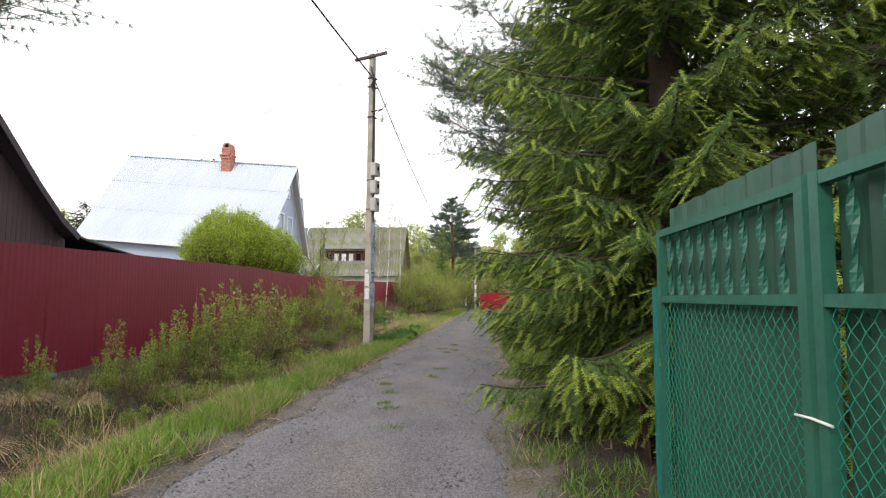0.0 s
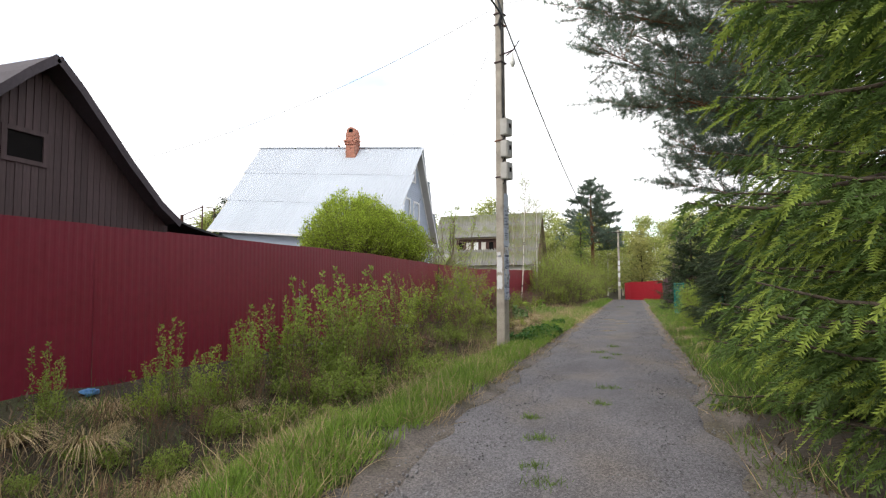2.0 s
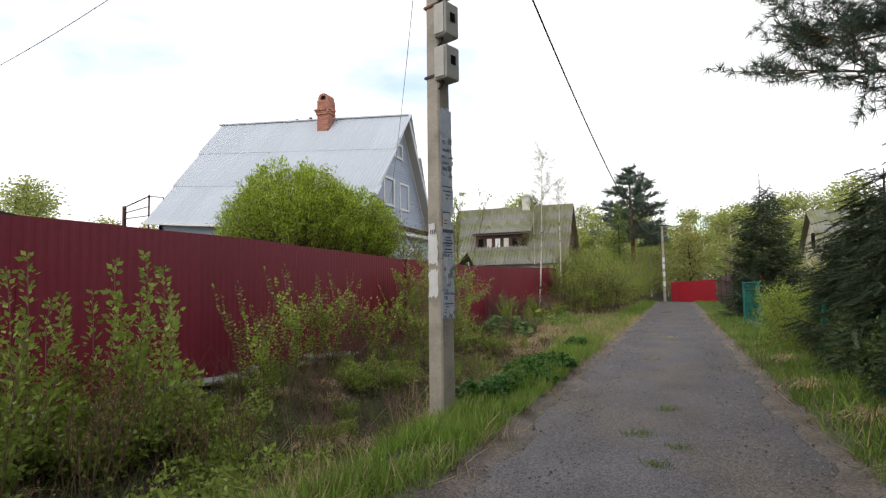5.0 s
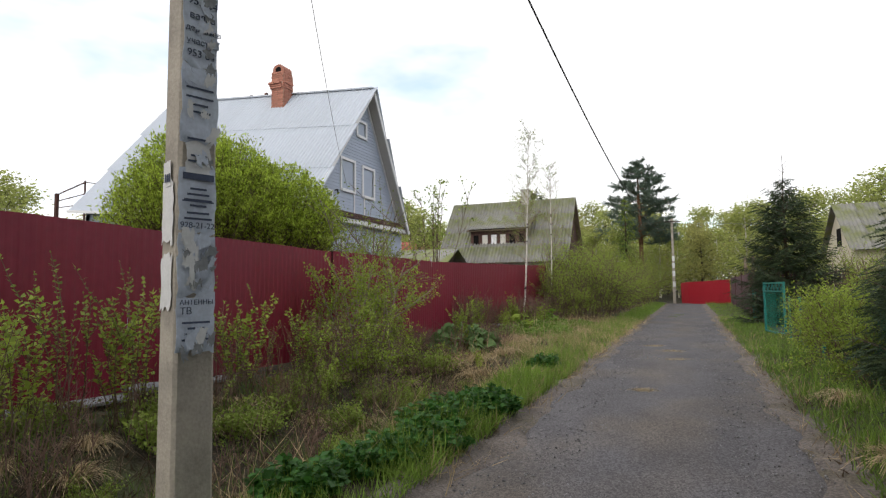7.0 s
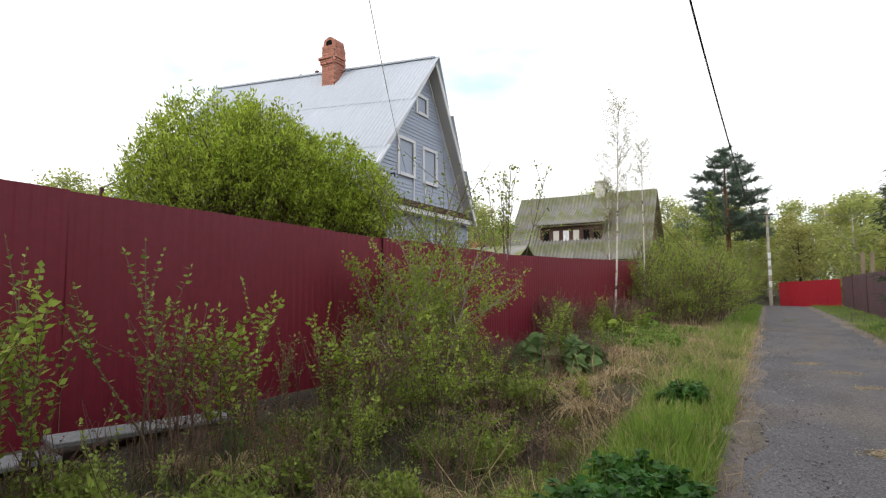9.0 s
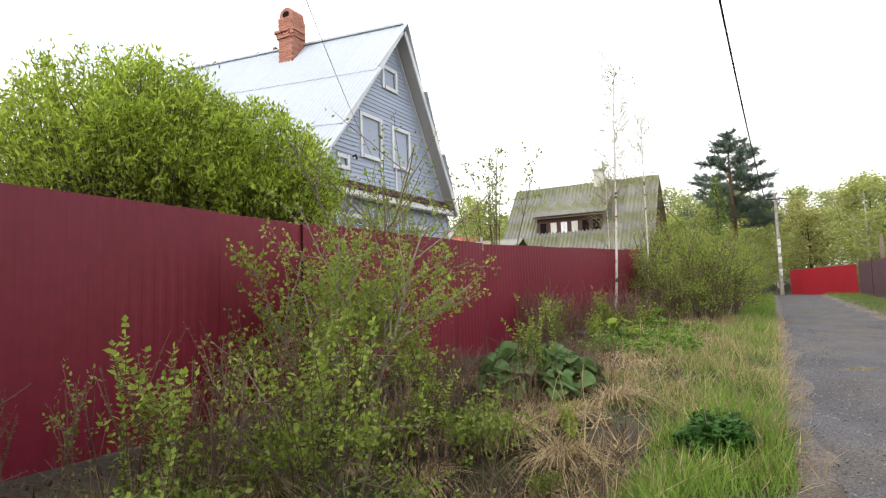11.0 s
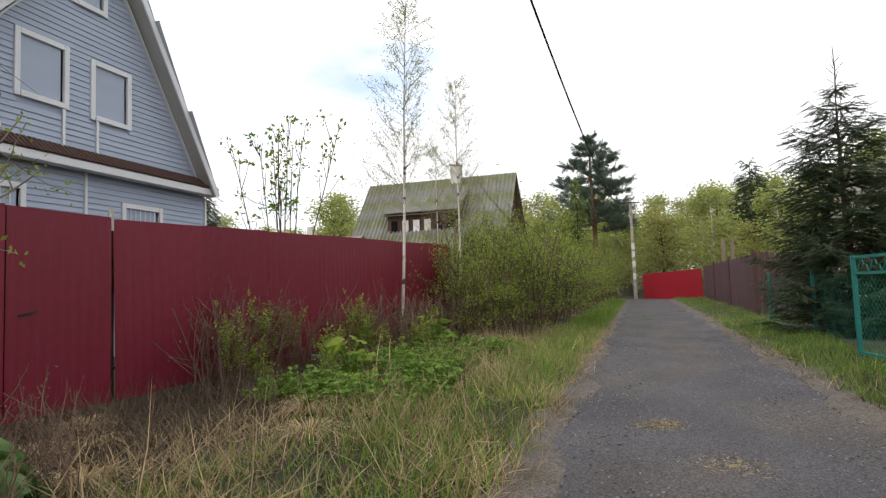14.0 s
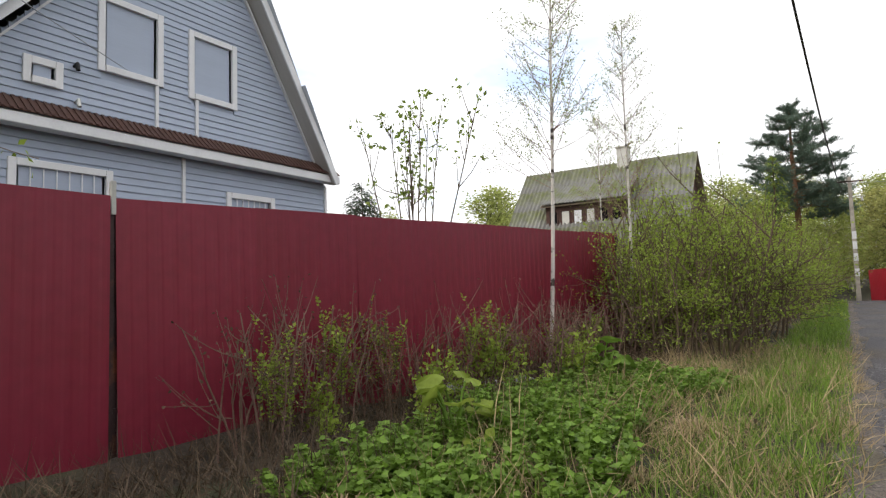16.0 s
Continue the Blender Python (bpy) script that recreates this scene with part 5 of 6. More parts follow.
def pine(label, at, tall, reach, seed, low, count, puff=0.11, limbs=()):
    """A pine: bare trunk, few crooked limbs, needle tufts at the twig ends."""
    r = np.random.default_rng(seed)
    t = thing("pine_tree", label, "tree", at=at)
    wood, P, D, S = Soup(), [], [], []
    wood.tube([(0, 0, -0.2), (0.08, 0.05, tall * 0.4), (-0.05, 0.1, tall * 0.75), (0, 0, tall)], [0.02 * tall, 0.015 * tall, 0.009 * tall, 0.01], 9)
    plan = []
    for b in range(count):
        f = (b + r.random()) / count
        plan.append((b * 2.4 + r.normal(0, 0.3), low + (tall - low) * f, reach * (1 - f) ** 0.55 * r.uniform(0.6, 1.1) + 0.3))
    plan += [(radians(a), z, L) for a, z, L in limbs]
    for a, z, L in plan:
        out = np.array([math.cos(a), math.sin(a), 0])
        s = np.linspace(0, 1, 8)
        pts = np.array([0, 0, z]) + out * (L * s)[:, None] + np.cumsum(r.normal(0, 0.03 * L, (8, 3)), axis=0) + np.array([0, 0, 1.0]) * (L * (0.1 * s + 0.12 * s ** 3))[:, None]
        wood.tube(pts, 0.006 + 0.010 * L * (1 - s), 5)
        for u in np.linspace(0.25, 1, max(5, int(L / 0.12))):
            p = np.array([np.interp(u, s, pts[:, k]) for k in range(3)])
            for j in range(3):
                d = unit(out * 0.7 + r.normal(0, 0.75, 3) * (1, 1, 0.5) + np.array([0, 0, 0.25]))
                l2 = r.uniform(0.15, 0.55) * (0.6 + 0.3 * L)
                wood.tube([p, p + d * l2 * 0.6, p + d * l2 + np.array([0, 0, 0.06])], [0.007, 0.005, 0.003], 3)
                for w in np.linspace(0.45, 1.05, 5):
                    P.append(p + d * l2 * w + np.array([0, 0, 0.06 * w * w]))
                    D.append(d + r.normal(0, 0.3, 3))
                    S.append(puff * r.uniform(0.8, 1.2))
    part("trunk", wood.mesh("trunk"), "pine_bark", t)
    part("needles", np_mesh("needles", *scatter(PINE_V, PINE_F, np.array(P), frames_along(np.array(D), r), np.array(S))), "pine", t)
    return t


def grow(r, start, d, length, radius, depth, wood, ends, bend=0.25, up=0.15, kids=(3, 5), ratio=0.62, spread=0.7, sides=5, along_=0.25, n=6):
    """A limb that bends and branches; notes places and directions for leaves along the thin ones."""
    pts, p, d = [np.array(start, float)], np.array(start, float), unit(np.array(d, float))
    dirs = []
    for i in range(n):
        d = unit(d + r.normal(0, bend / n * 2, 3) + np.array([0, 0, up / n * 2]))
        p = p + d * length / n
        pts.append(p.copy())
        dirs.append(d)
    wood.tube(pts, np.linspace(radius, radius * 0.45, n + 1), sides if depth > 0 else 3)
    if depth == 0:
        for i in range(1, n + 1):
            ends.append((pts[i], dirs[i - 1]))
        return
    for k in range(r.integers(*kids)):
        f = along_ + (1 - along_) * (k + r.random()) / kids[1]
        i = min(n - 1, int(f * n))
        dd = unit(dirs[i] + r.normal(0, spread, 3))
        grow(r, pts[i] + (pts[i + 1] - pts[i]) * (f * n - i), dd, length * ratio * r.uniform(0.7, 1.2), radius * 0.5, depth - 1, wood, ends, bend, up, kids, ratio, spread, sides, along_, n)
    ends.append((pts[-1], dirs[-1]))


def leaves_at(r, ends, per, size, jitter, tv=LEAF_V, hang=0.0):
    P = np.repeat(np.array([e[0] for e in ends]), per, axis=0)
    D = np.repeat(np.array([e[1] for e in ends]), per, axis=0)
    P = P + r.normal(0, jitter, P.shape)
    D = D * 0.5 + r.normal(0, 0.7, D.shape) + np.array([0, 0, -hang])
    return scatter(tv, LEAF_F, P, frames_along(D, r), size * r.uniform(0.6, 1.25, len(P)))


def shrub(name, label, at, stems, tall, spread, seed, leaf_mat, per=3, size=0.05, jitter=0.05, wood_mat="twig", depth=2, kids=(3, 6), base=0.25, category="shrub", up=0.2, lean=(0, 0), tv=LEAF_V, group="", hang=0.0, leaf_label="", thin=1.0, ratio=0.55, seg=6):
    """Several stems from the ground that branch and carry leaves."""
    r = np.random.default_rng(seed)
    t = thing(name, label, category, at=at, group=group)
    wood, ends = Soup(), []
    for k in range(stems):
        a = r.uniform(0, 6.28)
        b = base * math.sqrt(r.random())
        h = tall * r.uniform(0.6, 1.0)
        d = (math.cos(a) * spread * r.uniform(0.3, 1) + lean[0], math.sin(a) * spread * r.uniform(0.3, 1) + lean[1], 1)
        grow(r, (b * math.cos(a), b * math.sin(a), -0.1), d, h * (0.62 if depth else 1.0), (0.004 + 0.006 * h) * thin, depth, wood, ends, up=up, kids=kids, ratio=ratio, n=seg)
    part("wood", wood.mesh("wood"), wood_mat, t)
    if per:
        part("foliage", np_mesh("foliage", *leaves_at(r, ends, per, size, jitter, tv, hang)), leaf_mat, t, leaf_label)
    return t


def set_on(ob, x, y, turn=0, scale=1.0, dz=0.0):
    ob.location, ob.rotation_euler, ob.scale = (x, y, H(x, y) + dz), (0, 0, radians(turn)), (scale,) * 3
    return ob


def copies(ob, places):
    for x, y, turn, s in places:
        c = copy_thing(ob, Matrix.Translation((x, y, H(x, y))) @ Matrix.Rotation(radians(turn), 4, "Z"))
        c.scale = (s, s, s)


# spruces and pines by the start of the lane
spruce("large drooping spruce with fresh light green shoots", (3.0, 5.0, 0.05), 13.0, 2.15, 21, low=0.3, detail=1.1, sparse_top=-0.28, whorl=0.27, top_cut=9.5)
spruce("tall dense spruce standing close to its neighbour", (3.4, 8.6, 0.05), 13.0, 2.2, 22, low=0.3, detail=0.9, sparse_top=-0.28, whorl=0.3, tip_share=0.25, top_cut=9.0)
spruce("tall dark spruce behind the green gate", (5.3, 4.2, 0.05), 13.0, 2.9, 23, low=0.6, detail=0.55, sparse_top=-0.25, whorl=0.30, tip_share=0.3, fill=0.7, top_cut=9)
spruce("tall dark spruce further behind the gate", (6.4, 7.6, 0.05), 12.0, 2.6, 24, low=0.6, detail=0.4, sparse_top=-0.2, whorl=0.42, tip_share=0.2, fill=0.7, top_cut=9)
pine("tall pine with bluish needles reaching over the lane", (4.4, 14.6, 0.1), 11.5, 3.6, 31, 3.0, 30, puff=0.135, limbs=[(178, 2.9, 2.6), (165, 3.3, 2.7), (195, 3.5, 3.0), (150, 3.9, 3.1), (208, 4.0, 3.2), (182, 4.4, 3.6), (168, 4.9, 3.9), (196, 5.1, 4.1), (222, 5.2, 3.6), (156, 5.6, 4.0), (184, 5.7, 4.4), (205, 6.1, 4.2), (172, 6.4, 4.3), (190, 6.9, 4.1), (215, 7.2, 3.8), (160, 7.4, 3.8), (180, 7.9, 3.6), (235, 6.2, 3.4), (140, 4.6, 3.0), (230, 4.4, 3.0), (118, 4.8, 3.4), (126, 5.6, 3.8), (116, 3.8, 3.1), (114, 4.3, 3.3)])
pine("pine behind the dark red fence, one bough over the verge", (-7.4, 3.2, 0.1), 9.5, 3.4, 35, 4.2, 16, limbs=[(21, 3.5, 3.9), (14, 3.9, 3.8), (29, 3.9, 3.7), (23, 4.4, 3.8)])
spruce("small spruce with a thin bare leader", (4.1, 34.6, 0.08), 4.9, 2.05, 41, low=0.1, detail=0.85, sparse_top=-0.1, tip_share=-0.1, whorl=0.21, fill=0.8, sag=0.3, mats=("juniper", "juniper_tip"), leader=0.9)
pine("tall pine beyond the cottage garden", (-2.6, 73, 0.2), 13.8, 4.0, 37, 5.4, 48, puff=0.22)
spruce("bushy spruce below the far pine", (-3.6, 68, 0.2), 9.5, 2.2, 42, low=0.5, detail=0.35, whorl=0.4, tip_share=0.5, fill=0.55)

# dark conifer hedge behind the wire fence
hedge = [spruce("dark unclipped spruce bush behind the wire fence", (3.75, 11.4, 0.08), 3.1, 1.35, 43, low=0.05, detail=0.9, tip_share=-0.1, whorl=0.17, category="shrub", fill=0.8, sag=0.45, mats=("juniper", "juniper_tip"), sparse_top=-0.2)]
for x, y, turn, s in ((3.7, 13.2, 70, 1.0), (3.5, 15.0, 160, 1.0), (3.4, 16.8, 250, 0.98), (3.4, 18.5, 30, 0.95), (3.55, 20.2, 200, 0.85), (3.8, 21.8, 120, 0.7)):
    c = copy_thing(hedge[0], Matrix.Translation((x, y, H(x, y))) @ Matrix.Rotation(radians(turn), 4, "Z"))
    c.scale = (s, s, s)
gs1 = shrub("shrub", "pale green leafy shrub growing through the wire fence", (3.05, 22.4, 0.08), 16, 2.1, 0.35, 51, "young", per=4, size=0.045, jitter=0.06)
copies(gs1, [(3.15, 24.2, 120, 0.9), (3.0, 21.0, 10, 0.75), (3.4, 26.4, 60, 0.85), (4.4, 28.5, 200, 1.0)])
ds = shrub("shrub", "dark leafless thorny shrub behind the wire fence", (3.2, 13.2, 0.08), 14, 1.7, 0.5, 52, "shrub_dark", per=5, size=0.04, jitter=0.06, wood_mat="twig")
copies(ds, [(3.0, 14.6, 100, 1.0), (3.05, 16.3, 200, 1.0), (3.1, 18.0, 300, 0.95), (3.15, 19.4, 20, 0.8), (2.95, 11.6, 40, 1.0), (3.3, 21.2, 80, 0.7)])


# round willow behind the fence
def round_willow(label, at, domes, seed, shoots=1500):
    """Low domes of fine upright shoots on crooked bare stems, open underneath. domes: x, y, radius, foot and top heights."""
    r = np.random.default_rng(seed)
    t = thing("willow_bush", label, "bush", at=at)
    wood, ends = Soup(), []
    share = sum(q[2] ** 2 for q in domes)
    for cx, cy, rad, low, top in domes:
        c = np.array([cx, cy, 0.0])
        for k in range(int(60 * rad * rad / share) + 14):
            a, e = r.uniform(0, 6.28), r.uniform(0.35, 1.3)
            end = c + np.array([math.cos(a) * math.cos(e) * rad * 0.85, math.sin(a) * math.cos(e) * rad * 0.85, low + (top - low) * 0.7 * math.sin(e)])
            foot = c * 0.5 + np.array([r.normal(0, 0.25), r.normal(0, 0.25), 0.0])
            s = np.linspace(0, 1, 8)
            pts = foot + (end - foot) * s[:, None] + np.cumsum(r.normal(0, 0.06, (8, 3)), 0) + np.array([0, 0, 0.5]) * (s * (1 - s))[:, None]
            wood.tube(pts, 0.05 * (1 - 0.8 * s), 5)
        for k in range(int(shoots * rad * rad / share)):
            a, e = r.uniform(0, 6.28), np.arcsin(r.uniform(0.08, 1.0))
            d = np.array([math.cos(a) * math.cos(e), math.sin(a) * math.cos(e), math.sin(e)])
            lump = 1 + 0.06 * math.sin(3 * a + 1) + 0.05 * math.sin(5 * a + 4 * e) + 0.03 * math.sin(11 * a + 7 * e)
            tip = c + np.array([d[0] * rad * lump, d[1] * rad * lump, low + d[2] * (top - low) * lump * r.uniform(0.90, 1.03)])
            root = c + np.array([d[0] * rad * 0.6, d[1] * rad * 0.6, low * 0.78 + d[2] * (top - low) * 0.30])
            s = np.linspace(0, 1, 5)
            pts = root + (tip - root) * s[:, None] + np.array([0, 0, 0.16]) * (s * s)[:, None] + np.cumsum(r.normal(0, 0.025, (5, 3)), 0)
            wood.tube(pts, 0.011 * (1 - 0.8 * s), 3)
            for u in 1.03 - 0.62 * r.random(int(7 + 11 * d[2])) ** 1.7:
                ends.append((np.array([np.interp(u, s, pts[:, q]) for q in range(3)]), unit(tip - root) * 0.8 + np.array([0, 0, 0.6])))
    part("wood", wood.mesh("wood"), "twig", t)
    part("foliage", np_mesh("foliage", *leaves_at(r, ends, 3, 0.095, 0.06, NARROW_V)), "willow", t, "fresh yellow-green narrow leaves")
    return t


round_willow("large round willow bush in fresh yellow-green leaf", (-8.75, 22.1, 0.2), [(-0.3, -0.2, 1.88, 2.3, 4.45), (0.65, 0.9, 1.6, 2.0, 3.95)], 61, 1700)


# willow shoots along the ditch
def shoots(label, seed, tall, n, mat="shoot", size=0.062, spread=0.22):
    """A clump of upright wands set with small leaves."""
    r = np.random.default_rng(seed)
    t = thing("willow_shoots", label, "shrub", group="young shrubs along the fence")
    wood, P, D = Soup(), [], []
    for k in range(n):
        a, b = r.uniform(0, 6.28), 0.3 * math.sqrt(r.random())
        h = tall * (r.uniform(0.75, 1.0) if k < 5 else r.uniform(0.3, 0.55))
        d = np.array([math.cos(a) * spread * r.uniform(0, 1), math.sin(a) * spread * r.uniform(0, 1), 1])
        s = np.linspace(0, 1, 6)
        pts = np.array([b * math.cos(a), b * math.sin(a), -0.05]) + d * (h * s)[:, None] + np.cumsum(r.normal(0, 0.018, (6, 3)), 0)
        wood.tube(pts, 0.007 * (1 - 0.7 * s), 4)
        m = int(h * 60)
        for u in r.uniform(0.22, 1.0, m):
            p = np.array([np.interp(u, s, pts[:, q]) for q in range(3)])
            g = r.normal(0, 1, 3)
            P.append(p + g * (0.012 + 0.05 * (1 - u)))
            D.append(np.array([g[0], g[1], 0.9]))
    part("wood", wood.mesh("wood"), "red_twig", t)
    P, D = np.array(P), np.array(D)
    part("foliage", np_mesh("foliage", *scatter(LEAF_V, LEAF_F, P, frames_along(D, r), size * r.uniform(0.6, 1.3, len(P)))), mat, t)
    return t


sh = [shoots("upright young willow shoots with small pale leaves", 70 + k, (1.75, 1.95, 1.5)[k], (18, 15, 22)[k], ("shoot", "shoot", "young")[k]) for k in range(3)]
low_bush = shrub("low_shrub", "low leafy shrub filling the ditch side", (0, 0, 0), 20, 1.05, 0.55, 77, "shoot", per=4, size=0.062, jitter=0.05, depth=1, group="low shrubs in the ditch", wood_mat="red_twig")
r0 = np.random.default_rng(7)
def rank(y):
    """How tall the growth stands along the ditch."""
    return float(np.interp(y, [3, 6, 7, 8.5, 10, 11.5, 13.2], [0.25, 0.36, 0.48, 0.62, 0.80, 0.95, 0.95]))


spots = [(road_x(y) - r0.uniform(4.1, 4.9), y + r0.uniform(-0.2, 0.2)) for y in np.arange(6.0, 13.4, 0.42)]
for k, (x, y) in enumerate(spots):
    src = sh[k % 3]
    size_ = rank(y) * r0.uniform(0.8, 1.1)
    if k < 3:
        set_on(src, x, y, r0.uniform(0, 360), size_)
    else:
        copies(src, [(x, y, r0.uniform(0, 360), size_)])
low_spots = [(road_x(y) - r0.uniform(2.9, 4.6), y, 0.85 * rank(y)) for y in np.arange(3.4, 13.4, 0.20)]
low_spots += [(road_x(y) - r0.uniform(3.0, 5.3), y, r0.uniform(0.4, 0.72)) for y in np.arange(13.4, 21.5, 0.34)]
low_spots += [(road_x(y) - r0.uniform(2.4, 3.2), y, r0.uniform(0.25, 0.42)) for y in np.arange(5.0, 21.0, 0.55)]
for k, (x, y, q) in enumerate(low_spots):
    if k == 0:
        set_on(low_bush, x, y, 0, q)
    else:
        copies(low_bush, [(x, y, r0.uniform(0, 360), q * r0.uniform(0.8, 1.15))])


def twig_sapling(label, seed, stems, tall, leaf_mat="young", size=0.052, step=0.055, side=3):
    """Thin dark stems with short side twigs and opening leaves in pairs along them."""
    r = np.random.default_rng(seed)
    t = thing("sapling", label, "sapling", group="saplings by the fence")
    wood, P, D = Soup(), [], []

    def wand(p, d, length, radius, kids):
        n = 7
        pts, q, dd = [p], p, unit(d)
        for i in range(n):
            dd = unit(dd + r.normal(0, 0.07, 3) + np.array([0, 0, 0.04]))
            q = q + dd * length / n
            pts.append(q)
        pts = np.array(pts)
        wood.tube(pts, np.linspace(radius, radius * 0.35, n + 1), 5)
        s = np.linspace(0, 1, n + 1)
        for u in np.arange(0.35 if kids else 0.15, 1.0, step / length):
            c = np.array([np.interp(u, s, pts[:, k]) for k in range(3)])
            g = r.uniform(0, 6.28)
            for sg in (0, math.pi):
                if r.random() < 0.8:
                    P.append(c)
                    D.append((math.cos(g + sg), math.sin(g + sg), r.uniform(0.3, 1.0)))
        P.append(pts[-1])
        D.append(dd)
        for k in range(kids):
            u = r.uniform(0.25, 0.8)
            c = np.array([np.interp(u, s, pts[:, m]) for m in range(3)])
            g = r.uniform(0, 6.28)
            wand(c, np.array([math.cos(g) * 0.6, math.sin(g) * 0.6, 1.0]), length * r.uniform(0.25, 0.45), radius * 0.5, 0)

    for k in range(stems):
        g = r.uniform(0, 6.28)
        b = 0.14 * math.sqrt(r.random())
        wand(np.array([b * math.cos(g), b * math.sin(g), -0.06]), np.array([0.16 * math.cos(g), 0.16 * math.sin(g), 1.0]), tall * r.uniform(0.55, 1.0), 0.008, side)
    part("wood", wood.mesh("wood"), "twig", t)
    P, D = np.array(P), np.array(D, float)
    part("foliage", np_mesh("foliage", *scatter(LEAF_V * (1.1, 1, 1), LEAF_F, P, frames_along(D, r, 0.6), size * r.uniform(0.5, 1.2, len(P)))), leaf_mat, t)
    return t


saps = [twig_sapling("slim dark-stemmed sapling with paired opening leaves", 84, 4, 1.95, "shoot"), twig_sapling("bushy young sapling with light green leaves", 85, 8, 1.35, "young", 0.06, 0.045, 4), twig_sapling("reddish-stemmed sapling just coming into bud", 86, 9, 1.25, "red_bud", 0.03, 0.05, 3)]
sap_spots = [(0, -4.5, 16.5, 1.0), (1, -4.45, 16.2, 1.0), (2, -4.6, 19.4, 1.0), (0, -4.35, 17.15, 1.02), (1, -4.3, 17.65, 0.95), (0, -4.8, 15.9, 1.0), (1, -4.2, 14.9, 1.0), (0, -4.3, 14.3, 0.9), (1, -3.9, 13.9, 0.85), (1, -4.1, 18.7, 0.85), (2, -4.2, 18.9, 1.0), (2, -4.9, 18.2, 0.85), (2, -4.4, 20.2, 0.95), (1, -3.7, 19.6, 0.9), (0, -3.9, 20.3, 0.75), (1, -3.5, 18.3, 0.6), (2, -3.8, 17.6, 0.7), (0, -3.7, 16.4, 0.55), (1, -3.6, 20.9, 0.65), (2, -4.0, 21.6, 0.7), (1, -3.3, 22.5, 0.75)]
sap_spots += [(k % 2 + 1, -4.75 + 0.13 * (y - 27) + 0.3 * math.sin(y * 5), y, 0.5 + 0.28 * abs(math.sin(y * 8))) for k, y in enumerate(np.arange(26.8, 33.2, 0.42))]
sap_spots += [(2, road_x(y) - r0.uniform(3.0, 4.6), y, r0.uniform(0.7, 1.1) * rank(y)) for y in np.arange(4.5, 13.2, 0.38)]
used = set()
for k, x, y, q in sap_spots:
    if k in used:
        copies(saps[k], [(x, y, (x * 311 + y * 97) % 360, q)])
    else:
        used.add(k)
        set_on(saps[k], x, y, 0, q)
tall_sap = twig_sapling("tall thin young tree with sparse opening leaves", 87, 1, 4.4, "young", 0.06, 0.09, 12)
set_on(tall_sap, -4.75, 22.7)

# sparse reddish wands and leafy wands past the pole
wand = shrub("sapling", "thin reddish sapling with sparse opening leaves", (0, 0, 0), 5, 1.75, 0.3, 81, "shoot", per=2, size=0.04, jitter=0.02, wood_mat="red_twig", depth=1, kids=(3, 6), group="saplings by the fence", thin=0.7)
set_on(wand, -4.9, 17.6)
copies(wand, [(-4.7, 18.4, 90, 0.8), (-4.3, 19.6, 200, 0.9), (-4.9, 15.6, 270, 1.0), (-5.0, 20.4, 40, 1.0)])
bare = shrub("dead_stems", "bare brown weed stalks in front of the fence", (0, 0, 0), 11, 1.9, 0.22, 82, "litter", per=1, size=0.035, jitter=0.02, wood_mat="red_twig", depth=1, kids=(3, 6), group="bare stalks by the fence", thin=0.7, base=0.55)
set_on(bare, -4.85, 26.8)
copies(bare, [(-4.65 + 0.14 * (y - 27) + 0.35 * math.sin(y * 9), y, y * 97, 0.75 + 0.3 * abs(math.sin(y * 5))) for y in np.arange(27.2, 34.2, 0.62)])
copies(bare, [(-4.8, 22.3, 20, 0.5), (-4.9, 23.2, 120, 0.45), (-4.4, 21.4, 220, 0.6), (-3.9, 20.6, 20, 0.6), (-4.6, 20.9, 80, 0.8), (-4.2, 19.0, 60, 0.8), (-4.5, 17.6, 160, 0.8)])
copies(bare, [(road_x(y) - 3.0 - 2.1 * abs(math.sin(y * 7.3)), y, y * 131, 0.34 + 0.22 * abs(math.sin(y * 3.1))) for y in np.arange(13.2, 24.0, 0.30)])
leafy_wand = shrub("sapling", "young leafy sapling among the weed stalks", (0, 0, 0), 5, 0.95, 0.2, 83, "young", per=4, size=0.045, jitter=0.03, wood_mat="red_twig", depth=1, group="leafy saplings by the fence", thin=0.7)
set_on(leafy_wand, -3.9, 28.0)
copies(leafy_wand, [(-4.4, 27.3, 30, 1.0), (-4.1, 28.7, 150, 1.2), (-4.3, 29.3, 250, 1.3), (-3.9, 31.2, 20, 1.2), (-3.75, 29.6, 90, 1.2), (-3.6, 30.6, 200, 1.3), (-4.6, 22.6, 140, 1.0), (-2.6, 21.6, 0, 0.6)])

# grey shrub leaning over the fence by the gate
shrub("grey_willow", "grey-stemmed willow shrub arching over the red fence", (-4.6, 20.9, 0.1), 11, 3.5, 0.5, 91, "young", per=5, size=0.05, jitter=0.04, wood_mat="grey_twig", depth=2, kids=(4, 7), up=0.1, thin=0.9, lean=(-0.08, 0.3))
shrub("grey_willow", "arching leafy branches beside the ditch", (-3.75, 19.7, -0.2), 7, 1.75, 0.45, 92, "young", per=3, size=0.045, jitter=0.04, wood_mat="grey_twig", depth=2, kids=(3, 5), up=0.1, thin=0.9)
shrub("lilac", "leafy garden shrub behind the fence below the house", (-6.6, 24.2, 0.2), 12, 5.0, 0.4, 93, "young", per=3, size=0.055, jitter=0.06, wood_mat="grey_twig", depth=2, kids=(4, 6), up=0.15)
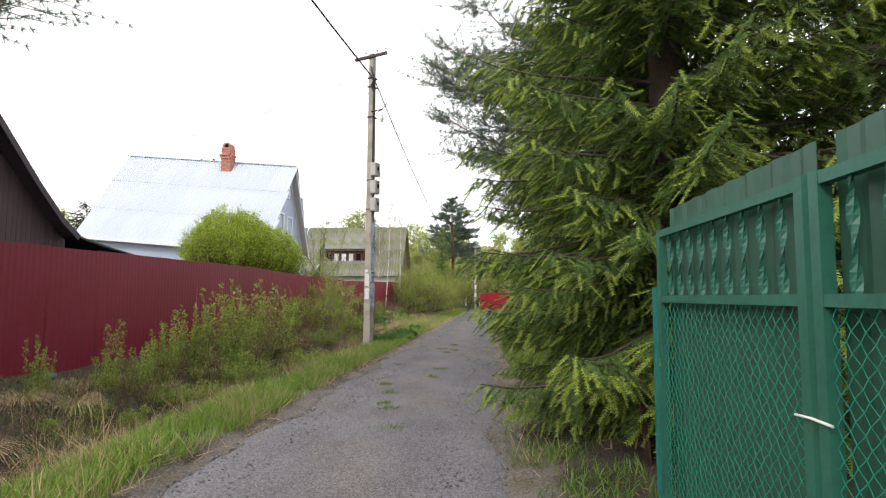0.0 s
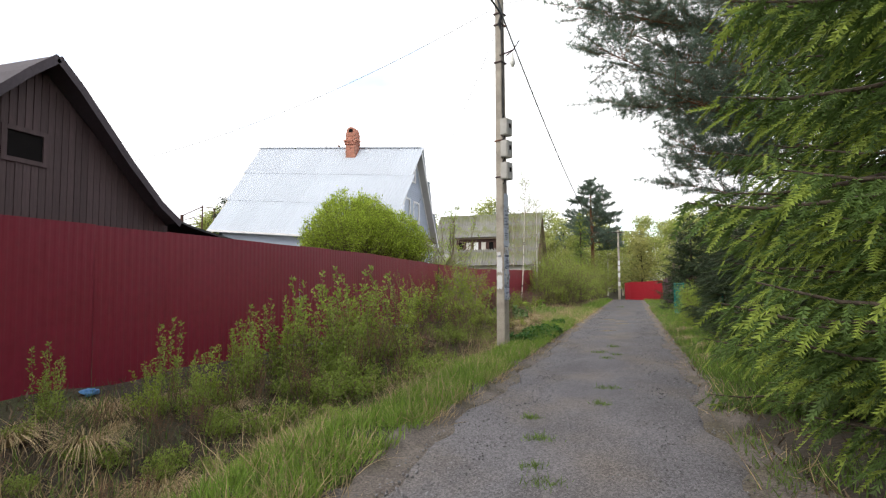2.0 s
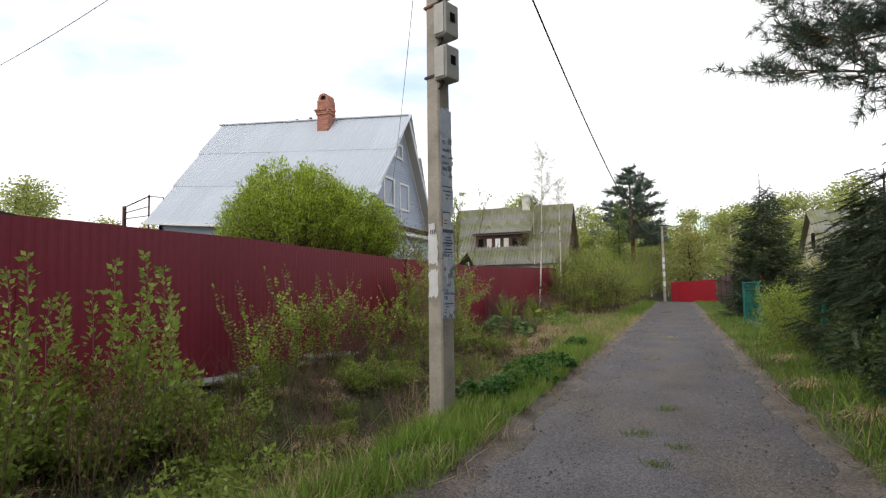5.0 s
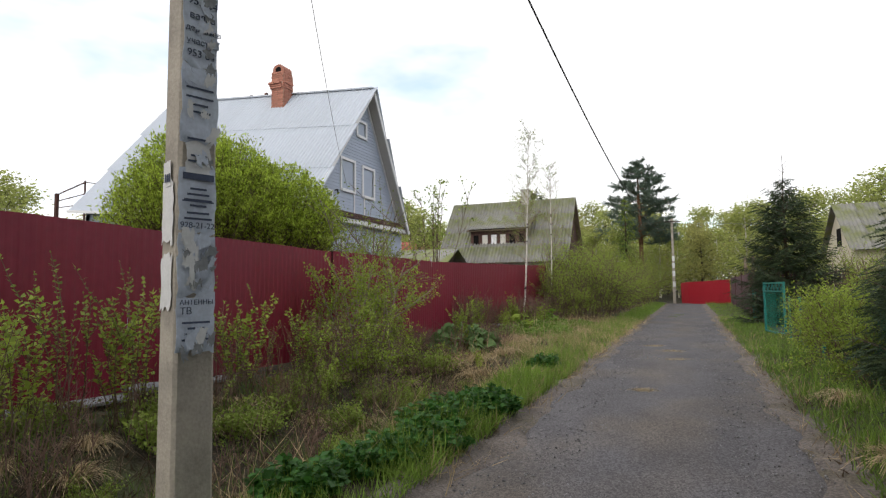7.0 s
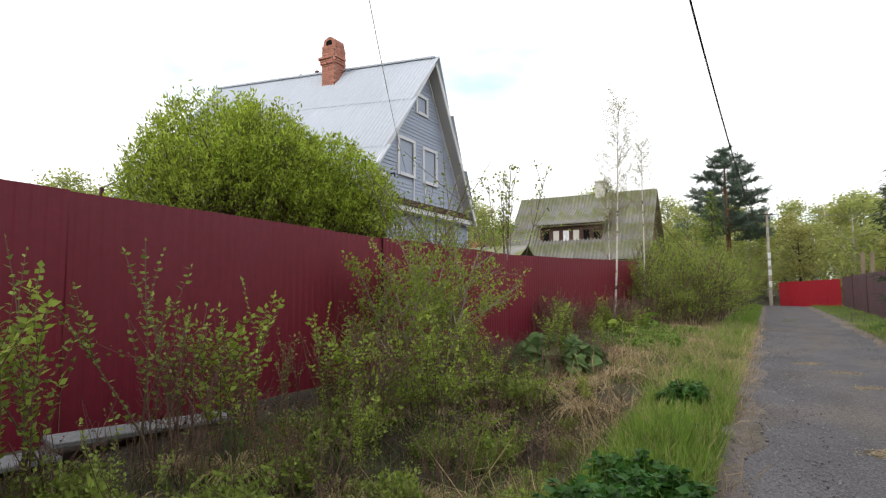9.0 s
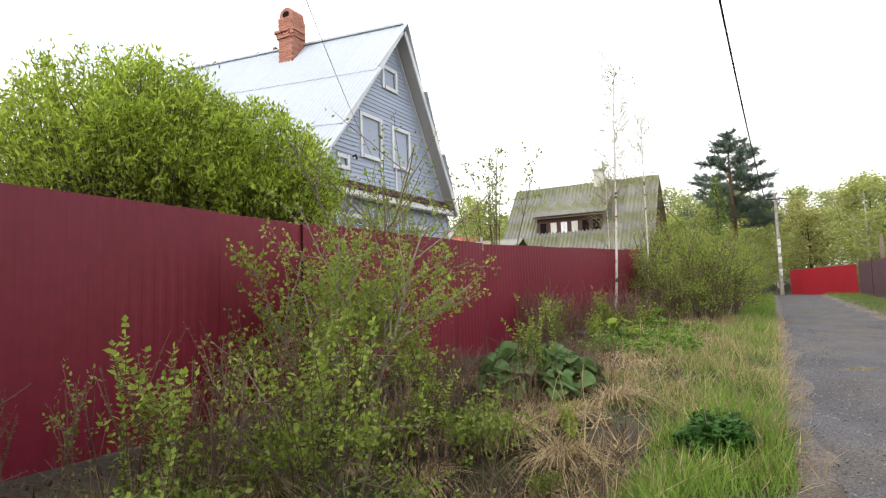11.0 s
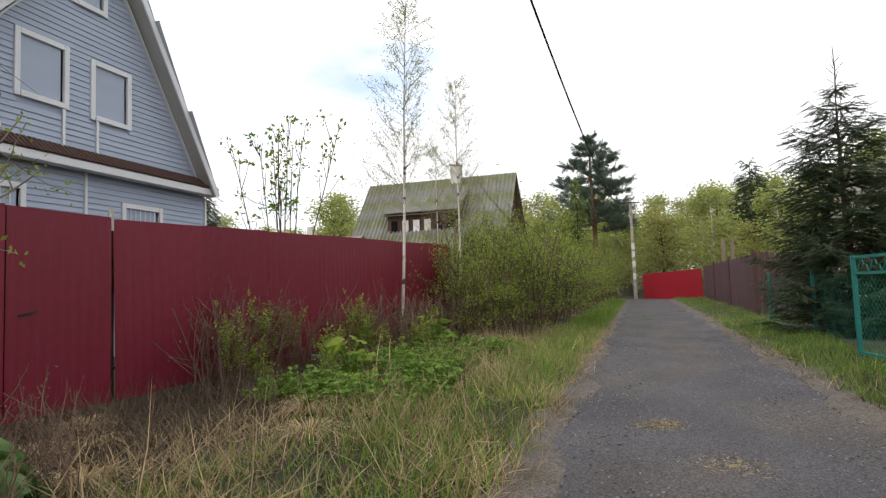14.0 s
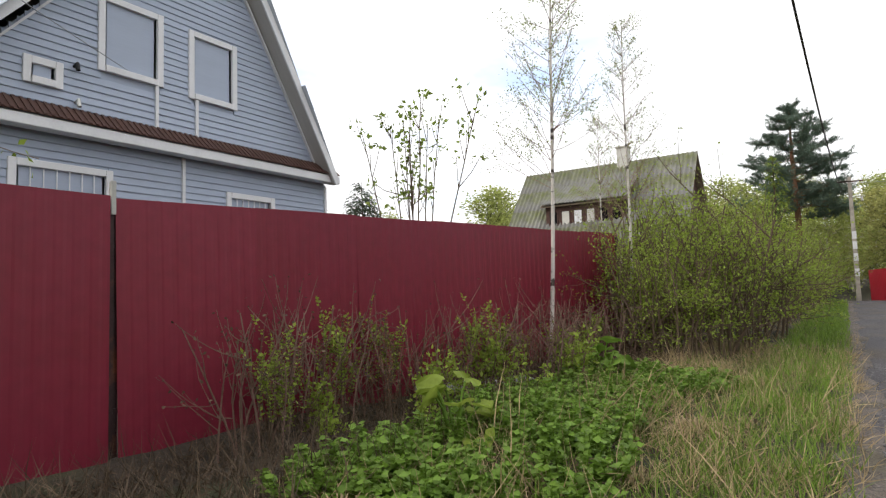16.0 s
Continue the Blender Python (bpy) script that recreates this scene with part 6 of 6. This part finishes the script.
def cluster_shrub(label, at, stems, tall, seed):
    """Upright forking stems in a fan, with leaf clusters at the twig ends alone."""
    r = np.random.default_rng(seed)
    t = thing("viburnum_shrub", label, "shrub", at=at)
    wood, ends = Soup(), []
    for k in range(stems):
        g, lean_ = r.uniform(0, 6.28), r.uniform(0.04, 0.24)
        h = tall * r.uniform(0.78, 1.0)
        s = np.linspace(0, 1, 8)
        d = np.array([math.cos(g) * lean_, math.sin(g) * lean_, 1.0])
        pts = d * (h * s)[:, None] + np.cumsum(r.normal(0, 0.03, (8, 3)), 0) + np.array([math.cos(g), math.sin(g), 0]) * 0.2
        wood.tube(pts, 0.026 * (1 - 0.7 * s), 5)
        ends.append((pts[-1], d))
        for u in r.uniform(0.5, 0.97, 7):
            c = np.array([np.interp(u, s, pts[:, q]) for q in range(3)])
            e = unit(d + r.normal(0, 0.45, 3)) * r.uniform(0.35, 0.8)
            wood.tube([c, c + e * 0.6, c + e + np.array([0, 0, 0.1])], [0.012, 0.009, 0.006], 4)
            ends.append((c + e + np.array([0, 0, 0.1]), e))
    part("wood", wood.mesh("wood"), "twig", t)
    part("foliage", np_mesh("foliage", *leaves_at(r, ends, 7, 0.14, 0.08)), "shoot", t, "leaf clusters at the twig ends")
    return t


cluster_shrub("open shrub with upright stems and leaf clusters at the tips", (-9.1, 35.0, 0.2), 9, 5.9, 94)

# birches
def birch(label, at, tall, seed, leaf_per=2, lean=(0.1, -0.05)):
    r = np.random.default_rng(seed)
    t = thing("birch_tree", label, "tree", at=at)
    trunk, wood, ends = Soup(), Soup(), []
    s = np.linspace(0, 1, 9)
    pts = np.stack([lean[0] * s * tall * 0.3 + 0.04 * np.sin(s * 5), lean[1] * s * tall * 0.3 + 0.03 * np.cos(s * 6), s * tall - 0.1], 1)
    trunk.tube(pts, 0.006 + 0.0045 * tall * (1 - s) ** 0.9, 8)
    for k in range(int(tall * 10)):
        f = r.uniform(0.38, 0.98)
        p = np.array([np.interp(f, s, pts[:, q]) for q in range(3)])
        a = r.uniform(0, 6.28)
        d = np.array([math.cos(a), math.sin(a), r.uniform(0.5, 1.2)])
        grow(r, p, d, (0.40 + 1.2 * (1 - f)) * r.uniform(0.7, 1.2), 0.005, 1, wood, ends, up=0.1, kids=(3, 6), ratio=0.5)
    part("trunk", trunk.mesh("trunk"), "birch_bark", t, smooth=True)
    part("twig_crown", wood.mesh("twig_crown"), "red_twig", t)
    part("foliage", np_mesh("foliage", *leaves_at(r, ends, leaf_per, 0.032, 0.03)), "birch_leaf", t, "tiny opening leaves")
    return t


birch("slender young birch with a white trunk in front of the fence", (-4.38, 31.75, 0.2), 6.9, 101, 3, (0.2, -0.05))
birch("second young birch behind the end of the fence", (-4.0, 34.6, 0.18), 6.2, 102)
birch("thin young birch by the cottage", (-6.3, 40.0, 0.2), 6.0, 103)

# light green thicket past the fence
th = [shrub("thicket_bush", "dense light green leafy bush in a roadside thicket", (0, 0, 0), 20, (3.9, 4.6)[k], 0.3, 110 + k, "young", per=4, size=0.062, jitter=0.07, depth=2, kids=(3, 6), group="thicket beside the lane", base=0.6, seg=4) for k in range(2)]
tp = [(-3.0, 33.2, 0.72), (-2.5, 34.4, 0.85), (-3.6, 33.9, 0.85), (-3.3, 35.2, 1.0), (-2.4, 36.6, 0.95), (-3.9, 36.9, 1.1), (-2.3, 38.4, 1.0), (-4.5, 38.9, 0.8), (-2.9, 40.8, 1.15), (-4.4, 42.0, 0.9), (-2.2, 43.6, 0.95), (-3.9, 45.2, 1.2), (-2.3, 47.4, 0.9), (-4.3, 49.2, 1.15), (-2.2, 51.4, 1.2), (-4.8, 53.5, 1.0), (-2.0, 55.5, 1.05), (-3.6, 58.5, 1.35), (-1.6, 61, 1.1), (-3.4, 64, 1.5), (-6.5, 47, 0.9), (-1.6, 67.5, 1.3), (-6.5, 63, 1.6)]
for k, (x, y, s) in enumerate(tp):
    if k < 2:
        set_on(th[k], x, y, 0, s)
    else:
        copies(th[k % 2], [(x, y, k * 77, s)])
for x, y, s in ((-11, 40, 0.9), (-14, 43, 1.0), (-12.5, 47, 1.0), (-17.5, 45, 1.1), (-21, 50, 1.3), (8.5, 44, 1.1), (10.5, 40, 1.2), (7.5, 38, 1.0), (9, 32, 1.1), (6.5, 30, 0.9), (-16, 36, 1.0), (12, 46, 1.4), (6.4, 66, 1.2), (8.8, 62, 1.3)):
    copies(th[0], [(x, y, x * 40, s)])


# forest behind everything
def forest_tree(label, tall, seed, mat, trunk_mat="bark"):
    r = np.random.default_rng(seed)
    t = thing("forest_tree", label, "tree", group="far forest trees")
    wood, ends = Soup(), []
    wood.tube([(0, 0, -0.3), (0.1, 0, tall * 0.5), (0, 0.1, tall * 0.97)], [0.02 * tall * 0.6, 0.009 * tall, 0.02], 7)
    for k in range(34):
        f = r.uniform(0.10, 0.97)
        a = r.uniform(0, 6.28)
        grow(r, (0.05, 0.05, tall * f), (math.cos(a), math.sin(a), 0.7), (0.8 + 0.24 * tall * (1 - f) ** 0.6) * r.uniform(0.7, 1.1), 0.04, 1, wood, ends, up=0.2, kids=(4, 7), ratio=0.55, sides=3, n=3)
    part("trunk", wood.mesh("trunk"), trunk_mat, t)
    part("crown", np_mesh("crown", *leaves_at(r, ends, 7, 0.36, 0.55)), mat, t)
    return t


ft = [forest_tree("tall birch in the far wood, light spring green", 13, 120, "forest", "birch_bark"), forest_tree("broad far tree in olive spring green", 12, 121, "forest_warm"), forest_tree("tall slim far tree in fresh leaf", 15, 122, "forest")]
r1 = np.random.default_rng(9)
first = [True] * 3
def plant(k, x, y, s):
    turn = r1.uniform(0, 360)
    if first[k]:
        first[k] = False
        c = set_on(ft[k], x, y, turn, s)
    else:
        c = copy_thing(ft[k], Matrix.Translation((x, y, H(x, y))) @ Matrix.Rotation(radians(turn), 4, "Z"))
    c.scale = (s * 1.45, s * 1.45, s * r1.uniform(0.85, 1.1))
for row, (y0, n, smin) in enumerate(((82, 30, 0.45), (90, 30, 0.62), (100, 30, 0.8), (114, 30, 1.0))):
    for i in range(n):
        x = -62 + 120 * (i + r1.uniform(0.1, 0.9)) / n
        plant(int(r1.integers(0, 3)), x, y0 + r1.uniform(-4, 4), smin * r1.uniform(0.75, 1.05))
for i in range(16):
    plant(int(r1.integers(0, 3)), 20 + r1.uniform(0, 26), 40 + i * 3.4, r1.uniform(0.7, 0.9))
for i in range(14):
    plant(int(r1.integers(0, 3)), -58 + r1.uniform(-10, 16), 20 + i * 5.0, r1.uniform(0.6, 0.85))
for i in range(26):
    plant(int(r1.integers(0, 3)), (5 + 34 * r1.random()) if i % 2 else (-7 - 34 * r1.random()), r1.uniform(70, 80), r1.uniform(0.26, 0.42))
for x, y, s in ((-4.5, 70, 0.5), (-7, 74, 0.6), (-10, 69, 0.55), (-1, 78, 0.6), (3, 76, 0.55), (7, 74, 0.6), (11, 70, 0.6), (-14, 66, 0.65), (14.5, 62, 0.6), (-22, 62, 0.6)):
    plant(int(r1.integers(0, 3)), x, y, s)
for x, y, s in ((-15, 82, 1.0), (12, 84, 0.95), (-33, 60, 0.8), (24, 75, 1.0), (-24, 34, 0.55)):
    c = copy_thing(hedge[0], Matrix.Translation((x, y, H(x, y))))
    c.scale = (s * 2.6, s * 2.6, s * 4.2)


# burdock clump and lone leaves
def burdock(label, at, n, seed, size=0.34, rad=0.62, mat="burdock", lift=0.0):
    r = np.random.default_rng(seed)
    t = thing("burdock", label, "plant", at=at)
    seg = 7
    ang = np.linspace(-1, 1, 9)
    st = Soup()
    for k in range(n):
        a = r.uniform(0, 6.28)
        rr = rad * math.sqrt(r.random())
        zc = (0.52 - 0.38 * (rr / rad) ** 2) * r.uniform(0.75, 1.1)
        c = np.array([rr * math.cos(a), rr * math.sin(a), zc])
        st.tube([(c[0] * 0.2, c[1] * 0.2, 0), c * (0.6, 0.6, 0.75), c], [0.012, 0.010, 0.007], 5)
        L = size * r.uniform(0.65, 1.15)
        a2 = a + r.normal(0, 0.7)
        d = np.array([math.cos(a2) * 0.9, math.sin(a2) * 0.9, r.uniform(-0.5, 0.25) + lift])
        Rm = frames_along(d[None], r, 0.55)[0]
        V, F = [], []
        for i in range(seg):
            f = i / (seg - 1)
            w = 0.66 * math.sin(math.pi * min(1, 0.16 + 0.84 * f) ** 0.8) * (1 if f < 0.98 else 0.1)
            for u in ang:
                V.append((u * w * (1 + 0.05 * math.sin(9 * f + k)), f - 0.22 * (1 - f) * abs(u) ** 1.5, 0.16 * abs(u) ** 1.2 - 0.35 * f * f + 0.08 * math.sin(7 * u + 5 * f + k)))
        for i in range(seg - 1):
            for j in range(8):
                p = i * 9 + j
                F += [(p, p + 1, p + 10), (p, p + 10, p + 9)]
        V = (np.array(V) * L) @ Rm.T + c
        part("leaf", np_mesh("leaf", V, np.array(F)), mat, t, smooth=True)
    part("wood", st.mesh("wood"), "herb", t)
    return t


burdock("large burdock clump with broad drooping leaves", (-3.35, 22.9, 0.15), 115, 131, 0.19, 0.66)
burdock("small burdock with pale young leaves", (-3.35, 27.6, 0.15), 12, 132, 0.17, 0.3, "young", 0.35)
burdock("small burdock beside the birch", (-3.3, 30.9, 0.15), 12, 133, 0.18, 0.3, "herb", 0.3)


# nettles and herbs on the verge
def herb_clump(name, label, seed, n, tall, mat, size, rad=0.3):
    r = np.random.default_rng(seed)
    t = thing(name, label, "plant", group="green herbs on the verge")
    st, P, D = Soup(), [], []
    for k in range(n):
        a, b = r.uniform(0, 6.28), rad * math.sqrt(r.random())
        h = tall * r.uniform(0.5, 1) * (1 - 0.4 * (b / rad) ** 2)
        x, y = b * math.cos(a), b * math.sin(a)
        st.tube([(x * 0.8, y * 0.8, -0.03), (x, y, h)], [0.004, 0.003], 3)
        for u in np.linspace(0.25, 1, 6):
            for q in range(3):
                g = r.uniform(0, 6.28)
                P.append((x * (0.8 + 0.2 * u), y * (0.8 + 0.2 * u), h * u))
                D.append((math.cos(g), math.sin(g), r.uniform(-0.2, 0.5)))
    part("wood", st.mesh("wood"), "herb", t)
    P, D = np.array(P), np.array(D)
    part("foliage", np_mesh("foliage", *scatter(LEAF_V * (1.5, 1, 1), LEAF_F, P, frames_along(D, r, 0.5), size * r.uniform(0.6, 1.2, len(P)))), mat, t)
    return t


net = herb_clump("nettle_clump", "dark green nettle clump at the lane edge", 141, 60, 0.26, "nettle", 0.065)
set_on(net, -1.72, 15.2)
copies(net, [(road_x(y) - 1.62 - 0.3 * abs(math.sin(y * 2.1)), y, y * 50, 0.8 + 0.35 * abs(math.sin(y))) for y in (15.7, 16.1, 16.6, 17.0, 17.5, 18.0, 18.4, 21.5, 21.8)])
hb = herb_clump("herb_clump", "bright green leafy herbs in the grass", 142, 60, 0.2, "herb", 0.042, 0.34)
set_on(hb, -2.9, 26.5)
copies(hb, [(-2.2 - 1.35 * abs(math.sin(k * 1.9)), 26.2 + 0.13 * k, k * 61, 0.8 + 0.6 * abs(math.sin(k * 2.7))) for k in range(44)])


# grass, reeds and litter
def blades(name, label, mat, P, size, width, lean, seed, category="grass"):
    r = np.random.default_rng(seed)
    n = len(P)
    D = r.normal(0, lean, (n, 3)) + np.array([0, 0, 1.0])
    D[:, 2] = np.abs(D[:, 2]) * 0.8 + 0.15
    S = np.stack([np.full(n, width) * r.uniform(0.7, 1.3, n), size * r.uniform(0.5, 1.25, n), size * r.uniform(0.2, 1.6, n)], 1)
    return tagged(part(name, np_mesh(name, *scatter(BLADE_V, BLADE_F, P, frames_along(D, r), S)), mat), label, category, kind="stuff")


def strip(n, d0, d1, y0, y1, seed, clump=0.0, power=1.0):
    """Random places in a strip beside the lane, denser towards y0."""
    r = np.random.default_rng(seed)
    y = y0 + (y1 - y0) * r.random(n) ** power
    d = r.uniform(d0, d1, n)
    if clump:
        keep = (np.sin(y * 2.3 + d * 3.1) + np.sin(y * 5.1 - d * 4.7) + r.normal(0, 0.7, n)) > clump
        y, d = y[keep], d[keep]
    x = road_x(y) + d
    return np.stack([x, y, height(x, y) - 0.01], 1)


blades("grass", "fresh green grass on the verge", "grass", np.concatenate([strip(42000, -2.35, -1.40, 1.5, 22, 150, -1.0), strip(12000, -2.5, -1.40, 22, 62, 151), strip(9000, -3.3, -1.5, 22, 34, 149, 0.4), strip(6000, 1.42, 2.5, 10.5, 40, 152, -0.3, power=1.3), strip(5000, 1.5, 3.5, 38, 62, 153)]), 0.18, 0.009, 0.32, 154)
blades("grass", "short dark grass in the verge", "grass_dark", np.concatenate([strip(8000, -3.4, -1.55, 22.5, 36, 155), strip(24000, 1.42, 2.6, 9.5, 38, 156, power=1.3), strip(6000, 1.25, 2.3, 2, 10, 157, 0.3), strip(14000, -3.0, -1.5, 2, 21, 158, -0.2)]), 0.13, 0.010, 0.5, 159)
blades("tall_grass", "tall tufts of fresh grass by the lane edge", "grass", np.concatenate([strip(5000, -2.1, -1.45, 15, 24, 146, 0.7), strip(4500, -2.3, -1.5, 28, 44, 147, 0.3), strip(3000, 1.5, 2.5, 10, 26, 145, 0.7)]), 0.34, 0.009, 0.35, 144)
blades("ditch_grass", "thin green stalks growing in the ditch", "grass_dark", np.concatenate([strip(9000, -5.0, -2.4, 3, 19.5, 143, -0.3)]), 0.30, 0.008, 0.35, 139)
blades("dry_grass", "straw-coloured dead grass", "dry_grass", np.concatenate([strip(7000, -2.9, -1.3, 1.5, 21, 148, 0.3), strip(7000, -2.4, -1.35, 1.5, 13, 138, 0.2), strip(5000, -4.8, -2.3, 2, 8, 137, 0.2), strip(5000, -3.4, -1.9, 2, 21, 160, 0.4), strip(26000, -4.0, -1.35, 20.5, 36, 161, -0.1), strip(1200, -3.2, -2.0, 34, 60, 162), strip(1500, 1.6, 2.6, 9, 30, 163, 0.5), strip(2200, -1.65, -1.2, 2, 40, 164, 0.2), strip(1800, 1.25, 1.7, 2, 40, 165, 0.2)]), 0.26, 0.007, 0.95, 166)
blades("reeds", "long bent dead reed stalks in the ditch", "dry_grass", np.concatenate([strip(2200, -3.6, -2.2, 2.5, 20.5, 167, 0.7), strip(1800, -3.6, -1.7, 21, 34, 168, 0.3)]), 0.58, 0.008, 0.8, 169)
blades("litter", "brown dead leaves and stalks on the ground", "litter", np.concatenate([strip(20000, -5.7, -2.0, 1, 34, 170), strip(3500, 1.3, 2.6, 1, 34, 171)]), 0.10, 0.02, 1.6, 172, "litter")
blades("ditch_brush", "matted thin brown brush in the ditch", "litter", np.concatenate([strip(9000, -4.6, -2.5, 2, 21.5, 173), strip(9000, -5.5, -3.7, 20, 34, 178)]), 0.36, 0.007, 0.8, 174, "brush")
blades("roadside_needles", "dry brown needles and straw at the lane edge", "dry_needle", np.concatenate([strip(34000, 0.95, 1.70, 1, 36, 175, -0.5), strip(26000, -1.65, -1.05, 1, 40, 176, -0.5)]), 0.055, 0.008, 2.5, 177, "litter")


# drooping straw tussocks in the ditch and on the verge
def tussock(label, seed, n, length):
    r = np.random.default_rng(seed)
    a = r.uniform(0, 6.28, n)
    D0 = np.stack([np.cos(a), np.sin(a), np.zeros(n)], 1)
    L = length * r.uniform(0.5, 1.1, n)
    out = r.uniform(0.25, 0.8, n)
    base = D0 * (0.10 * np.sqrt(r.random(n)))[:, None]
    side = np.stack([-D0[:, 1], D0[:, 0], np.zeros(n)], 1) * 0.0045
    V, steps = [], 5
    for k in range(steps):
        f = k / (steps - 1)
        c = base + D0 * (L * out * f ** 1.2)[:, None] + np.array([0, 0, 1.0]) * (L * (0.75 * f - (0.45 + 0.45 * out) * f * f))[:, None] - np.array([0, 0, 0.02])
        V += [c - side * (1 - 0.8 * f), c + side * (1 - 0.8 * f)]
    V = np.stack(V, 1)
    q = np.array([(2 * k, 2 * k + 1, 2 * k + 3) for k in range(steps - 1)] + [(2 * k, 2 * k + 3, 2 * k + 2) for k in range(steps - 1)])
    F = (q[None] + (np.arange(n) * 2 * steps)[:, None, None]).reshape(-1, 3)
    return tagged(part("grass_tussock", np_mesh("grass_tussock", V.reshape(-1, 3), F), "dry_grass"), label, "grass", group="straw tussocks in the ditch")


tus = [tussock("drooping tussock of dead straw-coloured grass", 210, 260, 0.62), tussock("flattened tussock of bleached dead grass", 211, 200, 0.48)]
r2 = np.random.default_rng(12)
tus_spots = [(road_x(y) - r2.uniform(2.35, 5.0), y) for y in np.arange(4.0, 25.0, 0.36)] + [(road_x(y) - r2.uniform(2.3, 4.9), y) for y in np.arange(3.0, 8.5, 0.3)] + [(-4.1, 17.5), (-2.75, 22.0), (-2.6, 21.3), (-2.4, 22.9), (-3.1, 21.5), (-2.0, 27.6), (-1.9, 29.0), (-2.2, 30.4), (-2.6, 31.8), (-2.4, 33.0), (-3.0, 26.0), (-2.5, 25.2), (-3.6, 32.6), (2.05, 13.5), (2.2, 15.2), (2.15, 17.4), (2.3, 19.8)]
for k, (x, y) in enumerate(tus_spots):
    if k < 2:
        set_on(tus[k], x, y, 0, 1.0)
    else:
        copies(tus[k % 2], [(x, y, r2.uniform(0, 360), r2.uniform(0.7, 1.25))])

for k, (x, y, s) in enumerate(((-0.15, 7.30, 1.0), (0.02, 6.15, 1.1), (0.36, 10.05, 1.0), (0.28, 13.35, 0.8), (0.45, 13.9, 0.8), (0.1, 14.3, 1.0), (0.36, 15.5, 0.9), (0.18, 5.15, 1.1), (-0.1, 6.5, 0.7), (0.3, 9.0, 0.7), (-0.35, 8.1, 0.6), (0.5, 40.9, 1.6), (0.65, 42.5, 1.6))):
    r = np.random.default_rng(180 + k)
    n = 160
    q = r.normal(0, 0.06 * s, (n, 2))
    P = np.stack([x + q[:, 0] * 1.3, y + q[:, 1], np.full(n, 0.01)], 1)
    D = r.normal(0, 0.7, (n, 3)) + np.array([0, 0, 0.8])
    S = np.stack([np.full(n, 0.006), r.uniform(0.03, 0.09, n), np.full(n, 0.05)], 1)
    tagged(part("grass_tuft", np_mesh("grass_tuft", *scatter(BLADE_V, BLADE_F, P, frames_along(D, r), S)), "grass_dark"), "small flat grass tuft growing in the gravel lane", "grass", group="tufts in the lane")

# loose stones of the lane
r = np.random.default_rng(190)
n = 16000
y = 1 + 34 * r.random(n) ** 1.2
d = r.uniform(-1.25, 1.25, n)
P = np.stack([road_x(y) + d, y, np.full(n, 0.012)], 1)
ov = np.array([(1, 0, 0), (-1, 0, 0), (0, 1, 0), (0, -1, 0), (0, 0, 0.8), (0, 0, -0.8)], float)
of = np.array([(0, 2, 4), (2, 1, 4), (1, 3, 4), (3, 0, 4), (2, 0, 5), (1, 2, 5), (3, 1, 5), (0, 3, 5)])
S = np.stack([r.uniform(0.004, 0.016, n)] * 3, 1) * r.uniform(0.7, 1.3, (n, 3))
tagged(part("loose_gravel", np_mesh("loose_gravel", *scatter(ov, of, P, frames_along(r.normal(0, 1, (n, 3)), r), S)), "stone"), "loose grey stones lying on the lane", "gravel", kind="stuff")

# boards and odds and ends at the foot of the fence
for k, (x, y, turn, l) in enumerate(((-5.3, 14.5, 86, 1.6), (-5.25, 16.2, 92, 1.4), (-5.2, 17.6, 84, 1.5), (-5.3, 12.2, 90, 1.8), (-4.3, 29.6, 78, 1.8))):
    b = tagged(part("board", box((-l / 2, -0.11, 0), (l / 2, 0.11, 0.04), 0.006), "grey_board"), "weathered grey board lying at the foot of the fence", "board", group="boards by the fence")
    b.matrix_world = pose(x, y, H(x, y) + 0.06, 8, 3, turn)
rag = bmesh.new()
bmesh.ops.create_icosphere(rag, subdivisions=3, radius=0.12)
for v in rag.verts:
    v.co *= 0.7 + 0.5 * noise.noise(v.co * 14)
    v.co.z *= 0.45
rg = tagged(part("plastic_bag", rag, "blue_rag", smooth=True), "crumpled blue plastic bag lying by the fence", "bag")
rg.location = (-5.2, 7.3, H(-5.2, 7.3) + 0.05)

# pale bare patches in the lane
for k, (x, y, s) in enumerate(((0.12, 26.55, 0.16), (0.55, 25.5, 0.2), (0.45, 24.0, 0.22), (0.2, 20.3, 0.12))):
    r = np.random.default_rng(220 + k)
    q = r.normal(0, s * 0.6, (700, 2))
    P = np.stack([x + q[:, 0] * 1.4, y + q[:, 1], np.full(700, 0.022)], 1)
    D = r.normal(0, 1, (700, 3)) * (1, 1, 0.15)
    S = np.stack([np.full(700, 0.007), r.uniform(0.02, 0.05, 700), np.full(700, 0.01)], 1)
    tagged(part("straw_patch", np_mesh("straw_patch", *scatter(BLADE_V, BLADE_F, P, frames_along(D, r), S)), "sand_straw"), "flattened patch of straw and sand in the lane", "litter", kind="stuff")
